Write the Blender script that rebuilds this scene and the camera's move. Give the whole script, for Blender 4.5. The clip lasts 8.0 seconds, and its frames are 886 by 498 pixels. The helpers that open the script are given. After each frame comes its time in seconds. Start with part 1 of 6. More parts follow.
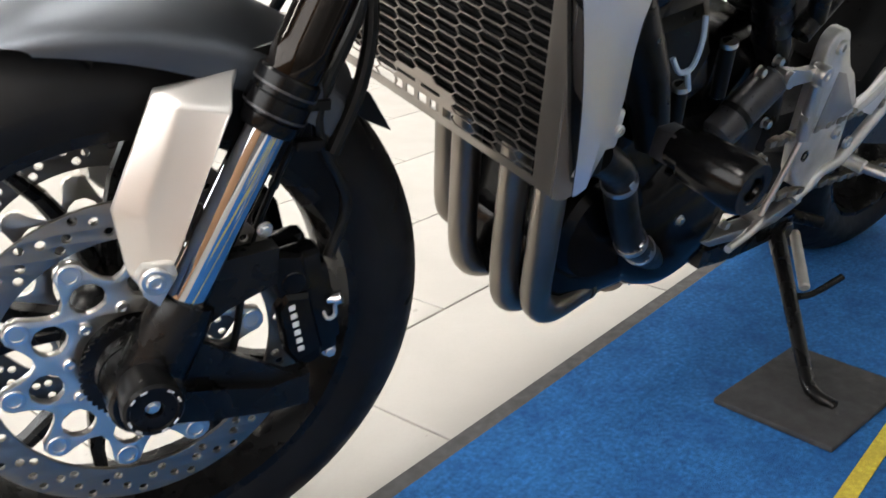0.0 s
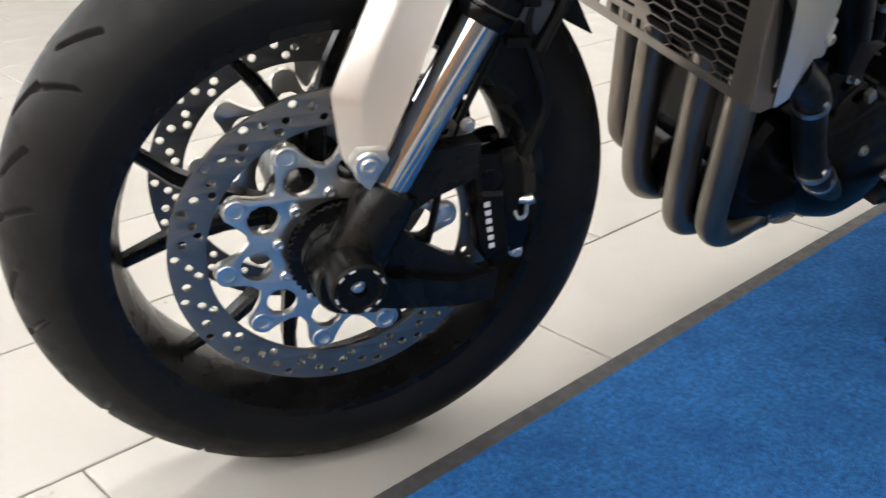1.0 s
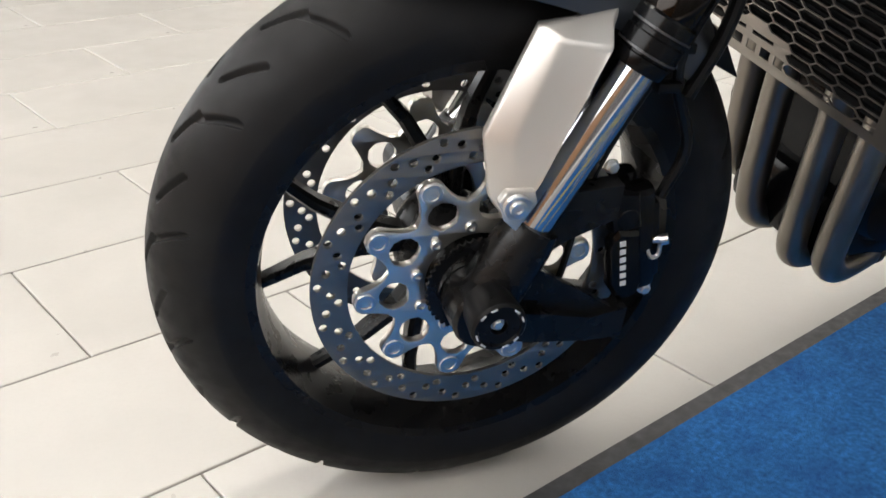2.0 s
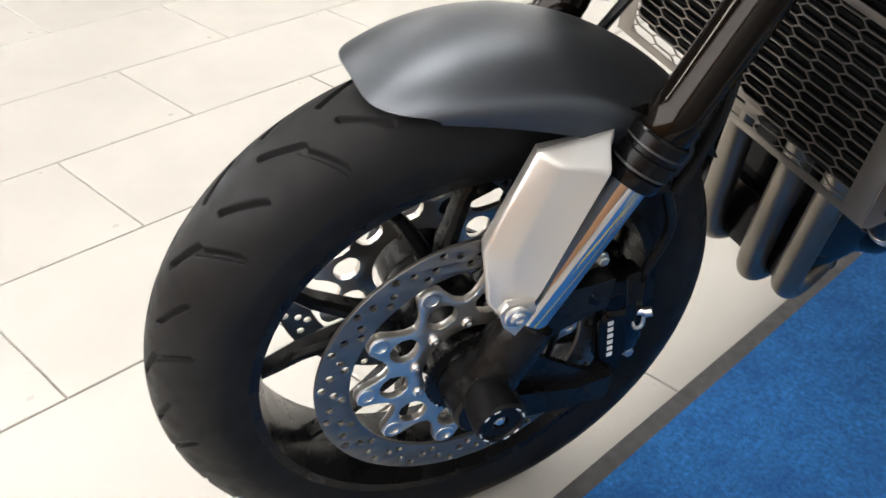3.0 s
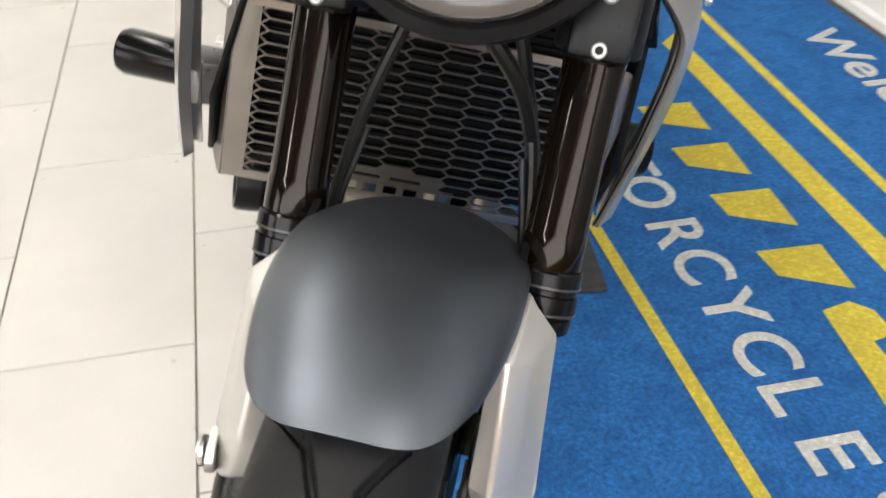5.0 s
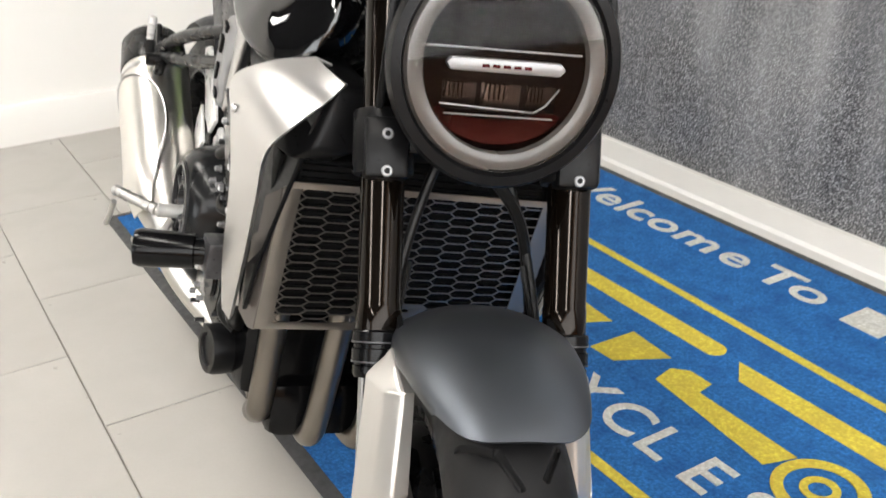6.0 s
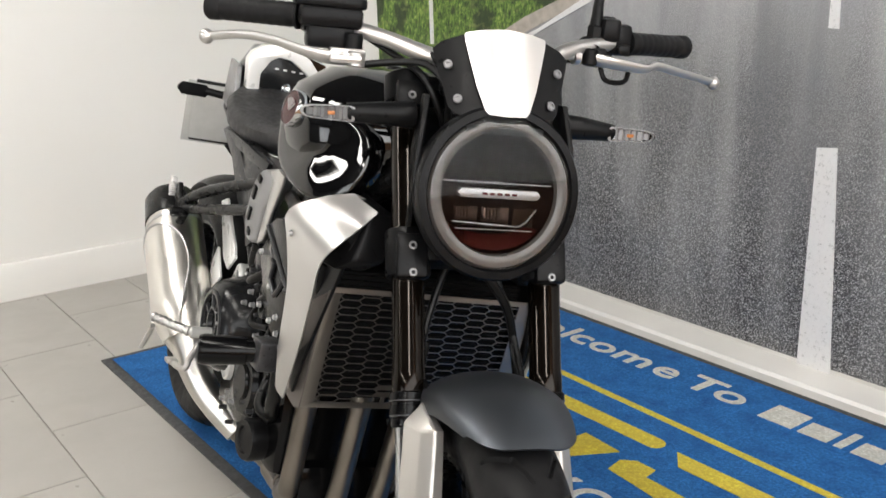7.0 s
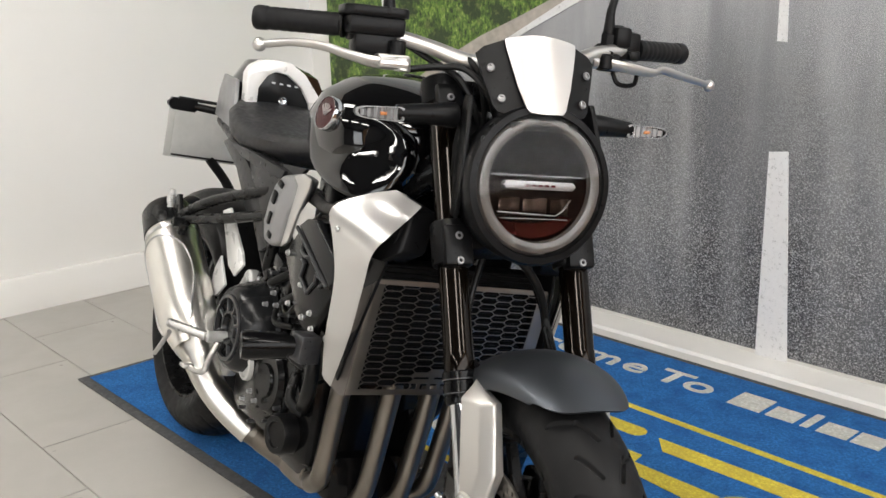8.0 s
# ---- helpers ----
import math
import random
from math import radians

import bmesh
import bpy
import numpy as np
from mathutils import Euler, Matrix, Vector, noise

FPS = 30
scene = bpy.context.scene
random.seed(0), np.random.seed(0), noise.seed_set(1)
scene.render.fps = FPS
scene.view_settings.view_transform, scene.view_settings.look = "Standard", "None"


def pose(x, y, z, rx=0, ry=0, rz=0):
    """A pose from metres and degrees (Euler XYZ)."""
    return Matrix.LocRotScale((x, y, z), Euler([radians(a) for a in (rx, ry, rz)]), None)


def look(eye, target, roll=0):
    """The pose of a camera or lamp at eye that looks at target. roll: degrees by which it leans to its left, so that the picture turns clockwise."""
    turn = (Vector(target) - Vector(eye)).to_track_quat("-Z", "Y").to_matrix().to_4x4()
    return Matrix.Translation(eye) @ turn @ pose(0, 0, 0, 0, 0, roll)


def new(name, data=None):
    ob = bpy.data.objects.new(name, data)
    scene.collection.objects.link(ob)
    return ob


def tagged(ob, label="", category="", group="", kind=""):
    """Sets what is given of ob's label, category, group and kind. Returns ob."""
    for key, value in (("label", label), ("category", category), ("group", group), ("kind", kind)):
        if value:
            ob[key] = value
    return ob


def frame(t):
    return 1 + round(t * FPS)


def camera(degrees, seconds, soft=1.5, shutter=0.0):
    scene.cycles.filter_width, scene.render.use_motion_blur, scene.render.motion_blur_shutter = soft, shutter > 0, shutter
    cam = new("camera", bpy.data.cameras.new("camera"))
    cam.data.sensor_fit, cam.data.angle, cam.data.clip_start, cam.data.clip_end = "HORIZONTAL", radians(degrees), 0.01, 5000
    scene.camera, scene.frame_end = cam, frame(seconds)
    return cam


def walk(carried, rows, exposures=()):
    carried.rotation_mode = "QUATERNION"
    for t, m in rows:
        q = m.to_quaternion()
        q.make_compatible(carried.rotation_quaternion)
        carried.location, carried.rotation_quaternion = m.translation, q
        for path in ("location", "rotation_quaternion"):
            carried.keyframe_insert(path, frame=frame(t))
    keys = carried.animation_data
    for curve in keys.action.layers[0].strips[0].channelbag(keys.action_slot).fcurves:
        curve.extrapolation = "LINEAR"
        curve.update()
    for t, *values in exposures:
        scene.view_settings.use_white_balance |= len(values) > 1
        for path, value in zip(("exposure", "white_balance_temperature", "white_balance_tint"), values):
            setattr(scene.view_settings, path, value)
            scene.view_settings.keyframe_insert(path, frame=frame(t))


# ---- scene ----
cam = camera(48.83, 8.0, shutter=0.3)
# seconds, eye, a point that the camera looks at, roll
PATH = [
    (0, (0.4849, 0.7282, 0.7153), (-0.2385, 0.1467, 0.3431), 0.16),
    (0.2, (0.5007, 0.7242, 0.6956), (-0.2132, 0.1345, 0.3178), -0.04),
    (0.5, (0.5218, 0.7204, 0.6867), (-0.1636, 0.1116, 0.2872), 0.34),
    (1, (0.5613, 0.6984, 0.6745), (-0.0697, 0.0431, 0.2592), 0.27),
    (1.5, (0.6012, 0.6618, 0.6729), (0.0007, -0.0212, 0.2572), 0.92),
    (1.7, (0.6069, 0.6475, 0.6825), (0.0159, -0.0407, 0.2615), 1.13),
    (2.8, (0.6325, 0.5491, 0.8927), (0.0262, -0.0526, 0.3726), 3.85),
    (3, (0.6119, 0.5118, 0.9162), (0.0027, -0.0582, 0.3648), 2.15),
    (3.5, (0.5168, 0.4039, 0.9535), (-0.1082, -0.0615, 0.3267), -1.25),
    (4, (0.4620, 0.2223, 0.9508), (-0.2406, -0.0481, 0.2926), -1.57),
    (4.3, (0.4581, 0.1176, 0.9710), (-0.2636, -0.0322, 0.2953), -1.63),
    (4.5, (0.4747, 0.0718, 0.9805), (-0.2783, 0.0144, 0.3251), -0.17),
    (4.7, (0.5018, 0.0290, 0.9883), (-0.2790, 0.0598, 0.3643), -0.50),
    (5.8, (0.6211, -0.3833, 1.0893), (-0.1491, 0.0485, 0.6197), -1.38),
    (6, (0.6811, -0.4564, 1.1059), (-0.0922, 0.0101, 0.6766), -1.47),
    (6.2, (0.7713, -0.5318, 1.1192), (-0.0129, -0.0485, 0.7299), -1.25),
    (6.5, (0.8624, -0.6313, 1.1367), (0.0752, -0.1192, 0.7932), -1.79),
    (6.6, (0.8804, -0.6530, 1.1468), (0.0938, -0.1314, 0.8162), -1.99),
    (7, (0.9354, -0.7538, 1.1558), (0.1562, -0.1903, 0.8814), -1.75),
    (7.5, (0.9276, -0.9035, 1.1439), (0.1764, -0.2921, 0.8951), -1.72),
    (8, (0.9009, -0.9867, 1.1392), (0.1751, -0.3465, 0.8872), -1.91),
]
EXPOSURES = [(0.0, -0.12), (1.0, -0.28), (1.7, -0.42), (2.8, -0.25), (4.7, -0.05), (5.8, -0.25), (6.1, -0.32), (6.6, -0.62), (7.2, -0.72), (8.0, -0.76)]
walk(cam, [(t, look(eye, target, roll)) for t, eye, target, roll in PATH], EXPOSURES)

# ---- world and lights ----
world = bpy.data.worlds.new("showroom_world")
scene.world = world
world.use_nodes = True
_sky = world.node_tree.nodes.new("ShaderNodeTexSky")
_sky.sky_type, _sky.sun_disc = "NISHITA", False
_sky.sun_elevation, _sky.sun_rotation = radians(40), radians(60)
world.node_tree.links.new(_sky.outputs[0], world.node_tree.nodes["Background"].inputs[0])
world.node_tree.nodes["Background"].inputs[1].default_value = 0.12


def area_lamp(name, m, sx, sy, watts, colour=(1, 1, 1)):
    data = bpy.data.lights.new(name, "AREA")
    data.shape, data.size, data.size_y, data.energy, data.color = "RECTANGLE", sx, sy, watts, colour
    ob = new(name, data)
    ob.matrix_world = m
    return ob


CEIL = 3.0
# Unseen lamps; the last, off the rows, is added to fill the left side.
LAMP_SPOTS = [(x, y) for x in (-1.9, -0.2, 1.5) for y in (-3.2, -0.8)] + [(1.6, 0.6)]
for _x, _y in LAMP_SPOTS:
    area_lamp("ceiling_lamp", pose(_x, _y, CEIL - 0.065), 1.16, 0.26, 27, (1.0, 0.96, 0.9))
# daylight through the shop front, ahead of the motorcycle
area_lamp("shopfront_daylight", pose(2.35, -1.6, 1.82, 0, 90, 0), 1.7, 5.6, 112, (1.0, 0.985, 0.96))
# and an added side light through an unseen window, across from the picture wall
area_lamp("side_fill", pose(1.1, -5.95, 1.45, -90, 0, 0), 2.0, 2.3, 80, (1.0, 0.975, 0.94))

# ---- materials ----


class Mat:
    """A node material round one Principled shader."""

    def __init__(self, name, colour, rough=0.5, metal=0.0, **more):
        self.m = bpy.data.materials.new(name)
        self.m.use_nodes = True
        self.t = self.m.node_tree
        self.b = self.t.nodes["Principled BSDF"]
        self.set("Base Color", (*colour, 1))
        self.set("Roughness", rough)
        self.set("Metallic", metal)
        for key, value in more.items():
            self.set(key.replace("_", " "), value)

    def set(self, key, value):
        self.b.inputs[key].default_value = value

    def node(self, kind, **values):
        n = self.t.nodes.new("ShaderNode" + kind)
        for key, value in values.items():
            n.inputs[key.replace("_", " ")].default_value = value
        return n

    def link(self, a, b):
        self.t.links.new(a, b)

    def coords(self, stretch=(1, 1, 1), kind="Object"):
        c, mp = self.node("TexCoord"), self.node("Mapping")
        self.link(c.outputs[kind], mp.inputs["Vector"])
        mp.inputs["Scale"].default_value = stretch
        return mp.outputs[0]

    def noise(self, scale, detail=3.0, stretch=(1, 1, 1), rough=0.5):
        n = self.node("TexNoise", Scale=scale, Detail=detail, Roughness=rough)
        self.link(self.coords(stretch), n.inputs["Vector"])
        return n.outputs[0]

    def ramp(self, fac, stops):
        r = self.node("ValToRGB")
        e = r.color_ramp.elements
        while len(e) < len(stops):
            e.new(0.5)
        for el, (p, c) in zip(e, stops):
            el.position, el.color = p, (*c, 1)
        self.link(fac, r.inputs[0])
        return r.outputs[0]

    def range(self, fac, a, b, lo=0.0, hi=1.0):
        r = self.node("MapRange")
        for i, v in zip((1, 2, 3, 4), (lo, hi, a, b)):
            r.inputs[i].default_value = v
        self.link(fac, r.inputs[0])
        return r.outputs[0]

    def mix(self, fac, a, b, mode="MIX"):
        n = self.t.nodes.new("ShaderNodeMix")
        n.data_type, n.blend_type = "RGBA", mode
        for sock, v in ((n.inputs[0], fac), (n.inputs[6], a), (n.inputs[7], b)):
            if isinstance(v, (tuple, list)):
                sock.default_value = (*v, 1)
            elif isinstance(v, (int, float)):
                sock.default_value = v
            else:
                self.link(v, sock)
        return n.outputs[2]

    def mul(self, a, b):
        n = self.node("Math")
        n.operation = "MULTIPLY"
        self.link(a, n.inputs[0])
        self.link(b, n.inputs[1])
        return n.outputs[0]

    def colour(self, sock):
        self.link(sock, self.b.inputs["Base Color"])
        return self

    def rough(self, sock):
        self.link(sock, self.b.inputs["Roughness"])
        return self

    def bump(self, height, strength=0.2, distance=0.002):
        n = self.node("Bump", Strength=strength, Distance=distance)
        self.link(height, n.inputs["Height"])
        self.link(n.outputs[0], self.b.inputs["Normal"])
        return self


def grained(name, colour, rough, metal=0.0, var=0.25, scale=30.0, bump=0.1, fine=400.0, dist=0.0005, **more):
    """A surface with blotches of colour, uneven gloss and fine relief."""
    m = Mat(name, colour, rough, metal, **more)
    if metal > 0.55:
        bump = 0
    big = m.noise(scale, 0.5 if metal > 0.55 else 4)
    lo, hi = tuple(c * (1 - var) for c in colour), tuple(min(1, c * (1 + var)) for c in colour)
    m.colour(m.ramp(big, [(0.3, lo), (0.7, hi)]))
    if metal > 0.55:
        return m.colour(m.ramp(big, [(0.25, lo), (0.75, hi)])).m
    m.rough(m.range(m.noise(scale * 2.7, 5), max(0.02, rough * 0.8), min(1, rough * 1.25), 0.3, 0.7))
    if bump:
        m.bump(m.noise(fine, 2), bump, dist)
    return m.m


M_RUBBER = grained("tyre_rubber", (0.007, 0.007, 0.0074), 0.5, var=0.3, scale=18, bump=0.2, fine=700, Specular_IOR_Level=0.16)
M_GLOSS = Mat("gloss_black_paint", (0.002, 0.002, 0.0023), 0.02, Specular_IOR_Level=0.75).m
M_SATIN = grained("satin_black_metal", (0.005, 0.005, 0.0053), 0.27, var=0.08, scale=12, bump=0.0, Specular_IOR_Level=0.2)
M_PLASTIC = grained("black_plastic", (0.0045, 0.0045, 0.0049), 0.33, var=0.2, bump=0.12, fine=900, Specular_IOR_Level=0.13)
M_ENGINE = grained("engine_black", (0.0025, 0.0025, 0.0028), 0.17, var=0.2, scale=9, bump=0.0, Specular_IOR_Level=0.16)
M_HOSE = grained("hose_rubber", (0.005, 0.005, 0.005), 0.36, bump=0.1, Specular_IOR_Level=0.2)
M_FENDER = grained("matt_graphite_paint", (0.085, 0.093, 0.106), 0.40, 0.94, var=0.06, scale=8, bump=0.03, fine=1500)
M_GREY = grained("dark_grey_plastic", (0.008, 0.0084, 0.0092), 0.22, var=0.1, scale=9, bump=0.0, Specular_IOR_Level=0.24)
M_SILVER = grained("satin_silver_paint", (0.50, 0.49, 0.475), 0.28, 0.84, var=0.03, scale=12, bump=0.03, fine=1500)
M_COVER = grained("satin_fork_guard_paint", (0.50, 0.485, 0.46), 0.3, 0.72, var=0.03, scale=12, bump=0.0)
M_BRUSH = grained("satin_aluminium", (0.52, 0.512, 0.50), 0.31, 1.0, var=0.02, scale=14)
# Silver copy with its overexposed shine put into the pale base colour.
M_LITSILVER = grained("lit_silver_paint", (0.80, 0.795, 0.78), 0.3, 0.2, var=0.02, scale=10, bump=0.0)
M_MIDGREY = grained("grey_silver_paint", (0.24, 0.24, 0.245), 0.35, 0.5, var=0.04, scale=10, bump=0.02)
M_WORN = grained("worn_dark_casting", (0.048, 0.048, 0.051), 0.33, 0.5, var=0.2, scale=60, bump=0.05)
M_SPRING = grained("spring_sleeve", (0.42, 0.41, 0.38), 0.5, 0.4, var=0.1)
M_LAMPRED = Mat("lamp_red_strip", (0.03, 0.006, 0.005), 0.12, Specular_IOR_Level=0.2).m
M_FLANGE = grained("guard_flange_brown", (0.14, 0.126, 0.115), 0.4, 0.5, var=0.05, scale=10)
M_CAST = grained("cast_aluminium", (0.55, 0.55, 0.54), 0.38, 0.5, var=0.15, scale=25, bump=0.15, fine=600)
M_CHROME = Mat("chrome", (0.5, 0.51, 0.53), 0.07, 1.0).m
M_STEEL = grained("bolt_steel", (0.6, 0.6, 0.6), 0.28, 1.0, var=0.1, scale=60, bump=0.05)
M_DISC = grained("disc_steel", (0.225, 0.213, 0.196), 0.43, 1.0, var=0.06, scale=20, bump=0.02, fine=900)
M_CARRIER = grained("disc_carrier_silver", (0.62, 0.595, 0.55), 0.3, 0.95, var=0.1, scale=40, bump=0.08)
M_FORK = Mat("bronze_black_fork", (0.0075, 0.0052, 0.0035), 0.08, 0.7).m
M_HEADER = grained("heat_tinted_steel", (0.185, 0.165, 0.142), 0.34, 0.95, var=0.18, scale=14, bump=0.08)
M_EXHAUST = grained("silencer_steel", (0.72, 0.7, 0.66), 0.3, 1.0, var=0.08, scale=10, bump=0.04)
M_GUARD = grained("radiator_guard_steel", (0.25, 0.229, 0.207), 0.33, 0.92, var=0.08, scale=30, bump=0.06)
M_FINS = grained("radiator_fins", (0.004, 0.004, 0.0042), 0.6, Specular_IOR_Level=0.1)
M_FRAMEGREY = grained("dark_grey_frame_paint", (0.013, 0.013, 0.0142), 0.32, var=0.06, scale=20, bump=0.03, Specular_IOR_Level=0.3)
M_SEAT = grained("seat_leather", (0.011, 0.011, 0.0122), 0.5, var=0.05, bump=0.08, fine=350, dist=0.001)
def sheet_glass(name):
    """Thin clear glass: see-through, with a gloss that grows at the edges."""
    m = Mat(name, (1, 1, 1), 0.02)
    clear, gloss, mixed, fres = m.t.nodes.new("ShaderNodeBsdfTransparent"), m.t.nodes.new("ShaderNodeBsdfGlossy"), m.t.nodes.new("ShaderNodeMixShader"), m.t.nodes.new("ShaderNodeFresnel")
    gloss.inputs["Roughness"].default_value = 0.02
    fres.inputs["IOR"].default_value = 1.16
    m.link(fres.outputs[0], mixed.inputs[0])
    m.link(clear.outputs[0], mixed.inputs[1])
    m.link(gloss.outputs[0], mixed.inputs[2])
    m.link(mixed.outputs[0], m.t.nodes["Material Output"].inputs["Surface"])
    return m.m


M_LENS = sheet_glass("headlight_glass")
M_RING = grained("light_guide_ring", (0.055, 0.051, 0.048), 0.22, var=0.0, bump=0.0)
M_REFL = Mat("lamp_reflector", (0.30, 0.26, 0.24), 0.2, 1.0).m
M_DARKIN = Mat("lamp_inside", (0.005, 0.0022, 0.0017), 0.5, Specular_IOR_Level=0.05).m
M_AMBER = Mat("amber_bulb", (0.38, 0.14, 0.04), 0.3).m
M_RED = Mat("emblem_red", (0.04, 0.002, 0.004), 0.22, Specular_IOR_Level=0.25).m
M_MARK = Mat("pale_marking", (0.6, 0.6, 0.6), 0.5).m
M_PLATE = grained("plate_back", (0.42, 0.42, 0.4), 0.5, var=0.06)
M_CHAIN = grained("chain_steel", (0.25, 0.23, 0.2), 0.4, 0.9, scale=80)
M_PAD = grained("rubber_pad", (0.026, 0.026, 0.028), 0.75, var=0.3, scale=20, bump=0.4, fine=300, dist=0.001)
M_WALL = grained("white_wall_paint", (0.8, 0.79, 0.76), 0.6, var=0.015, scale=2.0, bump=0.06, fine=180)
M_TRIM = grained("white_trim_gloss", (0.8, 0.79, 0.76), 0.35, var=0.03, scale=6, bump=0.03)
# Unseen wall, added dark so that the black parts reflect little.
M_FARWALL = grained("unseen_wall_grey", (0.1, 0.1, 0.103), 0.6, var=0.05, scale=2.0, bump=0.06, fine=180)
# Tan of the unseen wall ahead, chosen to warm the silver parts' reflections.
M_TAN = grained("warm_reflection_wall", (0.55, 0.31, 0.17), 0.55, var=0.06, scale=2.0, bump=0.06, fine=180)
M_CEIL = grained("ceiling_paint", (0.05, 0.05, 0.052), 0.7, var=0.01, scale=3)
M_GROUT = grained("tile_grout", (0.24, 0.225, 0.2), 0.85, var=0.2, scale=40, bump=0.3)
M_MATEDGE = grained("mat_rubber_edge", (0.05, 0.05, 0.052), 0.7, var=0.2, scale=30, bump=0.2)


def tile_material():
    m = Mat("porcelain_tile", (0.6, 0.57, 0.52), 0.3)
    info = m.node("ObjectInfo")
    cloud = m.noise(3.5, 5, (1, 1, 1), 0.55)
    speck = m.noise(160, 2)
    base = m.ramp(cloud, [(0.3, (0.372, 0.357, 0.329)), (0.7, (0.424, 0.408, 0.379))])
    base = m.mix(m.range(speck, 0, 0.12, 0.45, 0.75), base, (0.33, 0.315, 0.285))
    base = m.mix(m.range(info.outputs["Random"], 0.0, 0.14), base, (0.36, 0.345, 0.318))
    m.colour(base)
    m.rough(m.range(m.noise(9, 4), 0.26, 0.42, 0.3, 0.7))
    m.bump(m.noise(70, 3), 0.06, 0.0008)
    return m.m


def carpet_material(name, colour, worn, fleck=1.0):
    m = Mat(name, colour, 0.95, Specular_IOR_Level=0.15)
    lo = tuple(c * (1 - 0.38 * fleck) for c in colour)
    fibre = m.noise(520, 3, rough=0.8)
    tuft = m.noise(130, 3, rough=0.7)
    blot = m.noise(14, 5, rough=0.65)
    c = m.ramp(tuft, [(0.34, lo), (0.5, colour), (0.68, tuple(min(1, v * 1.45) for v in colour))])
    c = m.mix(m.range(fibre, 0.0, 0.75 * fleck, 0.52, 0.66), c, tuple(v * 0.5 for v in colour))
    c = m.mix(m.range(fibre, 0.5, 0.0, 0.34, 0.46), c, tuple(min(1, v * 1.5 + 0.01) for v in colour))
    c = m.mix(m.range(blot, 0.0, 0.55, 0.42, 0.68), c, worn)
    c = m.mix(m.range(m.noise(48, 4, rough=0.7), 0.0, 0.5 * fleck, 0.5, 0.7), c, worn)
    m.colour(c)
    m.bump(m.noise(260, 4, rough=0.8), 1.0, 0.006)
    return m.m


M_TILE = tile_material()
M_BLUE = carpet_material("blue_carpet", (0.036, 0.19, 0.52), (0.017, 0.09, 0.30))
M_YELLOW = carpet_material("yellow_carpet", (0.80, 0.62, 0.085), (0.66, 0.5, 0.09), 0.4)
M_CREAM = carpet_material("cream_carpet", (0.74, 0.73, 0.66), (0.62, 0.62, 0.57), 0.4)


def road_print():
    """Printed asphalt: the grain gets finer and paler with height, as the road runs off."""
    m = Mat("printed_asphalt", (0.2, 0.2, 0.2), 0.45)
    c = m.node("TexCoord")
    xyz = m.node("SeparateXYZ")
    m.link(c.outputs["Object"], xyz.inputs[0])
    coarse = m.noise(225, 3, (1, 1, 1.15), 0.62)
    fine = m.noise(300, 3, (1, 1, 1.4), 0.65)
    low = m.ramp(coarse, [(0.38, (0.008, 0.009, 0.011)), (0.48, (0.066, 0.068, 0.074)), (0.55, (0.175, 0.177, 0.183)), (0.65, (0.52, 0.52, 0.53))])
    mid = m.ramp(fine, [(0.37, (0.035, 0.037, 0.042)), (0.48, (0.145, 0.148, 0.155)), (0.54, (0.225, 0.228, 0.235)), (0.64, (0.52, 0.525, 0.535))])
    top = m.ramp(fine, [(0.35, (0.31, 0.315, 0.325)), (0.65, (0.49, 0.495, 0.505))])
    g = m.mix(m.range(xyz.outputs[2], 0, 1, 0.35, 0.95), low, mid)
    g = m.mix(m.range(xyz.outputs[2], 0, 1, 0.8, 1.25), g, top)
    pale = m.range(m.noise(1.9, 2, (2.2, 1, 0.5)), 0, 0.55, 0.46, 0.68)
    worn = m.range(m.noise(2.3, 3, (3.0, 1, 0.3)), 0, 0.5, 0.52, 0.70)
    high = m.range(xyz.outputs[2], 0.35, 1.0, 0.2, 0.9)
    g = m.mix(m.mul(pale, high), g, (0.54, 0.545, 0.55))
    g = m.mix(m.mul(worn, high), g, (0.125, 0.130, 0.142))
    m.colour(g)
    return m.m


def grass_print():
    m = Mat("printed_grass", (0.1, 0.25, 0.03), 0.45)
    n = m.noise(60, 6, (1.3, 1, 0.8), 0.7)
    b = m.noise(9, 3)
    c = m.ramp(n, [(0.36, (0.012, 0.028, 0.006)), (0.5, (0.085, 0.17, 0.022)), (0.6, (0.2, 0.31, 0.05)), (0.7, (0.48, 0.56, 0.16))])
    c = m.mix(m.range(b, 0, 0.9, 0.5, 0.58), c, (0.016, 0.034, 0.008))
    m.colour(m.mix(m.range(m.noise(22, 4, (1, 1, 1.6)), 0, 0.6, 0.55, 0.7), c, (0.2, 0.24, 0.07)))
    return m.m


def line_print():
    m = Mat("printed_road_line", (0.7, 0.7, 0.7), 0.45)
    n = m.noise(90, 4, rough=0.75)
    m.colour(m.ramp(n, [(0.3, (0.4, 0.4, 0.4)), (0.42, (0.72, 0.72, 0.72)), (1.0, (0.8, 0.8, 0.8))]))
    return m.m


M_ROAD, M_GRASS, M_LINE = road_print(), grass_print(), line_print()
def sky_print():
    m = Mat("printed_sky", (0.7, 0.76, 0.82), 0.45)
    m.colour(m.ramp(m.noise(1.6, 5, (0.6, 1, 1.4), 0.6), [(0.35, (0.56, 0.61, 0.66)), (0.6, (0.82, 0.82, 0.82))]))
    return m.m


M_SKY = sky_print()
M_VERGE = grained("printed_verge", (0.42, 0.38, 0.33), 0.45, var=0.2, scale=25)
M_LAMP = Mat("lamp_diffuser", (1, 1, 1), 0.5, Emission_Color=(1, 0.96, 0.9, 1), Emission_Strength=12.0).m
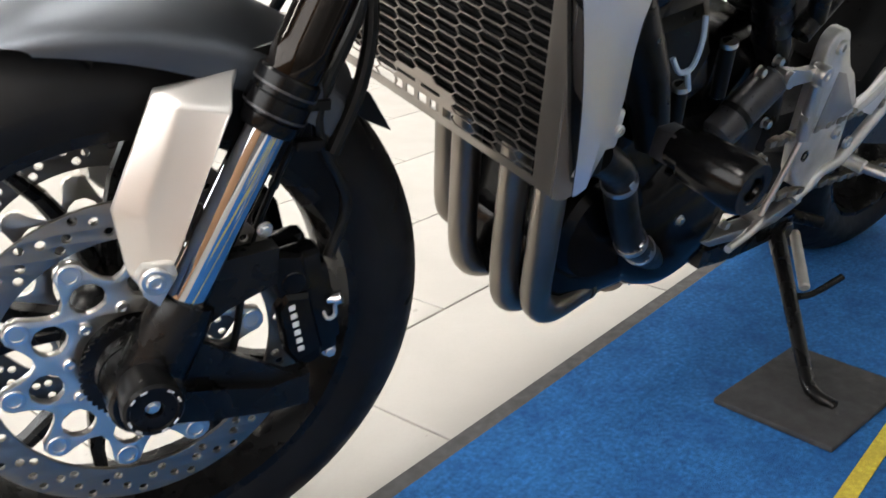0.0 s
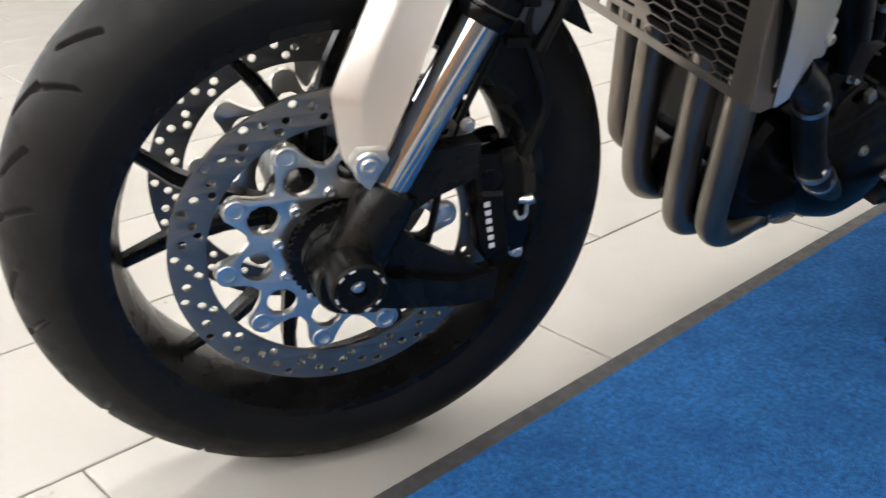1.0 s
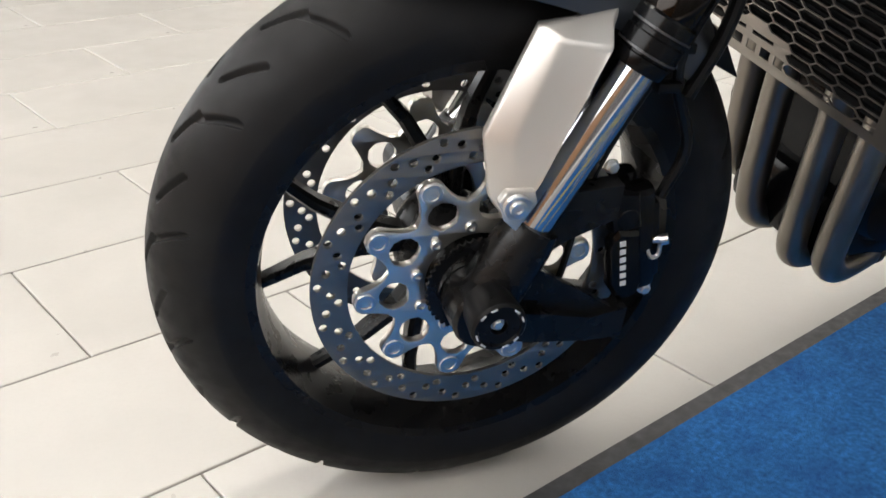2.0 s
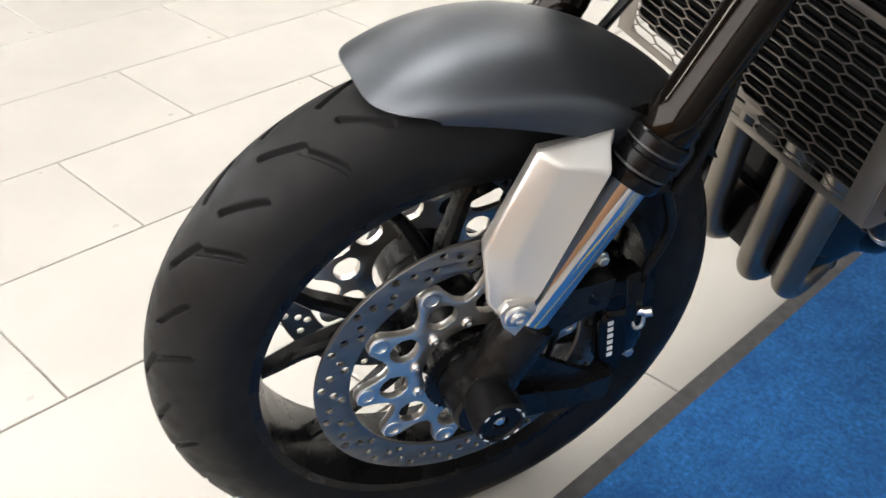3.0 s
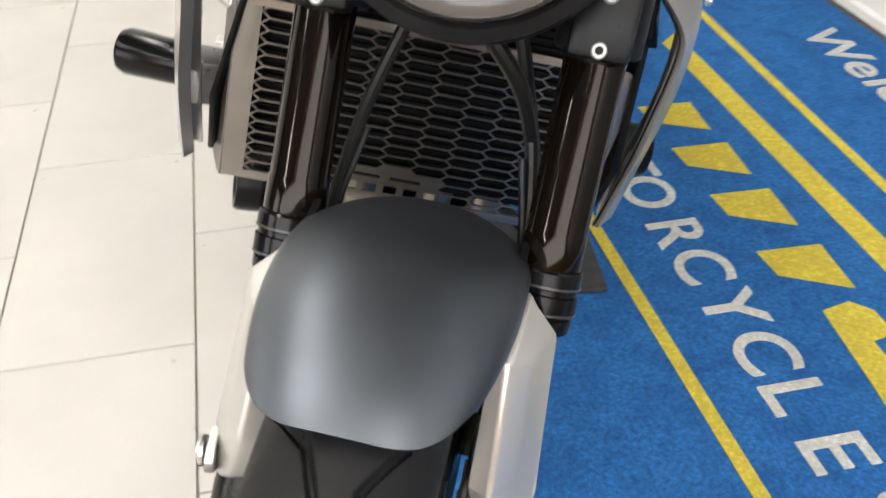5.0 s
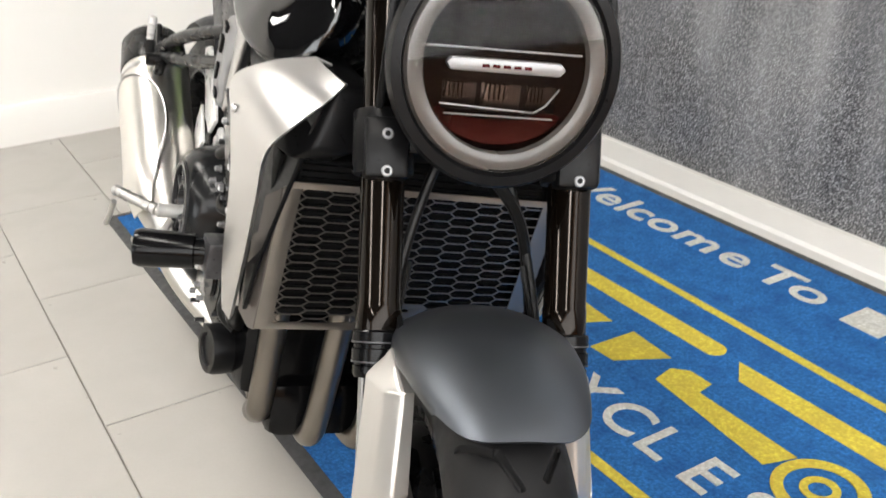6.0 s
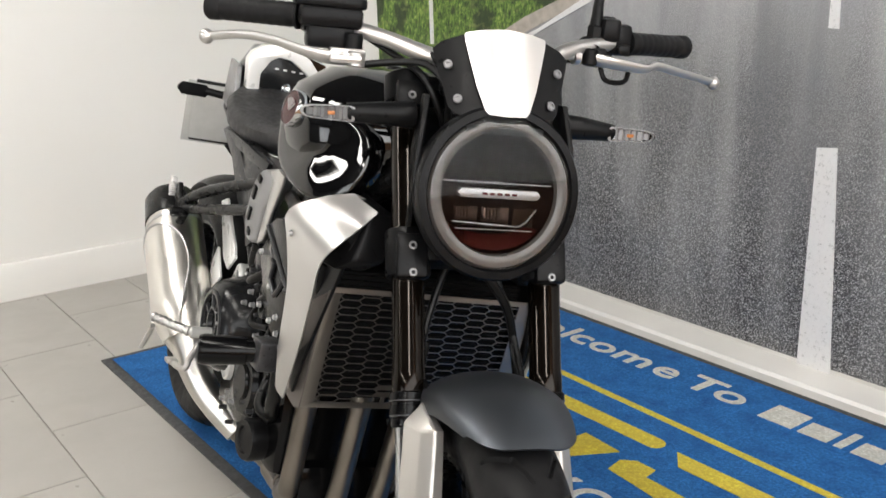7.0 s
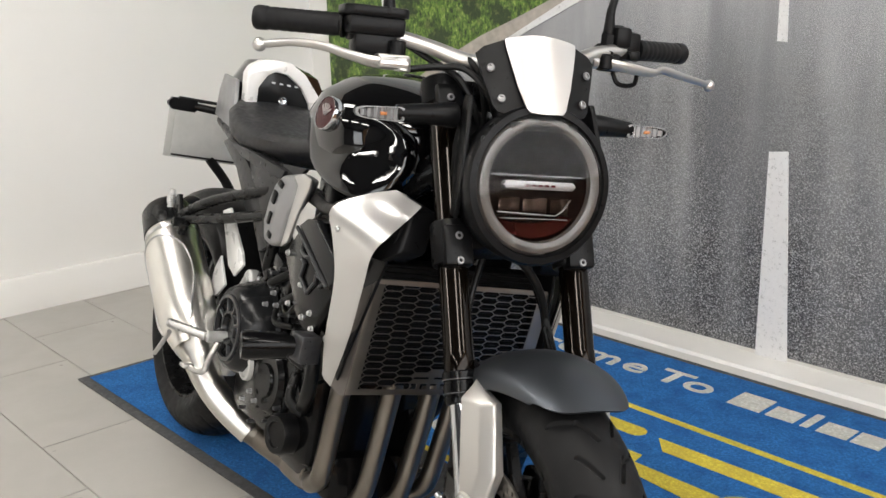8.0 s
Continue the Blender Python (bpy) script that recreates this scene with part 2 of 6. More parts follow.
M_DAYGLASS = Mat("daylight_beyond_glass", (0.8, 0.85, 0.9), 0.5, Emission_Color=(0.95, 0.975, 1.0, 1), Emission_Strength=3.0).m

# ---- shaping helpers ----


def V(*a):
    return Vector(a)


def merge(*bms):
    out = bmesh.new()
    for b in bms:
        me = bpy.data.meshes.new("_")
        b.to_mesh(me)
        out.from_mesh(me)
        bpy.data.meshes.remove(me)
        b.free()
    return out


def box(c, s, bevel=0.0, m=None):
    bm = bmesh.new()
    bmesh.ops.create_cube(bm, size=1)
    bmesh.ops.scale(bm, vec=s, verts=bm.verts)
    if bevel:
        bmesh.ops.bevel(bm, geom=bm.edges[:], offset=bevel, segments=2, affect="EDGES", profile=0.5)
    if m is not None:
        bmesh.ops.transform(bm, matrix=m, verts=bm.verts)
    bmesh.ops.translate(bm, vec=c, verts=bm.verts)
    return bm


def loft(rings, closed=True, caps=True):
    """Rings of equal length, joined one to the next."""
    bm = bmesh.new()
    vs = [[bm.verts.new(p) for p in r] for r in rings]
    n = len(rings[0])
    for a, b in zip(vs, vs[1:]):
        for i in range(n if closed else n - 1):
            j = (i + 1) % n
            bm.faces.new((a[i], a[j], b[j], b[i]))
    if caps and closed:
        bm.faces.new(vs[0][::-1])
        bm.faces.new(vs[-1])
    bmesh.ops.recalc_face_normals(bm, faces=bm.faces)
    return bm


def frame_of(d):
    d = Vector(d).normalized()
    u = d.orthogonal().normalized()
    if abs(d.y) < 0.95:
        u = (V(0, 1, 0) - d * d.y).normalized()
    return d, u, d.cross(u)


def revolve(profile, origin, axis, seg=48, closed=False):
    """profile: (distance along the axis, radius). closed joins its end to its start."""
    d, u, w = frame_of(axis)
    o = Vector(origin)
    prof = list(profile) + ([profile[0]] if closed else [])
    rings = []
    for k in range(seg):
        a = 2 * math.pi * k / seg
        rings.append([o + d * h + (u * math.cos(a) + w * math.sin(a)) * max(r, 1e-5) for h, r in prof])
    bm = bmesh.new()
    vs = [[bm.verts.new(p) for p in r] for r in rings]
    for i in range(seg):
        a, b = vs[i], vs[(i + 1) % seg]
        for j in range(len(prof) - 1):
            bm.faces.new((a[j], a[j + 1], b[j + 1], b[j]))
    bmesh.ops.remove_doubles(bm, verts=bm.verts, dist=2e-5)
    bmesh.ops.recalc_face_normals(bm, faces=bm.faces)
    return bm


def rod(a, b, r, r2=None, seg=20, chamfer=0.0):
    a, b = Vector(a), Vector(b)
    h, r2 = (b - a).length, r if r2 is None else r2
    c = chamfer
    return revolve([(0, 0), (0, r - c), (c, r), (h - c, r2), (h, r2 - c), (h, 0)] if c else [(0, 0), (0, r), (h, r2), (h, 0)], a, b - a, seg)


def smooth_line(pts, steps=6):
    """A Catmull-Rom line through the points."""
    p = [Vector(q) for q in pts]
    p = [2 * p[0] - p[1], *p, 2 * p[-1] - p[-2]]
    out = []
    for i in range(1, len(p) - 2):
        for k in range(steps):
            t = k / steps
            a, b, c, d = p[i - 1], p[i], p[i + 1], p[i + 2]
            out.append(0.5 * (2 * b + (c - a) * t + (2 * a - 5 * b + 4 * c - d) * t**2 + (3 * b - a - 3 * c + d) * t**3))
    return out + [p[-2]]


def tube(pts, r, seg=12, steps=6, flat=1.0):
    """A round bar along a smooth line; r: one radius, or one for each point."""
    line = smooth_line(pts, steps) if steps > 1 else [Vector(q) for q in pts]
    n = len(line)
    rs = [r] * n if isinstance(r, (int, float)) else [float(np.interp(i / (n - 1) * (len(r) - 1), range(len(r)), r)) for i in range(n)]
    rings, u = [], None
    for i, q in enumerate(line):
        d = (line[min(i + 1, n - 1)] - line[max(i - 1, 0)]).normalized()
        u = d.orthogonal().normalized() if u is None else (u - d * u.dot(d)).normalized()
        w = d.cross(u)
        rings.append([q + (u * math.cos(a) + w * flat * math.sin(a)) * rs[i] for a in (2 * math.pi * k / seg for k in range(seg))])
    return loft(rings)


def prism(poly, push, bevel=0.0, segments=2):
    """A flat polygon of 3D points, pushed out along a vector."""
    bm = bmesh.new()
    a = [bm.verts.new(p) for p in poly]
    b = [bm.verts.new(Vector(p) + Vector(push)) for p in poly]
    bm.faces.new(a)
    bm.faces.new(b[::-1])
    for i in range(len(a)):
        j = (i + 1) % len(a)
        bm.faces.new((a[i], b[i], b[j], a[j]))
    bmesh.ops.recalc_face_normals(bm, faces=bm.faces)
    if bevel:
        bmesh.ops.bevel(bm, geom=bm.edges[:], offset=bevel, segments=segments, affect="EDGES", profile=0.5)
    return bm


def cut_plate(loops, thick, m, bevel=0.0):
    """A flat plate from 2D loops (the first its outline, the others holes), thick along local z, at the pose m."""
    cu = bpy.data.curves.new("_", "CURVE")
    cu.dimensions, cu.fill_mode, cu.extrude, cu.bevel_depth, cu.bevel_resolution = "2D", "BOTH", thick / 2, bevel, 1
    for lp in loops:
        sp = cu.splines.new("POLY")
        sp.points.add(len(lp) - 1)
        for q, (x, y) in zip(sp.points, lp):
            q.co = (x, y, 0, 1)
        sp.use_cyclic_u = True
    return from_curve(cu, m)


def from_curve(cu, m):
    ob = bpy.data.objects.new("_", cu)
    scene.collection.objects.link(ob)
    me = bpy.data.meshes.new_from_object(ob.evaluated_get(bpy.context.evaluated_depsgraph_get()))
    bpy.data.objects.remove(ob)
    bpy.data.curves.remove(cu)
    bm = bmesh.new()
    bm.from_mesh(me)
    bpy.data.meshes.remove(me)
    bmesh.ops.remove_doubles(bm, verts=bm.verts, dist=1e-6)
    bmesh.ops.transform(bm, matrix=m, verts=bm.verts)
    return bm


def lettering(text, size, m, thick=0.004, spacing=1.0, shear=0.0, bold=0.0):
    cu = bpy.data.curves.new("_", "FONT")
    cu.body, cu.size, cu.extrude, cu.space_character, cu.shear, cu.offset = text, size, thick / 2, spacing, shear, bold
    return from_curve(cu, m)


def circle2d(x, y, r, n=10, turn=0.0):
    return [(x + r * math.cos(2 * math.pi * k / n + turn), y + r * math.sin(2 * math.pi * k / n + turn)) for k in range(n)]


def link_mesh(name, bm, mat, parent=None, label="", angle=35):
    me = bpy.data.meshes.new(name)
    bm.to_mesh(me)
    bm.free()
    for p in me.polygons:
        p.use_smooth = True
    me.set_sharp_from_angle(angle=radians(angle))
    me.materials.append(mat)
    ob = new(name, me)
    ob.parent = parent
    if label:
        tagged(ob, label)
    return ob


def part(name, bm, mat, parent, label="", angle=35):
    return link_mesh(name, bm, mat, parent, label, angle)


def thing(name, m, label, category, group=""):
    ob = new(name)
    ob.empty_display_size = 0.1
    ob.matrix_world = m
    return tagged(ob, label, category, group)


def structure(name, bm, mat, label, category, angle=35):
    return tagged(link_mesh(name, bm, mat, None, "", angle), label, category, "", "structure")


# ---- the room ----
XB, YM, XF, YR = -2.90, 1.60, 2.4, -6.0
floor = structure("floor", box(((XB + XF) / 2, (YM + YR) / 2, -0.055), (XF - XB + 0.4, YM - YR + 0.4, 0.1)), M_GROUT,
                  "pale beige porcelain tiled showroom floor with grey joints", "floor")
structure("ceiling", box(((XB + XF) / 2, (YM + YR) / 2, CEIL + 0.05), (XF - XB + 0.4, YM - YR + 0.4, 0.1)), M_CEIL,
          "plain dark painted showroom ceiling", "ceiling")
structure("wall_west", box((XB - 0.06, (YM + YR) / 2, CEIL / 2), (0.12, YM - YR + 0.24, CEIL)), M_WALL,
          "plain white painted wall behind the motorcycle", "wall")
structure("wall_north", box(((XB + XF) / 2, YM + 0.064, CEIL / 2), (XF - XB, 0.12, CEIL)), M_WALL,
          "white wall that carries a printed road picture", "wall")
# Side window and its glowing panel are unseen, added as a light source.
_sx0, _sx1 = 0.05, 2.15
structure("wall_south", merge(
    box(((XB + XF) / 2, YR - 0.06, 0.125), (XF - XB + 0.24, 0.12, 0.25)), box(((XB + XF) / 2, YR - 0.06, 2.85), (XF - XB + 0.24, 0.12, 0.3)),
    box(((XB - 0.12 + _sx0) / 2, YR - 0.06, 1.475), (_sx0 - XB + 0.12, 0.12, 2.45)), box(((XF + 0.12 + _sx1) / 2, YR - 0.06, 1.475), (XF + 0.12 - _sx1, 0.12, 2.45))),
    M_FARWALL, "unseen grey wall, kept dark for the reflections, with an added window", "wall")
structure("window_2", merge(*[box((x, YR - 0.03, 1.475), (0.06, 0.06, 2.45), 0.004) for x in (_sx0, 1.1, _sx1)],
          *[box(((_sx0 + _sx1) / 2, YR - 0.03, z), (_sx1 - _sx0, 0.05, 0.06), 0.004) for z in (0.28, 2.67)]), M_TRIM, "unseen side window with white frame, added for the side light", "window")
structure("backdrop_side", box(((_sx0 + _sx1) / 2, YR - 0.6, 1.5), (6.0, 0.02, 3.6)), M_DAYGLASS, "unseen glowing panel beyond the added side window", "backdrop")
# the shop front: unseen wall with a wide opening, set close to tint reflections
_h0, _h1, _y0, _y1 = 0.95, 2.7, -4.6, 1.2
structure("wall_east", merge(
    box((XF + 0.06, (YM + YR) / 2, _h0 / 2), (0.12, YM - YR, _h0)), box((XF + 0.06, (YM + YR) / 2, (CEIL + _h1) / 2), (0.12, YM - YR, CEIL - _h1)),
    box((XF + 0.06, (YM + _y1) / 2, (_h0 + _h1) / 2), (0.12, YM - _y1, _h1 - _h0)), box((XF + 0.06, (YR + _y0) / 2, (_h0 + _h1) / 2), (0.12, _y0 - YR, _h1 - _h0))),
    M_TAN, "unseen tan wall, added for warm reflections, with a wide window opening", "wall")
_win = structure("window_1", merge(*[box((XF + 0.03, y, (_h0 + _h1) / 2), (0.06, 0.06, _h1 - _h0), 0.004) for y in (_y0, -2.67, -0.73, _y1)],
                 *[box((XF + 0.03, (_y0 + _y1) / 2, z), (0.05, _y1 - _y0, 0.06), 0.004) for z in (_h0 + 0.03, _h1 - 0.03)]), M_TRIM,
                 "wide shop front window with white frame", "window")
structure("backdrop", box((XF + 0.6, (_y0 + _y1) / 2, 1.5), (0.02, 9.0, 3.6)), M_DAYGLASS, "bright daylight outside the shop front", "backdrop")
_h = 0.142
structure("baseboard_west", prism([V(XB + 0.002, 0, 0), V(XB + 0.024, 0, 0), V(XB + 0.024, 0, _h - 0.008), V(XB + 0.020, 0, _h - 0.001), V(XB + 0.016, 0, _h), V(XB + 0.002, 0, _h)], (0, 1, 0)),
          M_TRIM, "white painted baseboard along the wall", "baseboard")
_b = bpy.data.objects["baseboard_west"]
_b.scale, _b.location = (1, YM - 0.14 - YR, 1), (0, YR, 0)
# low white ledge under the road picture
structure("trim_ledge", prism([V(0, 1.487, 0.0), V(0, 1.487, 0.022), V(0, 1.495, 0.031), V(0, YM + 0.002, 0.036), V(0, YM + 0.002, 0.0)], (XF - XB, 0, 0)),
          M_TRIM, "low white ledge at the foot of the picture wall", "ledge").location = (XB, 0, 0)

# printed road picture on the wall
_pic = structure("wall_picture", box(((XF - 2.75) / 2, YM, 1.52), (XF + 2.75, 0.006, 2.94)), M_ROAD,
                 "large printed picture of a grey asphalt road with verge", "wall picture")


def on_wall(name, pts, mat, lift, label):
    y = YM - 0.003 - lift
    part(name, prism([V(x, y + lift - 0.0005, z) for x, z in pts], (0, -0.0012 - lift, 0)), mat, _pic, label)


on_wall("printed_verge", [(-2.745, 0.46), (-2.05, 0.83), (-1.38, 1.08), (-0.6, 1.42), (-0.6, 2.9), (-2.745, 2.9)], M_VERGE, 0.0006, "printed gravel verge")
on_wall("printed_grass", [(-2.745, 0.53), (-2.0, 0.89), (-1.774, 0.988), (-1.598, 1.048), (-1.428, 1.111), (-0.7, 1.4), (-0.7, 2.9), (-2.745, 2.9)], M_GRASS, 0.0018, "printed green grass bank")
on_wall("printed_sky", [(-2.745, 1.62), (-0.7, 1.5), (XF, 1.52), (XF, 2.985), (-2.745, 2.985)], M_SKY, 0.0045, "printed pale sky over the horizon")
on_wall("printed_line", [(-2.745, 0.40), (-2.05, 0.79), (-1.625, 0.968), (-1.285, 1.108), (-0.5, 1.44), (-0.58, 1.44), (-1.357, 1.109), (-1.695, 0.952), (-2.05, 0.82), (-2.745, 0.46)], M_LINE, 0.003, "printed white edge line")
on_wall("printed_line", [(-0.588, 0.036), (-0.482, 0.036), (-0.515, 0.672), (-0.576, 0.666)], M_LINE, 0.0014, "printed white lane dash")
on_wall("printed_line", [(-0.569, 0.982), (-0.538, 0.980), (-0.548, 1.5), (-0.562, 1.5)], M_LINE, 0.0014, "printed white lane dash")
on_wall("printed_post", [(-2.352, 0.87), (-2.328, 0.87), (-2.328, 2.0), (-2.352, 2.0)], M_LINE, 0.004, "printed pale roadside post")

for _x, _y in LAMP_SPOTS:
    _l = thing("ceiling_light", pose(_x, _y, CEIL), "slim white rectangular ceiling light, lit", "ceiling light", "ceiling lights")
    part("housing", box((0, 0, -0.02), (1.26, 0.36, 0.04), 0.006), M_TRIM, _l)
    part("diffuser", box((0, 0, -0.046), (1.18, 0.28, 0.012), 0.003), M_LAMP, _l, "glowing diffuser")

# ---- the mat ----
MX0, MX1, MY0, MY1 = -2.035, 0.66, 0.048, 1.478
mat_thing = thing("door_mat", pose(0, 0, 0), "blue carpet mat with yellow shapes and cream lettering", "mat")
_pile = bmesh.new()
bmesh.ops.create_grid(_pile, x_segments=120, y_segments=64, size=0.5)
for _v in _pile.verts:
    _v.co = V(MX0 + 0.028 + (_v.co.x + 0.5) * (MX1 - MX0 - 0.056), MY0 + 0.028 + (_v.co.y + 0.5) * (MY1 - MY0 - 0.056), 0.0085)
    _v.co.z += 0.0008 * noise.noise(_v.co * 9) + 0.0006 * noise.noise(_v.co * 40)
part("carpet_top", _pile, M_BLUE, mat_thing, "blue carpet pile")
part("backing", box(((MX0 + MX1) / 2, (MY0 + MY1) / 2, 0.0025), (MX1 - MX0, MY1 - MY0, 0.005), 0.0015), M_MATEDGE, mat_thing, "dark rubber edging")


def flat(name, pts, mat, label, z=0.0072, thick=0.0035):
    part(name, prism([V(x, y, z) for x, y in pts], (0, 0, thick)), mat, mat_thing, label)


def spaced(text, size, wide, bold, middles, y):
    """Cream carpet letters, each set round its own middle."""
    for ch, x in zip(text, middles):
        bm = lettering(ch, size, pose(0, y, 0.0091) @ Matrix.Scale(wide, 4, (1, 0, 0)), 0.0035, 1, 0, bold)
        w = [v.co.x for v in bm.verts]
        bmesh.ops.translate(bm, vec=(x - (min(w) + max(w)) / 2, 0, 0), verts=bm.verts)
        part("letter", bm, M_CREAM, mat_thing, "cream carpet letter")


spaced("WelcomeTo", 0.137, 1.34, 0.0018, (-1.445, -1.308, -1.237, -1.177, -1.082, -0.955, -0.825, -0.695, -0.598), 1.277)
spaced("MOTORCYCLES", 0.136, 1.06, 0.0016, (-1.275, -1.130, -1.020, -0.926, -0.783, -0.684, -0.570, -0.459, -0.360, -0.250, -0.146), 0.586)
# the owner's name as plain bars
for _x, _w, _hh in ((-0.482, 0.10, 0.096), (-0.364, 0.082, 0.072), (-0.263, 0.022, 0.098), (-0.218, 0.082, 0.072), (-0.126, 0.074, 0.072)):
    flat("bar", [(_x, 1.272), (_x + _w, 1.272), (_x + _w, 1.272 + _hh), (_x, 1.272 + _hh)], M_CREAM, "cream bar")
flat("stripe", [(-1.8, 1.085), (0.4, 1.035), (0.4, 1.056), (-1.8, 1.107)], M_YELLOW, "thin yellow stripe")
flat("stripe", [(-1.8, 0.478), (0.4, 0.490), (0.4, 0.512), (-1.8, 0.5)], M_YELLOW, "thin yellow stripe")


def rounded_bar(x0, x1, y, h, cut=0.05):
    arc = [(x1 + h / 2 * math.cos(a), y + h / 2 * math.sin(a)) for a in np.linspace(-math.pi / 2, math.pi / 2, 9)]
    flat("yellow_bar", [(x0, y - h / 2), *arc, (x0 - cut, y + h / 2)], M_YELLOW, "yellow bar")


rounded_bar(-1.56, -0.545, 0.950, 0.052)
rounded_bar(-0.43, 0.17, 0.928, 0.055)
for _x in (-1.255, -1.07, -0.888, -0.70):
    flat("yellow_wedge", [(_x, 0.740), (_x + 0.07, 0.744), (_x + 0.13, 0.850), (_x + 0.005, 0.858)], M_YELLOW, "yellow wedge")
flat("yellow_hook", [(-0.528, 0.768), (-0.22, 0.735), (-0.20, 0.80), (-0.445, 0.805), (-0.452, 0.847), (-0.51, 0.847), (-0.54, 0.82)], M_YELLOW, "yellow hook shape")
_ring = lambda x, y, r0, r1: cut_plate([circle2d(x, y, r1, 32), circle2d(x, y, r0, 32)], 0.0035, pose(0, 0, 0.0095))
part("yellow_ring", _ring(-0.12, 0.763, 0.06, 0.082), M_YELLOW, mat_thing, "yellow ring")
part("yellow_ring", _ring(-0.12, 0.763, 0.02, 0.034), M_YELLOW, mat_thing, "yellow ring")
rounded_bar(0.0, 0.32, 0.77, 0.06)

# rubber pad under the side stand
_pad = thing("rubber_pad", pose(-0.778, 0.380, 0.0095, 0, 0, -7), "square black rubber pad under the side stand", "rubber pad")
part("pad", box((0, 0, 0.005), (0.232, 0.173, 0.010), 0.0035), M_PAD, _pad)

# ---- the motorcycle: x ahead, y to its left, z up, from the rear tyre's foot ----
BIKE = Matrix.Translation((-1.4195, 0.1418, 0.0040)) @ Matrix.Rotation(radians(-9.97), 4, "Z") @ Matrix.Rotation(radians(-14.31), 4, "X")
RAKE = radians(25)
_a0, _ax = V(1.555, 0, 0), V(-math.sin(RAKE), 0, math.cos(RAKE))
STEER = Matrix.Translation(_a0) @ Matrix.Rotation(radians(-14.38), 4, _ax) @ Matrix.Translation(-_a0)
moto = thing("motorcycle", BIKE, "black and silver naked motorcycle leaning on its side stand", "motorcycle")


def fpart(name, bm, mat, parent=None, label="", angle=35):
    """A part that turns with the steering; the upper parts are stretched 6 % taller to fit the camera's view."""
    for v in bm.verts:
        up = max(0.0, v.co.z - 0.62)
        v.co.z += 0.058 * up
        v.co.y *= 1 + 0.09 * min(up, 0.4)
        v.co.x += 0.012 * min(up, 0.33)
    bmesh.ops.transform(bm, matrix=STEER, verts=bm.verts)
    return part(name, bm, mat, parent or moto, label, angle)


def bpart(name, bm, mat, parent=None, label="", angle=35):
    return part(name, bm, mat, parent or moto, label, angle)


def socket_bolt(p, d, r=0.007, h=0.006):
    """A bolt head with a hexagon socket."""
    return revolve([(0, r), (h * 0.7, r), (h, r * 0.82), (h, r * 0.5), (h * 0.45, r * 0.45), (h * 0.45, 0)], p, d, 14)


def hexcap(p, d, r=0.008, h=0.006):
    return merge(revolve([(0, 0), (0, r * 1.25), (0.0015, r * 1.25), (0.0015, 0)], p, d, 16), revolve([(0.0015, r), (h, r), (h + 0.001, r * 0.8), (h + 0.001, 0)], p, d, 6))


def tyre(centre, radius, half, bead, pitches, n_round, n_across, depth=0.003):
    """A tyre with cut tread grooves."""
    arc = []
    for u in np.linspace(-1, 1, n_across):
        a = u * radians(78)
        y = half * math.sin(a) / math.sin(radians(78))
        drop = (radius - bead) * 0.62 * (1 - math.cos(a)) / (1 - math.cos(radians(78)))
        arc.append((y, radius - drop))
    side = [(half * 0.99, bead + (radius - bead) * 0.28), (half * 0.93, bead + 0.012), (half * 0.86, bead)]
    ang = np.linspace(0, 2 * np.pi, n_round, endpoint=False)
    ys = np.array([p[0] for p in arc])
    rs = np.array([p[1] for p in arc])
    step = 2 * np.pi / pitches
    s_len = ang * radius
    pit = step * radius
    dent = np.zeros((n_round, len(ys)))
    # strokes inside one pitch: along the tread, across it
    strokes = []
    for sgn, off in ((1, 0.0), (-1, 0.5)):
        strokes += [((off + 0.05) * pit, sgn * 0.10 * half, (off + 0.34) * pit, sgn * 0.36 * half, 0.0028),
                    ((off + 0.30) * pit, sgn * 0.36 * half, (off + 0.50) * pit, sgn * 0.80 * half, 0.0028),
                    ((off + 0.62) * pit, sgn * 0.30 * half, (off + 0.92) * pit, sgn * 0.62 * half, 0.0024)]
    q = np.mod(s_len, pit)[:, None]
    for x0, y0, x1, y1, w in strokes:
        for shift in (-pit, 0, pit):
            dx, dy = x1 - x0, y1 - y0
            t = np.clip(((q + shift - x0) * dx + (ys[None] - y0) * dy) / (dx * dx + dy * dy), 0, 1)
            d = np.hypot(q + shift - x0 - t * dx, ys[None] - y0 - t * dy)
            dent = np.maximum(dent, np.clip((w + 0.0008 - d) / 0.0019, 0, 1))
    verts, faces = [], []
    prof_n = len(ys) + 2 * len(side)
    for i, a in enumerate(ang):
        c, s = math.cos(a), math.sin(a)
        ring = [(-y, r) for y, r in side[::-1]] + [(ys[j], rs[j] - depth * dent[i, j]) for j in range(len(ys))] + side
        verts += [(centre[0] + r * c, centre[1] + y, centre[2] + r * s) for y, r in ring]
    for i in range(n_round):
        k = (i + 1) % n_round
        for j in range(prof_n - 1):
            faces.append((i * prof_n + j, i * prof_n + j + 1, k * prof_n + j + 1, k * prof_n + j))
    me = bpy.data.meshes.new("_")
    me.from_pydata(verts, [], faces)
    bm = bmesh.new()
    bm.from_mesh(me)
    bpy.data.meshes.remove(me)
    bmesh.ops.recalc_face_normals(bm, faces=bm.faces)
    return bm


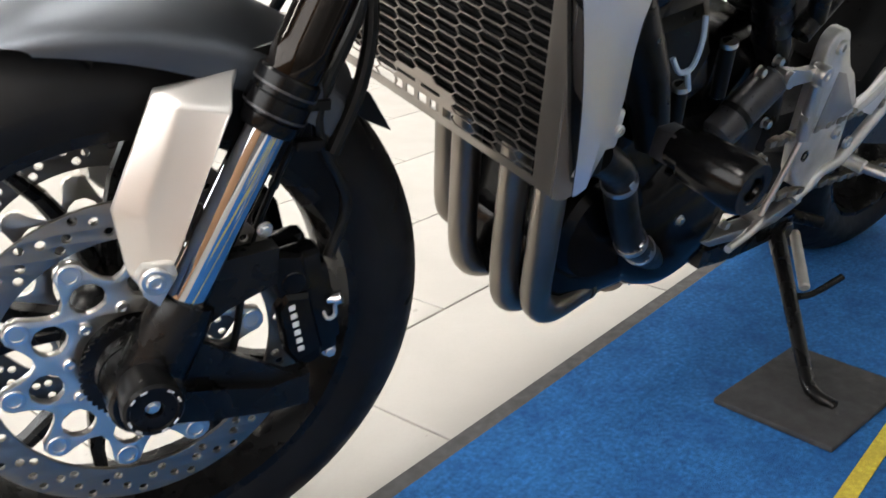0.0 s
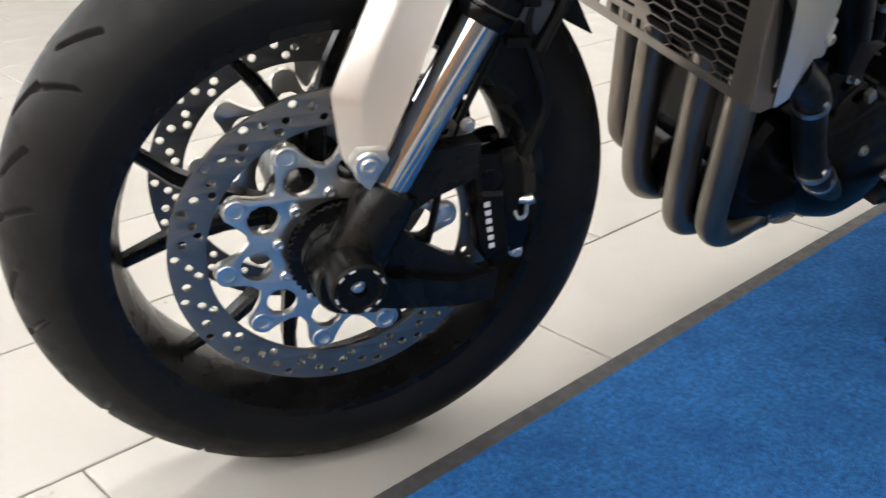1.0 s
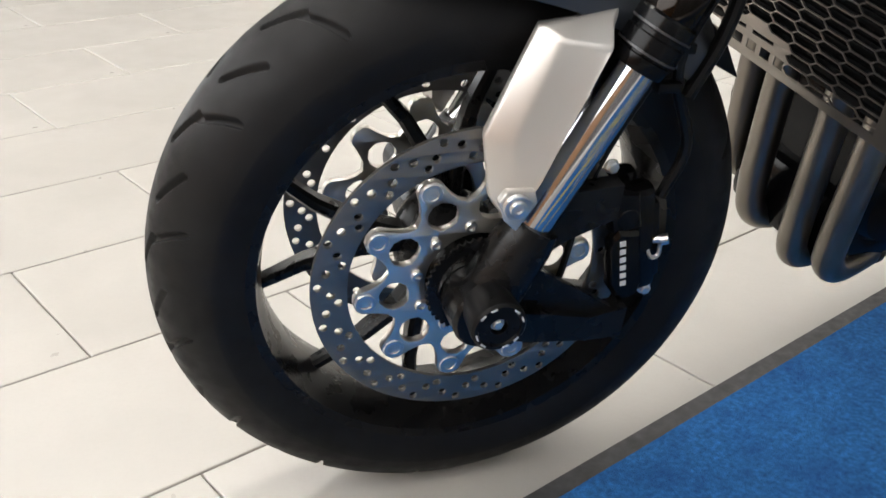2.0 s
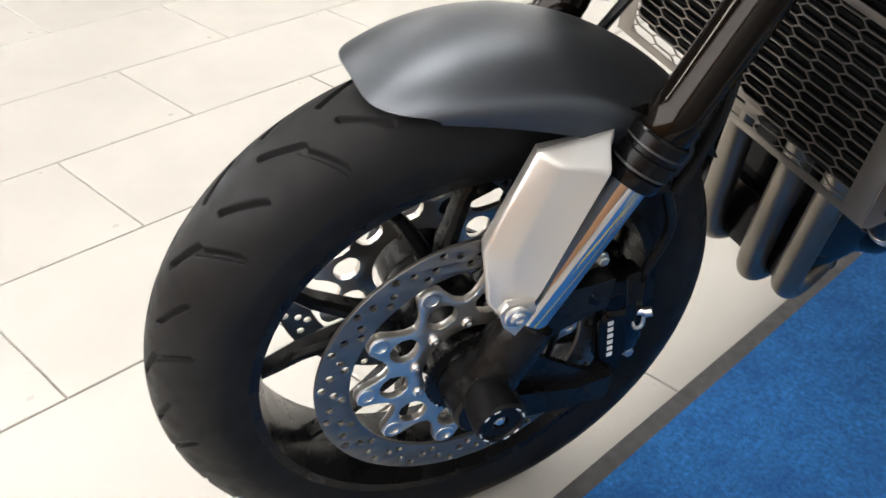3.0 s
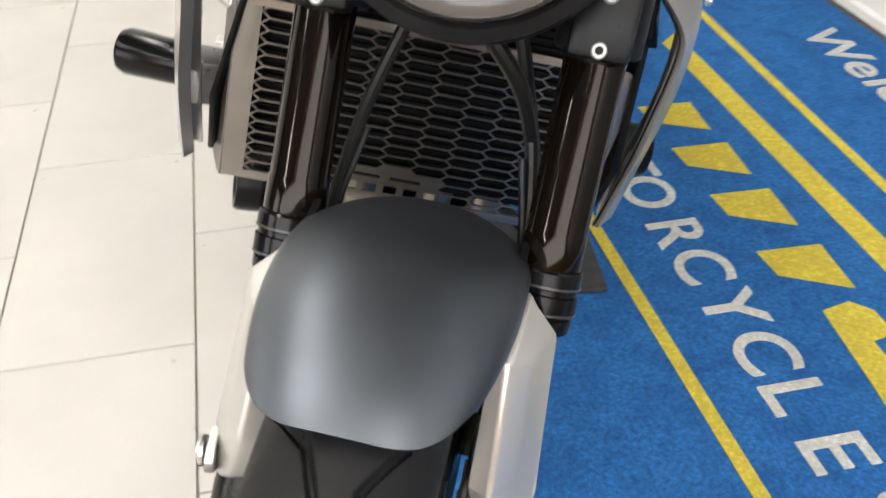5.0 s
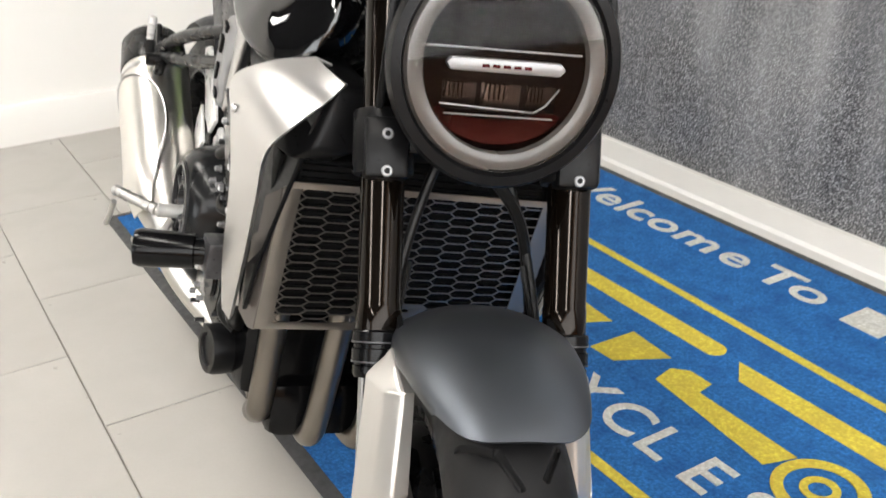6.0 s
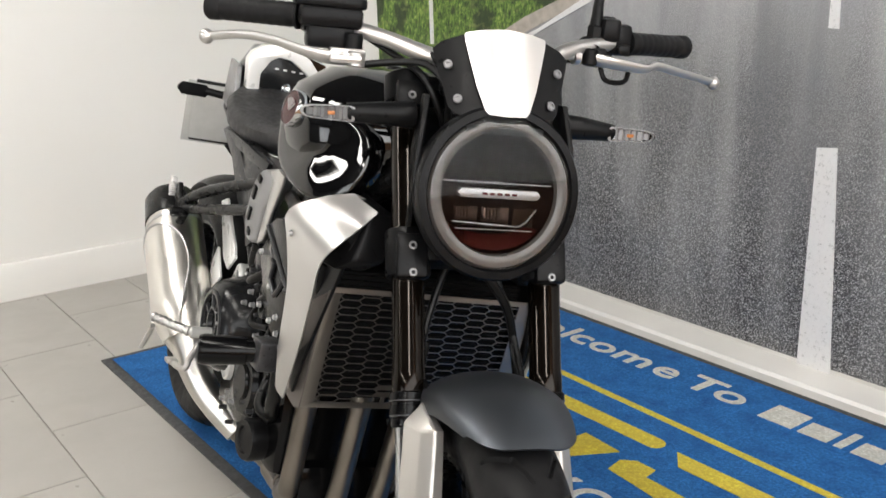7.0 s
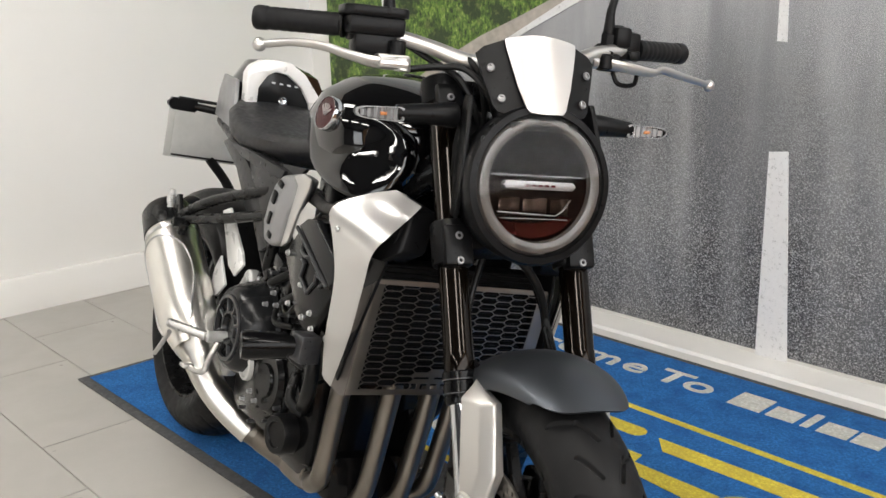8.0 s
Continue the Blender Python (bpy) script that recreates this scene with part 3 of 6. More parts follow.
def rim_mesh(c, half, bead):
    """The wheel's barrel with both flanges."""
    w = half
    prof = [(-w, bead + 0.008), (-w - 0.003, bead + 0.004), (-w - 0.002, bead - 0.007), (-w + 0.012, bead - 0.011), (-w * 0.45, bead - 0.016), (0, bead - 0.0175),
            (w * 0.45, bead - 0.016), (w - 0.012, bead - 0.011), (w + 0.002, bead - 0.007), (w + 0.003, bead + 0.004), (w, bead + 0.008),
            (w - 0.005, bead), (w * 0.5, bead - 0.007), (0, bead - 0.009), (-w * 0.5, bead - 0.007), (-w + 0.005, bead)]
    return revolve(prof, c, (0, 1, 0), 120, closed=True)


def polar(c, r, a, y=0.0):
    return V(c[0] + r * math.cos(a), c[1] + y, c[2] + r * math.sin(a))


def spoke(c, r0, a0, r1, a1, w0, w1, d0, d1):
    """A tapered bar in the wheel's plane, with a raised ridge."""
    rings = []
    for t in (0, 0.33, 0.67, 1):
        r, a = r0 + (r1 - r0) * t, a0 + (a1 - a0) * t
        w, d = w0 + (w1 - w0) * t, d0 + (d1 - d0) * t
        p = polar(c, r, a)
        tang = (polar(c, r1, a1) - polar(c, r0, a0)).normalized()
        n = V(-tang.z, 0, tang.x)
        rings.append([p + n * x + V(0, y, 0) for x, y in ((-w, -d * 0.6), (-w * 0.5, -d), (w * 0.5, -d), (w, -d * 0.6), (w, d * 0.6), (w * 0.5, d), (-w * 0.5, d), (-w, d * 0.6))])
    return loft(rings)


# front wheel
FC = V(1.455, 0, 0.301)
BEAD = 0.2165
WC = FC + V(-0.010, 0, 0.001)
ft = fpart("front_tyre", tyre(WC, 0.304, 0.0615, BEAD, 15, 1500, 120, 0.0055), M_RUBBER, None, "black road tyre with slanted grooves")
fr = fpart("front_rim", rim_mesh(WC, 0.051, BEAD), M_SATIN, None, "satin black wheel rim")
for k in range(5):
    a = radians(6.5 + 72 * k)
    for s in (1, -1):
        fpart("spoke", spoke(FC + V(-0.004, 0, 0.006), 0.045, a + s * radians(3), 0.203, a + s * radians(18), 0.0095, 0.0058, 0.016, 0.009), M_SATIN, fr)
fpart("hub", merge(revolve([(-0.066, 0), (-0.066, 0.03), (-0.05, 0.04), (-0.025, 0.052), (0, 0.056), (0.025, 0.052), (0.05, 0.04), (0.066, 0.03), (0.066, 0)], FC, (0, 1, 0), 40)), M_SATIN, fr)
fpart("valve", tube([polar(FC, 0.188, radians(140), 0.0), polar(FC, 0.165, radians(140), 0.01), polar(FC, 0.158, radians(140), 0.03)], 0.004, 8, 3), M_HOSE, fr)
DISC_Y = 0.0755


def disc_loops():
    loops = [circle2d(0, 0, 0.157, 96), circle2d(0, 0, 0.1235, 96)]
    for k in range(20):
        for r, da in ((0.1508, 0.0), (0.1445, 6.0), (0.1315, 10.0), (0.1385, 14.0)):
            a = radians(18 * k + da)
            loops.append(circle2d(r * math.cos(a), r * math.sin(a), 0.0045, 12))
    return loops


def carrier_loops(turn=0.0):
    """Ten lugs for the buttons, with a rounded hole under each and an open valley between."""
    out, holes = [], []
    for k in range(10):
        a0 = 60.8 + turn - 36 * k
        for da, r in ((-5.8, 0.112), (-3.6, 0.1162), (0, 0.1178), (3.6, 0.1162), (5.8, 0.112), (7.2, 0.104), (9.2, 0.0965), (12.4, 0.0890), (18, 0.0845), (23.6, 0.0890), (26.8, 0.0965), (28.8, 0.104)):
            a = radians(a0 + da)
            out.append((a0 + da, r * math.cos(a), r * math.sin(a)))
        holes.append([(r * math.cos(radians(a0 + da)), r * math.sin(radians(a0 + da))) for da, r in ((-3, 0.0945), (3, 0.0945), (8, 0.0895), (11.2, 0.083), (11.5, 0.074), (8, 0.0665), (0, 0.0640), (-8, 0.0665), (-11.5, 0.074), (-11.2, 0.083), (-8, 0.0895))])
    ring = [(x, y) for _, x, y in sorted(out)]
    return [ring, circle2d(0, 0, 0.050, 40), *holes]


DC = FC + V(-0.0032, 0, 0.011)
WHEEL_PLANE = Matrix.Translation(DC) @ Matrix.Rotation(radians(90), 4, "X")
for s in (1, -1):
    at = Matrix.Translation((0, s * DISC_Y, 0)) @ WHEEL_PLANE
    turn = 0 if s > 0 else 18
    disc = fpart("brake_disc", cut_plate(disc_loops(), 0.0038, at, 0.0003), M_DISC, None, "drilled steel brake disc")
    fpart("disc_carrier", cut_plate(carrier_loops(turn), 0.007, Matrix.Translation((0, s * (DISC_Y - 0.001), 0)) @ WHEEL_PLANE, 0.0008), M_CARRIER, disc, "silver disc carrier with openings")
    for k in range(10):
        p = polar(DC, 0.1072, radians(60.8 + turn + 36 * k), s * (DISC_Y - 0.004))
        fpart("disc_button", revolve([(0, 0.0105), (0.0078, 0.0105), (0.0086, 0.0096), (0.0086, 0.0066), (0.003, 0.006), (0.003, 0)], p, (0, s, 0), 18), M_STEEL, disc)
        fpart("button_core", revolve([(0.0025, 0), (0.0025, 0.0064), (0.0048, 0.0062), (0.0052, 0.0045), (0.0035, 0.003), (0.0035, 0)], p, (0, s, 0), 14), M_WORN, disc, "dark button core")
    for k in range(10):
        fpart("disc_bolt", socket_bolt(polar(DC, 0.058, radians(78.8 + turn + 36 * k), s * (DISC_Y + 0.002)), (0, s, 0), 0.006, 0.005), M_STEEL, disc)
# toothed speed ring and spacer on the left
ring = [(0.053 * math.cos(radians(a)) * (1 if (a // 4) % 2 else 0.955), 0.053 * math.sin(radians(a)) * (1 if (a // 4) % 2 else 0.955)) for a in range(0, 360, 2)]
fpart("speed_ring", cut_plate([ring, circle2d(0, 0, 0.040, 40)], 0.003, Matrix.Translation((0, 0.092, 0)) @ WHEEL_PLANE), M_SATIN, fr, "black toothed speed ring")
for s in (1, -1):
    fpart("spacer", revolve([(0.06, 0.034), (0.088, 0.034), (0.089, 0.028), (0.094, 0.028), (0.095, 0.023), (0.11, 0.023), (0.11, 0)], FC, (0, s, 0), 32), M_SATIN, fr)

# fork
TAN = math.tan(RAKE)
UP = V(-math.sin(RAKE), 0, math.cos(RAKE))


def leg(z, y=0.0, ahead=0.0):
    """A point on the fork leg's line at height z."""
    return V(1.455 - (z - 0.301) * TAN + ahead, y, z)


FY = 0.1035
for s in (1, -1):
    y = s * FY
    side = "fork_leg"
    tube_part = fpart(side, revolve([(0, 0), (0, 0.0235), (0.002, 0.0245), (0.04, 0.0245), (0.042, 0.0238), (0.42, 0.0238), (0.46, 0.0236), (0.461, 0)], leg(0.568, y), UP, 40), M_FORK, None, "bronze-black upper fork tube")
    fpart("fork_slider", rod(leg(0.375, y), leg(0.585, y), 0.0195, seg=32), M_CHROME, tube_part, "polished chrome fork slider")
    fpart("dust_seal", revolve([(0, 0.019), (0, 0.0245), (0.004, 0.026), (0.012, 0.026), (0.013, 0.0245), (0.016, 0.0245), (0.017, 0.0275), (0.030, 0.0275), (0.031, 0.0255), (0.035, 0.0255), (0.036, 0.0275), (0.048, 0.0275), (0.050, 0.026), (0.050, 0.02)], leg(0.534, y), UP, 40), M_ENGINE, tube_part, "ridged black fork collar")
    # Lighter grey on the collar's rings puts their highlights into the colour.
    for zz in (0.549, 0.568):
        fpart("highlight_ring", revolve([(0, 0.022), (0, 0.0280), (0.0018, 0.0280), (0.0018, 0.022)], leg(zz - 0.001, y), UP, 36, True), M_WORN, tube_part, "thin grey ring, its highlight put into the colour")
    # axle lug with arm to the brake caliper
    lug = fpart("axle_lug", merge(
        revolve([(0, 0), (0, 0.020), (0.01, 0.028), (0.03, 0.030), (0.09, 0.0285), (0.105, 0.0265), (0.112, 0.025), (0.112, 0)], leg(0.283, y, -0.004), UP, 32),
        revolve([(-0.03, 0), (-0.03, 0.030), (-0.026, 0.033), (0.026, 0.033), (0.03, 0.030), (0.03, 0)], FC + V(0, y, 0), (0, 1, 0), 32),
        loft([[V(x, y + yy * w, z) for yy, z in ((-1, z0), (1, z0), (1, z1), (-1, z1))] for x, w, z0, z1 in ((1.445, 0.018, 0.268, 0.30), (1.40, 0.016, 0.258, 0.292), (1.34, 0.012, 0.250, 0.278), (1.30, 0.010, 0.250, 0.285))]),
        loft([[V(x, y + yy * w, z) for yy, z in ((-1, z0), (1, z0), (1, z1), (-1, z1))] for x, w, z0, z1 in ((1.425, 0.012, 0.34, 0.39), (1.38, 0.010, 0.37, 0.42), (1.335, 0.010, 0.39, 0.425))]),
        loft([[V(x, y + yy * 0.004, z) for yy, z in ((-1, z0), (1, z0), (1, z1), (-1, z1))] for x, z0, z1 in ((1.44, 0.28, 0.36), (1.36, 0.275, 0.31), (1.31, 0.26, 0.28))])),
        M_SATIN, tube_part, "satin black axle lug and caliper bracket")
    # crash bobbin on the axle end
    bob = fpart("axle_bobbin", revolve([(0, 0), (0, 0.020), (0.004, 0.0235), (0.034, 0.0262), (0.040, 0.0258), (0.0425, 0.0235), (0.0425, 0.0205), (0.040, 0.0195), (0.040, 0.0085), (0.034, 0.008), (0.034, 0)], FC + V(0.002, s * 0.122, 0.015), (0, s, 0), 40), M_PLASTIC, tube_part, "black axle crash bobbin")
    fpart("bobbin_bolt", hexcap(FC + V(0.002, s * 0.156, 0.015), (0, s, 0), 0.0052, 0.004), M_STEEL, bob)
    for k in range(0, 12):
        if k % 3:
            a = radians(30 * k + 8)
            fpart("marking", box(FC + V(0.002 + 0.022 * math.cos(a), s * 0.1648, 0.015 + 0.022 * math.sin(a)), (0.0016, 0.0006, 0.006), 0, Matrix.Rotation(-a, 4, "Y")), M_MARK, bob)

    # silver fork guard: faceted shell
    o = lambda x, yy, z: V(x, s * yy, z)
    face = [o(1.3776, 0.1203, 0.5572), o(1.4180, 0.1055, 0.5595), o(1.4480, 0.1120, 0.468), o(1.4470, 0.1195, 0.420), o(1.4426, 0.1262, 0.3965), o(1.4275, 0.1315, 0.439)]
    edge = [o(1.3695, 0.0962, 0.5815), o(1.4350, 0.0885, 0.5660), o(1.4722, 0.0950, 0.4700), o(1.4640, 0.1065, 0.4160), o(1.4430, 0.1170, 0.3915), o(1.4225, 0.1150, 0.440)]
    rear = [o(1.3640, 0.0860, 0.5790), o(1.4300, 0.0760, 0.5640), o(1.4650, 0.0780, 0.4690), o(1.4570, 0.0900, 0.4160), o(1.4390, 0.1030, 0.3930), o(1.4160, 0.1020, 0.440)]
    gb = loft([rear, edge, face])
    bmesh.ops.bevel(gb, geom=[e for e in gb.edges if len(e.link_faces) == 2 and e.calc_face_angle() > 0.12 and min(s * v.co.y for v in e.verts) > 0.0865], offset=0.0042, segments=4, affect="EDGES", profile=0.5)
    guard = fpart("fork_guard", gb, M_COVER, tube_part, "faceted satin silver fork guard", 28)
    tab = [(0.016, 0.004), (0.010, 0.0135), (-0.014, 0.0155), (-0.0175, 0.005), (-0.002, -0.0235), (0.010, -0.013)]
    fpart("guard_tab", prism([o(1.4445 + dx, 0.1218 - 0.16 * dx - 0.05 * dz, 0.4195 + dz) for dx, dz in tab], (0, s * 0.0075, -0.0015), 0.0012), M_COVER, guard, "bolt tab of the guard")
    fpart("guard_bolt", merge(revolve([(0, 0), (0, 0.0122), (0.003, 0.0128), (0.0045, 0.0112), (0.0045, 0)], o(1.4455, 0.1300, 0.4205), (0.1, s, -0.06), 28), socket_bolt(o(1.4455, 0.1325, 0.4205), (0.1, s, -0.06), 0.0080, 0.005)), M_STEEL, guard, "bright round-headed bolt")

    # caliper: two stepped halves round the disc
    cal_m = Matrix.Rotation(radians(13), 4, "Y")
    cc = V(1.303, s * 0.073, 0.345)
    cal = fpart("brake_caliper", box(cc + V(-0.006, s * 0.012, 0.004), (0.044, 0.026, 0.122), 0.009, cal_m), M_ENGINE, None, "black brake caliper with pale marking")
    fpart("caliper_half", box(cc + V(-0.006, -s * 0.024, 0.004), (0.042, 0.024, 0.116), 0.008, cal_m), M_ENGINE, cal)
    fpart("caliper_face", loft([[cc + cal_m @ V(0.008 + a * k, s * y, -0.010 + b * k2) for a, b in ((-0.016, -0.034), (0.010, -0.040), (0.017, -0.024), (0.016, 0.026), (0.006, 0.036), (-0.014, 0.030))] for y, k, k2 in ((0.022, 1.12, 1.06), (0.029, 1.08, 1.04), (0.033, 0.90, 0.92))]), M_ENGINE, cal)
    fpart("caliper_neck", loft([[cc + cal_m @ V(0.008 + a * k, s * y, b) for a, b in ((-0.020, 0.024), (0.012, 0.024), (0.016, 0.052), (0.004, 0.066), (-0.018, 0.060))] for y, k in ((0.016, 1.1), (0.024, 1.0), (0.028, 0.8))]), M_PLASTIC, cal, "dark grey caliper shoulder")
    fpart("caliper_bridge", box(cc + V(-0.024, -s * 0.005, 0.004), (0.018, 0.056, 0.090), 0.006, cal_m), M_ENGINE, cal)
    for dz in (0.036, -0.046):
        fpart("piston_cap", rod(cc + cal_m @ V(0.004, s * 0.020, dz), cc + cal_m @ V(0.004, s * 0.029, dz), 0.0125, seg=20, chamfer=0.002), M_ENGINE, cal)
    for x, y2, z in ((1.3413, 0.092, 0.4339), (1.272, 0.090, 0.2907), (1.303, 0.090, 0.3985)):
        fpart("caliper_bolt", hexcap(V(x, s * y2, z), (0, s, 0), 0.0058, 0.006), M_STEEL, cal)
    for k in range(6):
        fpart("marking", box(cc + cal_m @ V(0.012, s * 0.0333, 0.014 - 0.0095 * k), (0.006, 0.0008, 0.0055), 0, cal_m), M_MARK, cal)
    fpart("bleed_nipple", merge(rod(cc + V(-0.020, s * 0.014, 0.002), V(1.268, s * 0.100, 0.354), 0.0052, 0.0038), rod(V(1.272, s * 0.098, 0.352), V(1.266, s * 0.101, 0.355), 0.0055, seg=12), tube([V(1.284, s * 0.094, 0.345), V(1.280, s * 0.100, 0.334), V(1.272, s * 0.100, 0.336), V(1.272, s * 0.099, 0.348)], 0.0022, 8, 3)), M_STEEL, cal)
    # hose up the back of the leg, with banjo
    fpart("brake_hose", tube([cc + V(-0.03, s * 0.006, 0.045), cc + V(-0.045, s * 0.004, 0.10), leg(0.53, s * 0.085, -0.055), leg(0.62, s * 0.075, -0.05), leg(0.70, s * 0.05, -0.045), leg(0.77, s * 0.02, -0.03)], 0.0058, 10), M_HOSE, cal)
    fpart("speed_cable", tube([FC + V(-0.055, s * 0.092, 0.0), V(1.37, s * 0.088, 0.30), V(1.345, s * 0.075, 0.42), leg(0.55, s * 0.08, -0.045), leg(0.63, s * 0.065, -0.045)], 0.0035, 8), M_HOSE, cal)
    for zc, yc, bc in ((0.545, 0.087, -0.045), (0.51, 0.09, -0.055)):
        fpart("hose_clip", box(leg(zc, s * yc, bc), (0.024, 0.013, 0.010), 0.002), M_PLASTIC, cal)

# mudguard
def fender_mesh():
    """A domed shell over the tyre, with a soft crease and a skirt that deepens to the rear."""
    rings = []
    fall = lambda t: (1 - t) ** 4
    half = [(w, 0.030 * w**2.3, 0.0) for w in np.linspace(0, 0.93, 18)]
    half += [(0.955, 0.0285, 0.0), (0.975, 0.0312, 0.0), (0.99, 0.0345, 0.0), (0.998, 0.0385, 0.0), (1.0, 0.039, 0.35), (1.0, 0.039, 0.7), (0.998, 0.039, 1.0)]
    for t in np.linspace(0, 1, 46) ** 1.15:
        rc = 0.3375 - 0.0175 * fall(t) - 0.003 * max(0, t - 0.5)
        hw = 0.0925 - 0.018 * fall(t) - 0.010 * max(0, t - 0.6)
        skirt = 0.023 - 0.022 * (1 - t) ** 2.5
        side = []
        for w, d, k in half:
            th = radians(69.0 + 9.0 * w**4.5) * (1 - t) + radians(129) * t
            side.append((rc - d * (1 - 0.45 * fall(t)) - skirt * k, th, hw * w))
        rings.append([polar(FC, r, th, -y) for r, th, y in side[:0:-1]] + [polar(FC, r, th, y) for r, th, y in side])
    return loft(rings, closed=False, caps=False)


def thicken(bm, t):
    bmesh.ops.solidify(bm, geom=bm.faces[:], thickness=t)
    return bm


fender = fpart("front_fender", thicken(fender_mesh(), 0.003), M_FENDER, None, "matt graphite front fender", 50)
for s in (1, -1):
    fpart("fender_stay", loft([[V(x, s * (0.080 + dy), z) for dy in (0, 0.006)] + [V(x2, s * (0.080 + dy), z2) for dy in (0.006, 0)] for x, z, x2, z2 in ((1.40, 0.585, 1.33, 0.60), (1.395, 0.55, 1.345, 0.555), (1.39, 0.52, 1.365, 0.52))]), M_PLASTIC, fender)

# Pointed bracket behind the fender, placed to fit the camera's view.
fpart("fender_bracket", prism([V(x, 0.044, z) for x, z in ((1.204, 0.499), (1.229, 0.538), (1.262, 0.565), (1.268, 0.545), (1.236, 0.514))], (0, 0.010, 0), 0.002), M_PLASTIC, None, "black pointed rear fender bracket")
# clamps
for s in (1, -1):
    y = s * FY
    lower = fpart("lower_clamp", merge(revolve([(0, 0.0232), (0, 0.031), (0.003, 0.033), (0.062, 0.033), (0.065, 0.031), (0.065, 0.0232)], leg(0.725, y), UP, 32, True),
                                       box(leg(0.755, y, 0.022), (0.030, 0.046, 0.062), 0.005, Matrix.Rotation(-RAKE, 4, "Y")), box(leg(0.755, s * 0.05, -0.01), (0.06, 0.10, 0.035), 0.006, Matrix.Rotation(-RAKE, 4, "Y"))), M_PLASTIC, None, "black lower fork clamp")
    for d in (-0.017, 0.017):
        fpart("clamp_bolt", socket_bolt(leg(0.755 + d, y, 0.035) + V(0, 0, 0), UP.cross(V(0, 1, 0)) * -1, 0.0062, 0.005), M_MIDGREY, lower)
    upper = fpart("upper_clamp", merge(revolve([(0, 0.0232), (0, 0.031), (0.003, 0.033), (0.038, 0.033), (0.041, 0.030), (0.041, 0)], leg(0.955, y), UP, 32),
                                       box(leg(0.972, s * 0.05, -0.015), (0.07, 0.11, 0.024), 0.006, Matrix.Rotation(-RAKE, 4, "Y")), box(leg(0.968, y, 0.027), (0.026, 0.042, 0.036), 0.004, Matrix.Rotation(-RAKE, 4, "Y"))), M_PLASTIC, None, "black upper fork clamp")
    fpart("clamp_bolt", socket_bolt(leg(0.968, y, 0.038), UP.cross(V(0, 1, 0)) * -1, 0.0062, 0.005), M_MIDGREY, upper)

# headlight
HL = V(1.322, 0, 0.856)
HM = Matrix.Translation(HL) @ Matrix.Rotation(radians(-6), 4, "Y")
HX = HM.to_3x3() @ V(1, 0, 0)
head = fpart("headlight", revolve([(-0.15, 0), (-0.15, 0.05), (-0.13, 0.085), (-0.09, 0.106), (-0.03, 0.1155), (-0.006, 0.1165), (0.002, 0.113), (0.004, 0.1035), (-0.002, 0.1015), (-0.012, 0.1005), (-0.012, 0.09)], HL, HX, 72), M_PLASTIC, None, "round headlight in matt black shell")
fpart("bowl", revolve([(-0.012, 0.1), (-0.05, 0.075), (-0.07, 0.04), (-0.072, 0)], HL, HX, 48), M_DARKIN, head, "dark lamp bowl")
# Red-brown tone low in the lamp, painted as a separate strip.
fpart("red_strip", loft([[HM @ V(-0.022, 0.070 * math.sin(a), -0.030 - 0.046 * math.cos(a)) for a in np.linspace(-1.2, 1.2, 15)], [HM @ V(-0.046, 0.062 * math.sin(a), -0.034 - 0.022 * math.cos(a)) for a in np.linspace(-1.2, 1.2, 15)]], False, False), M_LAMPRED, head, "dark red-brown strip low in the lamp")
fpart("light_ring", revolve([(-0.008, 0.0805), (0.0005, 0.0825), (0.003, 0.089), (0.0015, 0.097), (-0.004, 0.1005), (-0.008, 0.1)], HL, HX, 72, True), M_RING, head, "milky grey light guide ring")
fpart("lens", revolve([(0.0085, 0), (0.008, 0.04), (0.0062, 0.08), (0.0042, 0.099), (0.0022, 0.099), (0.0045, 0.08), (0.0062, 0.04), (0.0067, 0)], HL, HX, 64), M_LENS, head, "clear headlight glass").visible_shadow = False
hb = lambda c, s, b=0.0, m=None: box(V(0, 0, 0), s, b, HM @ Matrix.Translation(c) @ (m or Matrix()))
fpart("light_bar", prism([HM @ V(-0.012, yy, z) for yy, z in ((-0.059, 0.0005), (-0.054, 0.0065), (0.054, 0.0065), (0.059, 0.0005), (0.054, -0.0055), (-0.054, -0.0055))], HX * 0.012, 0.0012), M_MIDGREY, head, "silver bar across the lamp")
for k in range(5):
    fpart("marking", hb((0.0008, -0.021 + 0.0105 * k, 0.0002), (0.0008, 0.0072, 0.0032)), M_RED, head, "dark bar")
for yy, hw in ((-0.042, 0.017), (0.0, 0.020), (0.041, 0.015)):
    cell = fpart("reflector", loft([[HM @ V(x, yy + a * hw * k, z + b * 0.013 * k) for a, b in ((-1, -1), (1, -1), (1, 1), (-1, 1))] for x, k, z in ((-0.034, 0.62, -0.026), (-0.030, 0.80, -0.027), (-0.016, 1.0, -0.030))], True, False), M_REFL, head, "bright lamp reflector")
    fpart("reflector_ribs", merge(*[prism([HM @ V(-0.0325, yy + hw * (-0.62 + 0.25 * k), -0.036), HM @ V(-0.0265, yy + hw * (-0.50 + 0.25 * k), -0.037), HM @ V(-0.0325, yy + hw * (-0.40 + 0.25 * k), -0.036)], (HM.to_3x3() @ V(-0.003, 0.001, 0.017))) for k in range(5)]), M_REFL, cell)
fpart("lamp_outline", tube([HM @ V(-0.018, yy, z) for yy, z in ((-0.060, -0.039), (0.036, -0.043), (0.047, -0.036), (0.060, -0.019))], 0.0009, 6, 1), M_MIDGREY, head)

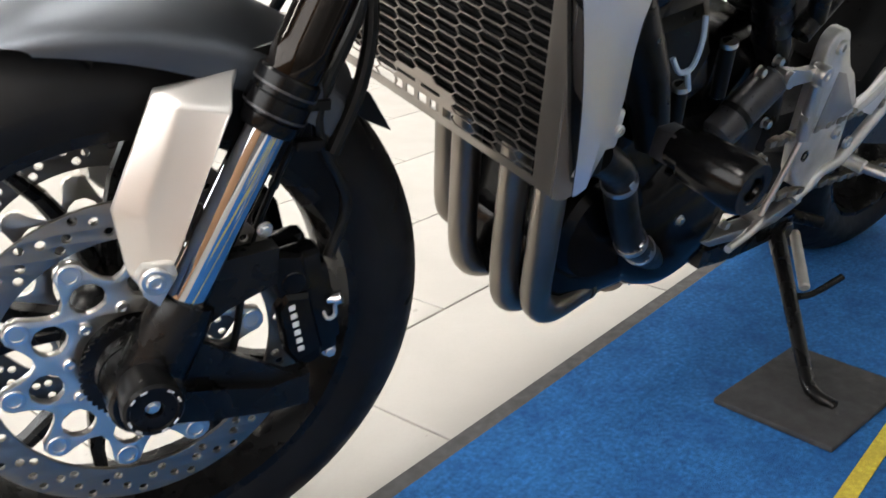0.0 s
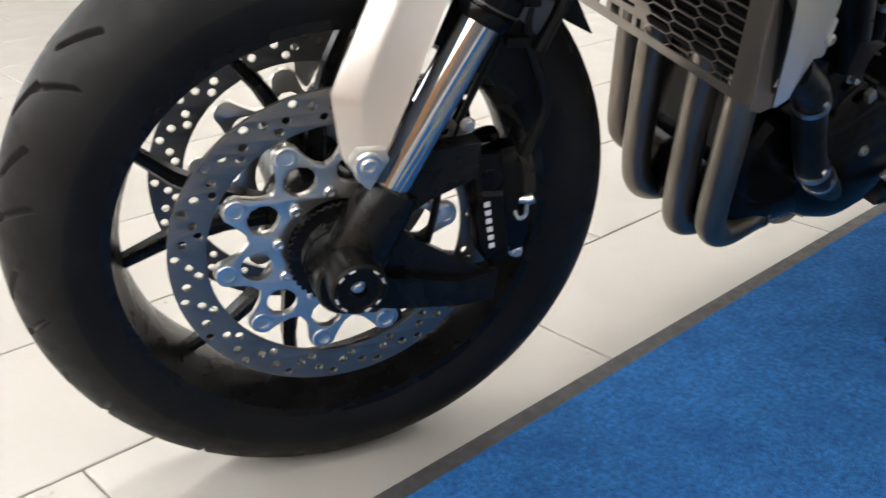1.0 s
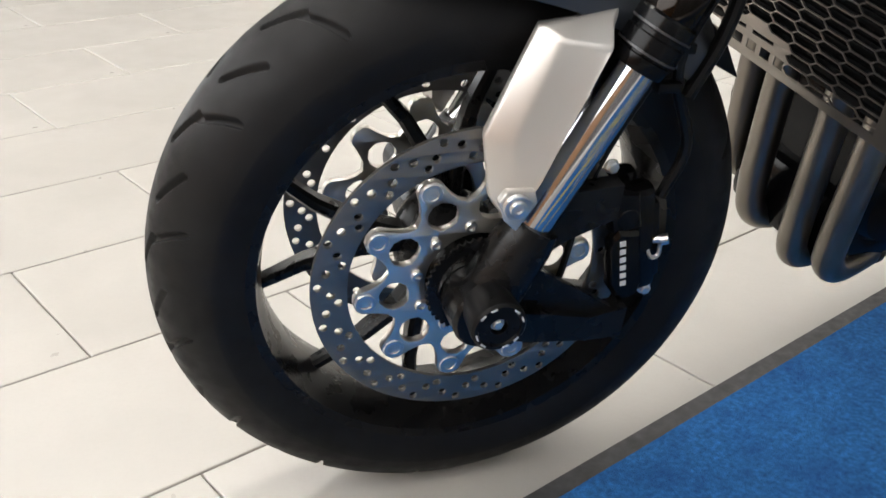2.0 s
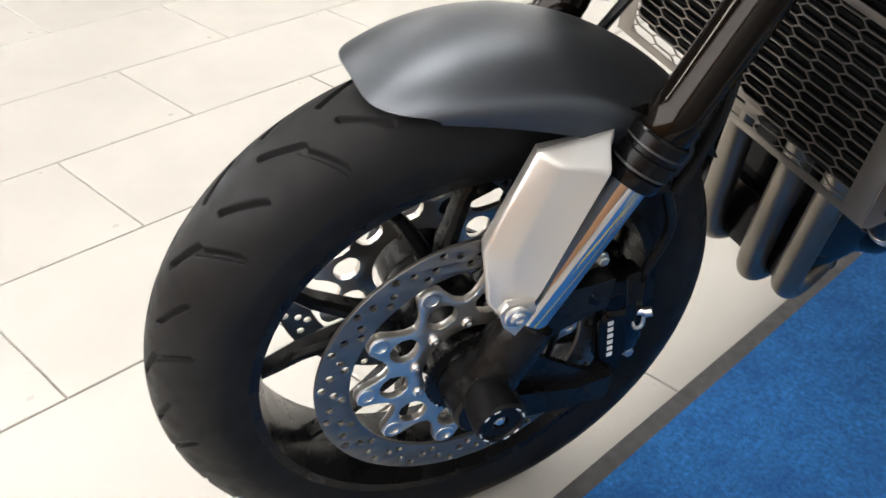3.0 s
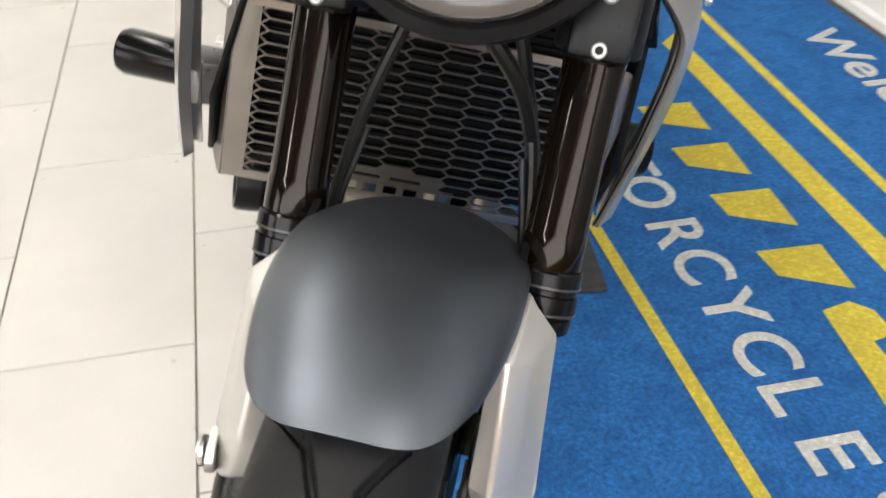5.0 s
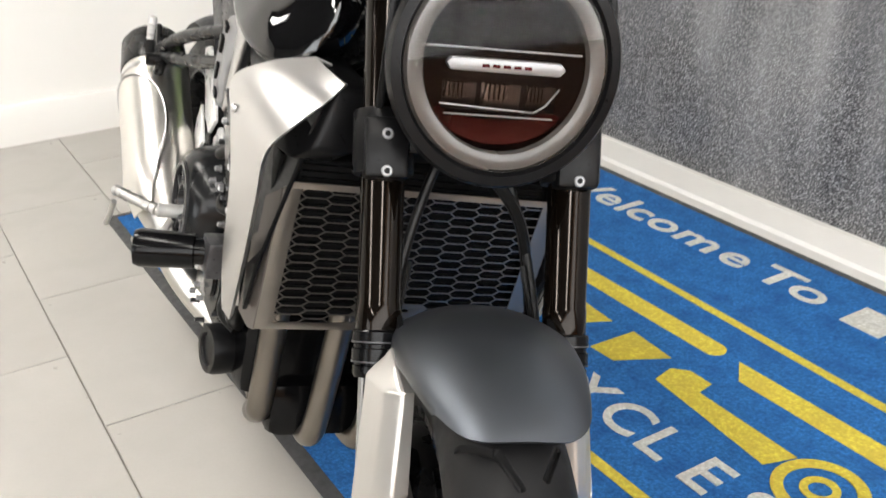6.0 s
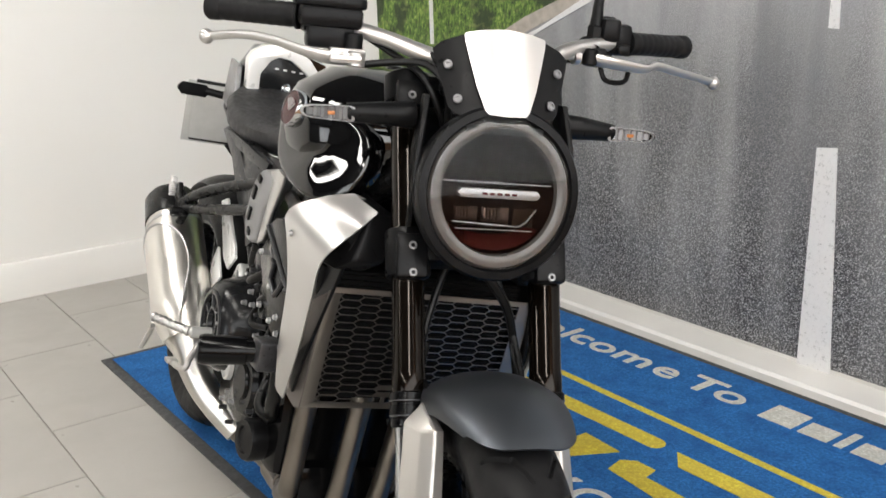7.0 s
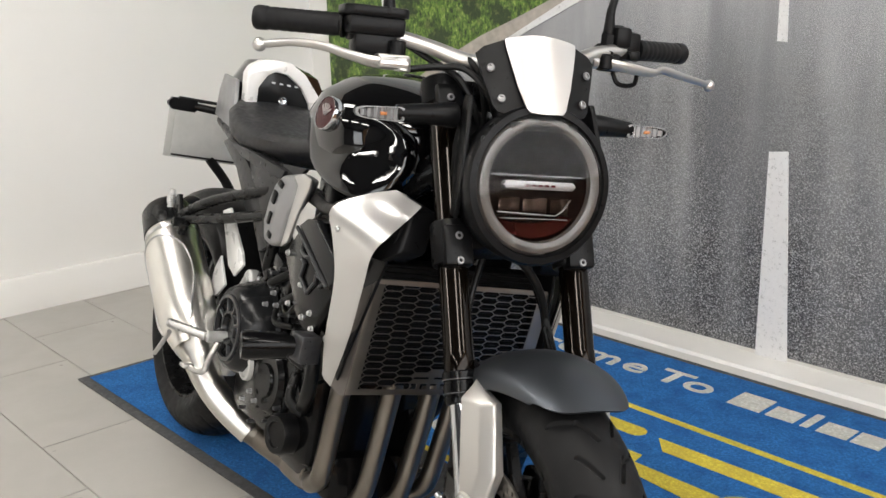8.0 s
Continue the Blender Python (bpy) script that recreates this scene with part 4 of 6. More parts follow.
fpart("divider", merge(hb((-0.016, 0, 0.0145), (0.006, 0.155, 0.0012)), hb((-0.016, 0, -0.048), (0.006, 0.11, 0.0008))), M_MIDGREY, head)
fpart("brow", hb((-0.004, 0, 0.083), (0.012, 0.11, 0.014), 0.003), M_PLASTIC, head)
for s in (1, -1):
    fpart("headlight_bracket", prism([V(1.22, s * 0.098, 0.80), V(1.285, s * 0.112, 0.80), V(1.30, s * 0.110, 0.86), V(1.285, s * 0.104, 0.92), V(1.265, s * 0.095, 0.975), V(1.235, s * 0.092, 0.975), V(1.22, s * 0.10, 0.90)], (0, s * 0.008, 0), 0.002), M_PLASTIC, head, "matt black headlight bracket")

# fly screen
def screen_pt(yy, z, lift=0.0):
    """A point of the curved screen."""
    return V(1.318 - (z - 0.945) * 0.42 - 2.6 * yy * yy + lift, yy, z)


def screen_shape(rows, lift, thick):
    rings = [[screen_pt(hw * u, z + dz * (1 - u * u), lift) for u in np.linspace(-1, 1, 17)] for hw, z, dz in rows]
    return thicken(loft(rings, False, False), thick)


fly = fpart("flyscreen", screen_shape([(0.046, 0.951, -0.002), (0.070, 0.956, -0.002), (0.077, 0.964, 0), (0.084, 0.990, 0), (0.091, 1.014, 0), (0.096, 1.035, 0.0), (0.084, 1.046, 0.003), (0.058, 1.056, 0.006)], 0.0, 0.005), M_PLASTIC, None, "small black fly screen", 50)
fpart("silver_panel", screen_shape([(0.026, 0.9585, -0.001), (0.031, 0.963, 0), (0.042, 0.993, 0), (0.050, 1.024, 0), (0.056, 1.048, 0.003), (0.057, 1.057, 0.007), (0.056, 1.059, 0.008)], 0.0085, 0.003), M_BRUSH, fly, "brushed silver screen panel", 50)
for s in (1, -1):
    for yy, z in ((0.077, 1.016), (0.065, 0.974)):
        fpart("screen_bolt", socket_bolt(screen_pt(s * yy, z, 0.003), (0.85, s * 0.35, 0.38), 0.0062, 0.004), M_MIDGREY, fly)

# indicators
def octagon(cx, cy, cz, w, h, cut=0.3):
    return [V(cx, cy + a * w, cz + b * h) for a, b in ((-1, -cut), (-1 + cut * 0.8, -1), (1 - cut * 0.8, -1), (1, -cut), (1, cut), (1 - cut * 0.8, 1), (-1 + cut * 0.8, 1), (-1, cut))]


def lens_outline(cx, s, iy, k):
    """The lamp's outline, deepest by the arm and narrowing to a cut tip."""
    return [V(cx, s * (iy + a * k), 0.940 + 0.78 * b * k) for a, b in ((-0.036, -0.0105), (-0.031, -0.0130), (0.022, -0.0105), (0.033, -0.0072), (0.0365, -0.002), (0.0365, 0.0035), (0.033, 0.0072), (0.022, 0.0105), (-0.031, 0.0130), (-0.036, 0.0105))]


for s in (1, -1):
    iy = 0.217 if s > 0 else 0.229
    ind = fpart("indicator", merge(tube([V(1.225, s * 0.11, 0.944), V(1.23, s * 0.14, 0.944), V(1.228, s * (iy - 0.027), 0.941)], [0.019, 0.0165, 0.0125], 16, 5),
                                   loft([lens_outline(1.205, s, iy, 0.75), lens_outline(1.222, s, iy, 1.0), lens_outline(1.236, s, iy, 1.0)])), M_PLASTIC, None, "front indicator on a stub arm")
    fpart("reflector", merge(*[prism([V(1.2365, s * (iy - 0.030 + 0.010 * k), 0.940 - hh), V(1.2365, s * (iy - 0.0205 + 0.010 * k), 0.940 - hh), V(1.2405, s * (iy - 0.025 + 0.010 * k), 0.940 - hh)], (0, 0, 2 * hh)) for k, hh in enumerate((0.0082, 0.0080, 0.0074, 0.007, 0.0062, 0.0047))]), M_MIDGREY, ind, "ribbed dull reflector")
    fpart("indicator_lens", loft([lens_outline(1.2362, s, iy, 0.95), lens_outline(1.246, s, iy, 0.93), lens_outline(1.250, s, iy, 0.80)]), M_LENS, ind, "clear indicator lens").visible_shadow = False
    fpart("bulb", box((1.2425, s * (iy - 0.004), 0.940), (0.004, 0.010, 0.005), 0.001), M_AMBER, ind, "amber bulb")
    flat2 = lambda k: [(p.y - s * iy, p.z - 0.940) for p in lens_outline(0, s, iy, k)]
    fpart("lens_rim", cut_plate([flat2(1.01), flat2(0.92)], 0.003, Matrix.Translation((1.2385, s * iy, 0.940)) @ Matrix(((0, 0, 1, 0), (1, 0, 0, 0), (0, 1, 0, 0), (0, 0, 0, 1))), 0.0004), M_MIDGREY, ind, "grey lens rim")

# handlebar and controls
bar = fpart("handlebar", tube([V(1.17, -0.30, 1.073), V(1.135, -0.225, 1.060), V(1.165, -0.140, 1.041), V(1.182, -0.075, 1.022), V(1.184, 0, 1.018), V(1.182, 0.075, 1.022), V(1.165, 0.135, 1.052), V(1.135, 0.22, 1.068), V(1.10, 0.30, 1.073)][1:-1], [0.011, 0.011, 0.0135, 0.0145, 0.0135, 0.011, 0.011], 20, 8), M_SILVER, None, "tapered satin silver handlebar")
fpart("bar_clamp", merge(box((1.182, 0.035, 1.012), (0.042, 0.03, 0.05), 0.006), box((1.182, -0.035, 1.012), (0.042, 0.03, 0.05), 0.006), box((1.18, 0, 0.985), (0.06, 0.12, 0.03), 0.008)), M_SATIN, bar)
for s in (1, -1):
    inner, end = (V(1.128, 0.235, 1.069), V(1.066, 0.372, 1.074)) if s > 0 else (V(1.122, -0.262, 1.062), V(1.06, -0.388, 1.063))
    d = (end - inner).normalized()
    fpart("grip", revolve([(0, 0), (0, 0.019), (0.004, 0.0195), (0.006, 0.0165)] + [p for k in range(8) for p in ((0.010 + 0.013 * k, 0.0165), (0.0125 + 0.013 * k, 0.0172), (0.020 + 0.013 * k, 0.0172))] + [(0.118, 0.0165), (0.120, 0.018), (0.136, 0.0185), (0.141, 0.0155), (0.142, 0)], inner, d, 28), M_RUBBER, bar, "ribbed black rubber grip")
    if s > 0:
        fpart("switch_box", merge(box((1.132, 0.212, 1.073), (0.036, 0.05, 0.046), 0.008), box((1.142, 0.20, 1.085), (0.03, 0.028, 0.034), 0.006), box((1.15, 0.222, 1.058), (0.018, 0.02, 0.016), 0.004), box((1.118, 0.205, 1.099), (0.018, 0.022, 0.014), 0.004), box((1.13, 0.19, 1.045), (0.03, 0.04, 0.03), 0.006), tube([V(1.135, 0.195, 1.03), V(1.14, 0.205, 1.012), V(1.138, 0.235, 1.012), V(1.13, 0.245, 1.03)], 0.004, 8, 4)), M_PLASTIC, bar, "black switch box")
        fpart("perch", merge(box((1.152, 0.172, 1.046), (0.030, 0.040, 0.024), 0.005), rod((1.165, 0.165, 1.032), (1.165, 0.165, 1.056), 0.012, chamfer=0.002), tube([V(1.16, 0.17, 1.05), V(1.13, 0.168, 1.062)], 0.013, 14, 1)), M_PLASTIC, bar, "black lever perch")
        lever = [V(1.166, 0.165, 1.042), V(1.168, 0.200, 1.038), V(1.158, 0.258, 1.034), V(1.15, 0.281, 1.040), V(1.134, 0.332, 1.033), V(1.113, 0.396, 1.024)]
    else:
        fpart("switch_box", merge(box((1.132, -0.24, 1.062), (0.040, 0.042, 0.044), 0.008), box((1.145, -0.222, 1.038), (0.045, 0.066, 0.034), 0.007), rod((1.17, -0.19, 1.015), (1.17, -0.19, 1.045), 0.013, chamfer=0.002)), M_PLASTIC, bar, "black switch box")
        fpart("perch", merge(box((1.200, -0.205, 1.010), (0.034, 0.046, 0.013), 0.005), rod((1.203, -0.190, 1.000), (1.203, -0.190, 1.021), 0.0125, chamfer=0.002), box((1.18, -0.20, 1.018), (0.03, 0.05, 0.012), 0.004)), M_SILVER, bar, "bright lever perch")
        lever = [V(1.205, -0.200, 1.010), V(1.200, -0.235, 1.011), V(1.190, -0.274, 1.019), V(1.175, -0.301, 1.026), V(1.155, -0.343, 1.029), V(1.130, -0.383, 1.023)]
    ball = lever[-1] + V(-0.004, s * 0.006, -0.001)
    lv = fpart("lever", merge(tube(lever, [0.011, 0.0105, 0.008, 0.0075, 0.007, 0.0065], 14, 6, 0.62), revolve([(-0.010, 0)] + [(0.0105 * math.sin(radians(a)), 0.0105 * math.cos(radians(a))) for a in range(-75, 90, 15)] + [(0.0105, 0)], ball, (0, 1, 0), 18)), M_SILVER, bar, "satin silver lever with ball end")
    my = 0.0 if s > 0 else -0.018
    mir = fpart("mirror_stem", merge(tube([V(1.138, s * 0.178 + my, 1.075), V(1.136, s * 0.18 + my, 1.10), V(1.134, s * 0.183 + my, 1.135), V(1.125, s * 0.21 + my, 1.19), V(1.115, s * 0.26 + my, 1.24)], [0.0105, 0.0095, 0.007, 0.0055, 0.0055], 12, 5), revolve([(0, 0), (0, 0.012), (0.02, 0.012), (0.024, 0.008), (0.024, 0)], V(1.138, s * 0.178 + my, 1.068), (0, 0, 1), 6)), M_PLASTIC, bar, "black mirror stem")
    fpart("mirror_head", revolve([(-0.012, 0), (-0.012, 0.05), (-0.004, 0.06), (0.006, 0.06), (0.008, 0.055), (0.008, 0)], V(1.112, s * 0.29 + my, 1.27), (-1, 0, 0.1), 32), M_PLASTIC, mir, "round black mirror")
# fluid reservoir on the right
fpart("fluid_reservoir", merge(box((1.145, -0.222, 1.064), (0.058, 0.088, 0.030), 0.008), prism([V(1.145 + dx, -0.224 + dy, 1.076) for dx, dy in ((-0.033, -0.040), (-0.022, -0.050), (0.024, -0.050), (0.034, -0.036), (0.034, 0.042), (0.026, 0.050), (-0.026, 0.050), (-0.033, 0.042))], (0, 0, 0.015), 0.004)), M_PLASTIC, bar, "black brake fluid reservoir")
fpart("adjuster", merge(revolve([(0, 0), (0, 0.011), (0.01, 0.011), (0.011, 0.007), (0.02, 0.007), (0.02, 0)], V(1.162, 0.148, 1.042), (0.2, -1, 0), 18)), M_STEEL, bar, "bright cable adjuster")
for pts in ([(1.16, 0.135, 1.038), (1.185, 0.10, 1.03), (1.20, 0.06, 1.0), (1.19, 0.02, 0.95), (1.15, 0.0, 0.86)],
            [(1.19, -0.18, 1.004), (1.185, -0.125, 1.012), (1.20, -0.085, 1.01), (1.215, -0.05, 0.97), (1.20, -0.02, 0.90), (1.20, 0.01, 0.78)],
            [(1.13, -0.18, 1.05), (1.15, -0.13, 1.022), (1.185, -0.09, 0.995), (1.195, -0.06, 0.94), (1.17, -0.03, 0.86)],
            [(1.14, -0.17, 1.045), (1.165, -0.11, 1.035), (1.195, -0.075, 1.02), (1.205, -0.055, 0.96), (1.18, -0.05, 0.88)]):
    fpart("cable", tube([V(*p) for p in pts], 0.0052, 10), M_HOSE, bar)
fpart("front_hose", tube([V(1.24, -0.02, 0.76), V(1.255, 0.02, 0.725), V(1.25, 0.055, 0.68), V(1.245, 0.075, 0.62), V(1.255, 0.085, 0.56), V(1.28, 0.09, 0.50)], 0.007, 10), M_HOSE, None, "black brake hose")

# ---- body ----
# radiator with cut steel guard
RW, RZ0, RZ1 = 0.186, 0.462, 0.700
RT = 0.16


def rad_pt(yy, z, back=0.0):
    return V(1.098 + (z - 0.466) * RT - back, yy, z)


RAD_M = Matrix.Translation(rad_pt(0, (RZ0 + RZ1) / 2)) @ Matrix.Rotation(math.atan(RT), 4, "Y") @ Matrix.Rotation(radians(90), 4, "Z") @ Matrix.Rotation(radians(90), 4, "X")
core = bpart("radiator", box(V(1.075, 0, 0.585), (0.035, 0.33, 0.225), 0.004, Matrix.Rotation(math.atan(RT), 4, "Y")), M_FINS, None, "black finned radiator")
for s in (1, -1):
    bpart("radiator_tank", box(V(1.066, s * 0.178, 0.585), (0.04, 0.024, 0.23), 0.006, Matrix.Rotation(math.atan(RT), 4, "Y")), M_FINS, core)
for k in range(24):
    z = 0.485 + 0.0088 * k
    bpart("fin", box(rad_pt(0, z, 0.020), (0.006, 0.325, 0.0018)), M_FINS, core)


def clipped(loop, x0, x1, y0, y1):
    """A convex outline cut off at the four sides of a field."""
    for axis, lim, sign in ((0, x0, 1), (0, x1, -1), (1, y0, 1), (1, y1, -1)):
        kept = []
        for a, b in zip(loop, loop[1:] + loop[:1]):
            da, db = sign * (a[axis] - lim), sign * (b[axis] - lim)
            if da >= 0:
                kept.append(a)
            if da * db < 0:
                k = da / (da - db)
                kept.append((a[0] + (b[0] - a[0]) * k, a[1] + (b[1] - a[1]) * k))
        loop = kept
        if len(loop) < 3:
            return []
    return loop


def hex_loops():
    """Long six-sided openings in staggered columns, cut straight at the plain border."""
    h = (RZ1 - RZ0) / 2
    loops = [[(-RW, -h), (RW, -h), (RW, 0.082), (RW - 0.012, 0.0905), (0.012 - RW, 0.0905), (-RW, 0.082)]]
    tip, flat_, tall, web = 0.0203, 0.0125, 0.01285, 0.00062
    left, right, bottom, top = -0.165, 0.160, -0.109, 0.082
    for col in range(-8, 4):
        x = 0.0848 + col * (tip + flat_)
        for row in range(-10, 9):
            y = 0.0068 + tall * row + (tall / 2 if col % 2 else 0)
            if y < -0.074 and -0.078 < x < 0.045:
                continue
            w, f, hh = tip - web * 1.25, flat_ - web * 0.55, tall / 2 - web
            cell = clipped([(x - w, y), (x - f, y - hh), (x + f, y - hh), (x + w, y), (x + f, y + hh), (x - f, y + hh)], left, right, bottom, top)
            if cell and max(p[0] for p in cell) - min(p[0] for p in cell) > 0.003 and max(p[1] for p in cell) - min(p[1] for p in cell) > 0.002:
                loops.append(cell)
    # cut bars where the model's letters stand
    for k in range(5):
        x0 = -0.064 + 0.021 * k
        loops.append([(x0, -0.108), (x0 + 0.014, -0.108), (x0 + 0.014, -0.097), (x0, -0.097)])
    for x0, w in ((-0.06, 0.032), (-0.018, 0.032)):
        loops.append([(x0, -0.089), (x0 + w, -0.089), (x0 + w, -0.0845), (x0, -0.0845)])
    return loops


rg = bpart("radiator_guard", cut_plate(hex_loops(), 0.0014, RAD_M, 0.00015), M_GUARD, None, "steel radiator guard with cut hexagon mesh")
for s in (1, -1):
    bpart("guard_flange", prism([rad_pt(s * RW, RZ0), rad_pt(s * RW, 0.661), rad_pt(s * (RW + 0.010), 0.640, 0.026), rad_pt(s * (RW + 0.010), 0.590, 0.026), rad_pt(s * (RW + 0.013), 0.585, 0.034), rad_pt(s * (RW + 0.013), RZ0 + 0.012, 0.034), rad_pt(s * (RW + 0.004), RZ0 - 0.003, 0.012)], (0, s * 0.002, 0)), M_FLANGE, rg, "bent side flange")

# silver side cowls
for s in (1, -1):
    c = lambda x, yy, z: V(x, s * yy, z)
    fw = 0.011 if s > 0 else 0.0
    front = [c(1.170, 0.142, 0.797), c(1.172, 0.150, 0.775), c(1.166, 0.192, 0.735), c(1.149 + fw, 0.211 - fw / 2, 0.705), c(1.128 + fw, 0.218 - fw / 2, 0.635), c(1.108 + fw, 0.221 - fw / 2, 0.560), c(1.088 + fw, 0.218 - fw / 2, 0.478)]
    back = [c(1.120, 0.162, 0.812), c(1.086, 0.196, 0.796), c(1.054, 0.228, 0.7655), c(1.077, 0.234, 0.727), c(1.098, 0.2345, 0.660), c(1.086, 0.2300, 0.565), c(1.094, 0.2225, 0.500)]
    if s < 0:
        front = [c(1.170, 0.150, 0.8005), c(1.165, 0.168, 0.776), c(1.176, 0.203, 0.7485), c(1.173, 0.2268, 0.716), c(1.163, 0.2275, 0.661), c(1.145, 0.2265, 0.577), c(1.105, 0.222, 0.484)]
        back = [c(1.128, 0.172, 0.8125), c(1.090, 0.207, 0.795), c(1.054, 0.240, 0.7655), c(1.077, 0.243, 0.727), c(1.103, 0.2395, 0.660), c(1.092, 0.233, 0.560), c(1.090, 0.226, 0.495)]
    share = (0.5,) * 7 if s > 0 else (0.5, 0.5, 0.55, 0.55, 0.45, 0.42, 0.42)
    mid = [a * (1 - k) + b * k + (c(0, 0.006, 0.004) if s > 0 else c(0, 0.003, 0.002)) for a, b, k in zip(front, back, share)]
    lip = [a + c(-0.010, -0.005, -0.002) for a in front]
    lipb = [a + c(0.002, -0.018, -0.004) for a in back]
    rows = [smooth_line(r, 4) for r in (lip, front, mid, back, lipb)]
    cowl = bpart("side_cowl", thicken(loft(rows, False, False), 0.003 * s), M_SILVER, None, "satin silver radiator side cowl", 40)
    bpart("cowl_inner", prism([c(1.155, 0.16, 0.775), c(1.12, 0.198, 0.56), c(1.09, 0.197, 0.485), c(1.05, 0.19, 0.50), c(1.03, 0.19, 0.74), c(1.09, 0.15, 0.79)], (0, s * 0.006, 0), 0.002), M_PLASTIC, cowl, "black inner panel")
    lining = [[q + c(-0.004, -0.0045, -0.001) for q in r] for r in rows[1:4]]
    bpart("cowl_lining", thicken(loft(lining, False, False), 0.0012 * s), M_PLASTIC, cowl, "black cowl lining", 40)
    bpart("cowl_bolt", socket_bolt(c(1.086, 0.2445 if s < 0 else 0.236, 0.738), (0, s, 0), 0.005, 0.004), M_STEEL, cowl)
    bpart("cowl_bracket", merge(box(c(1.084, 0.222, 0.553), (0.022, 0.012, 0.040), 0.004)), M_CAST, cowl)
    bpart("cowl_bolt", socket_bolt(c(1.079, 0.228, 0.553), (0, s, 0), 0.006, 0.004), M_STEEL, cowl)
    # black duct between cowl and tank
    bpart("duct", prism([c(1.15, 0.10, 0.79), c(1.165, 0.12, 0.72), c(1.14, 0.14, 0.70), c(1.03, 0.16, 0.70), c(0.98, 0.16, 0.77), c(1.06, 0.12, 0.81)], (0, s * 0.05, 0), 0.006), M_PLASTIC, None, "black air duct")

# tank
def half_section(x, bot, top, hw, shoulder=0.62):
    h = top - bot
    right = [(0.0, bot), (0.5 * hw, bot), (0.80 * hw, bot + 0.14 * h), (0.97 * hw, bot + 0.40 * h), (hw, bot + shoulder * h), (0.90 * hw, bot + (shoulder + 0.17) * h), (0.66 * hw, top - 0.07 * h), (0.34 * hw, top - 0.015 * h), (0.0, top)]
    return [V(x, -a, b) for a, b in right] + [V(x, a, b) for a, b in right[-2:0:-1]]


def stationed(rows, steps=5):
    secs = [half_section(*r) for r in rows]
    n = len(secs[0])
    lines = [smooth_line([sec[i] for sec in secs], steps) for i in range(n)]
    return loft([[lines[i][k] for i in range(n)] for k in range(len(lines[0]))])


tank_bm = stationed([(1.085, 0.86, 0.930, 0.085), (1.05, 0.81, 0.964, 0.155), (1.00, 0.775, 0.992, 0.214), (0.92, 0.758, 1.010, 0.228), (0.82, 0.765, 1.006, 0.205), (0.73, 0.785, 0.962, 0.150), (0.66, 0.80, 0.905, 0.11)])
tank = bpart("tank", tank_bm, M_GLOSS, None, "gloss black fuel tank", 60)
bpart("tank_cover", stationed([(1.10, 0.88, 0.955, 0.07), (1.05, 0.88, 0.985, 0.085), (0.97, 0.90, 1.012, 0.07), (0.92, 0.95, 1.016, 0.05)]), M_PLASTIC, tank, "matt black tank front cover", 60)
bpart("filler_cap", revolve([(0, 0), (0, 0.04), (0.006, 0.04), (0.009, 0.035), (0.009, 0)], V(0.86, 0, 1.008), (0.05, 0, 1), 32), M_SATIN, tank)
SHROUD = [(0.860, 0.218, 0.905), (0.897, 0.224, 0.833), (0.975, 0.222, 0.801), (1.03, 0.206, 0.787), (1.065, 0.185, 0.792), (1.09, 0.163, 0.815), (1.098, 0.146, 0.855), (1.080, 0.146, 0.902), (1.035, 0.176, 0.932), (0.970, 0.207, 0.940), (0.905, 0.214, 0.938)]
for s in (1, -1):
    ring = [V(x, s * y, z) for x, y, z in SHROUD]
    mid = sum(ring, V(0, 0, 0)) / len(ring)
    smooth_ring = smooth_line(ring + ring[:1], 3)[:-1]
    bpart("side_shroud", loft([[mid + (p - mid) * k + V(dx, s * dy, 0) for p in smooth_ring] for k, dx, dy in ((1.0, -0.012, -0.030), (1.0, 0, 0), (0.95, 0.001, 0.0035), (0.86, 0.002, 0.006), (0.66, 0.002, 0.0080), (0.42, 0.002, 0.0095), (0.16, 0.002, 0.010))]), M_GLOSS, tank, "gloss black tank side panel", 60)
    e, n = V(0.948, s * 0.230, 0.917), V(0.07, s * 0.98, 0.17).normalized()
    em = bpart("emblem", merge(revolve([(-0.01, 0), (-0.01, 0.0305), (0.003, 0.0305), (0.0045, 0.0296), (0.0045, 0.0288), (0.002, 0.0286), (0.002, 0)], e, n, 40)), M_CHROME, tank, "round emblem with bright rim")
    bpart("emblem_disc", revolve([(0.002, 0.0285), (0.0035, 0.028), (0.0045, 0.015), (0.005, 0)], e, n, 36), M_RED, em, "dark red disc")
    for k in range(5):
        u = n.cross(V(0, 0, 1)).normalized()
        w = u.cross(n)
        p = e + n * 0.0052
        a = radians(35 + 20 * k)
        bpart("emblem_wing", prism([p + (u * math.cos(a) * s + w * math.sin(a)) * 0.004 - w * 0.008, p + (u * math.cos(a) * s + w * math.sin(a)) * 0.024 - w * 0.008, p + (u * math.cos(a + 0.16) * s + w * math.sin(a + 0.16)) * 0.024 - w * 0.008], n * 0.001), M_STEEL, em)

# seat and tail
bpart("seat", stationed([(0.715, 0.83, 0.875, 0.075, 0.7), (0.63, 0.80, 0.866, 0.108, 0.7), (0.50, 0.785, 0.856, 0.150, 0.7), (0.37, 0.785, 0.882, 0.172, 0.7), (0.29, 0.81, 0.908, 0.160, 0.7), (0.225, 0.84, 0.922, 0.122, 0.7)]), M_SEAT, None, "black leather rider's seat", 60)
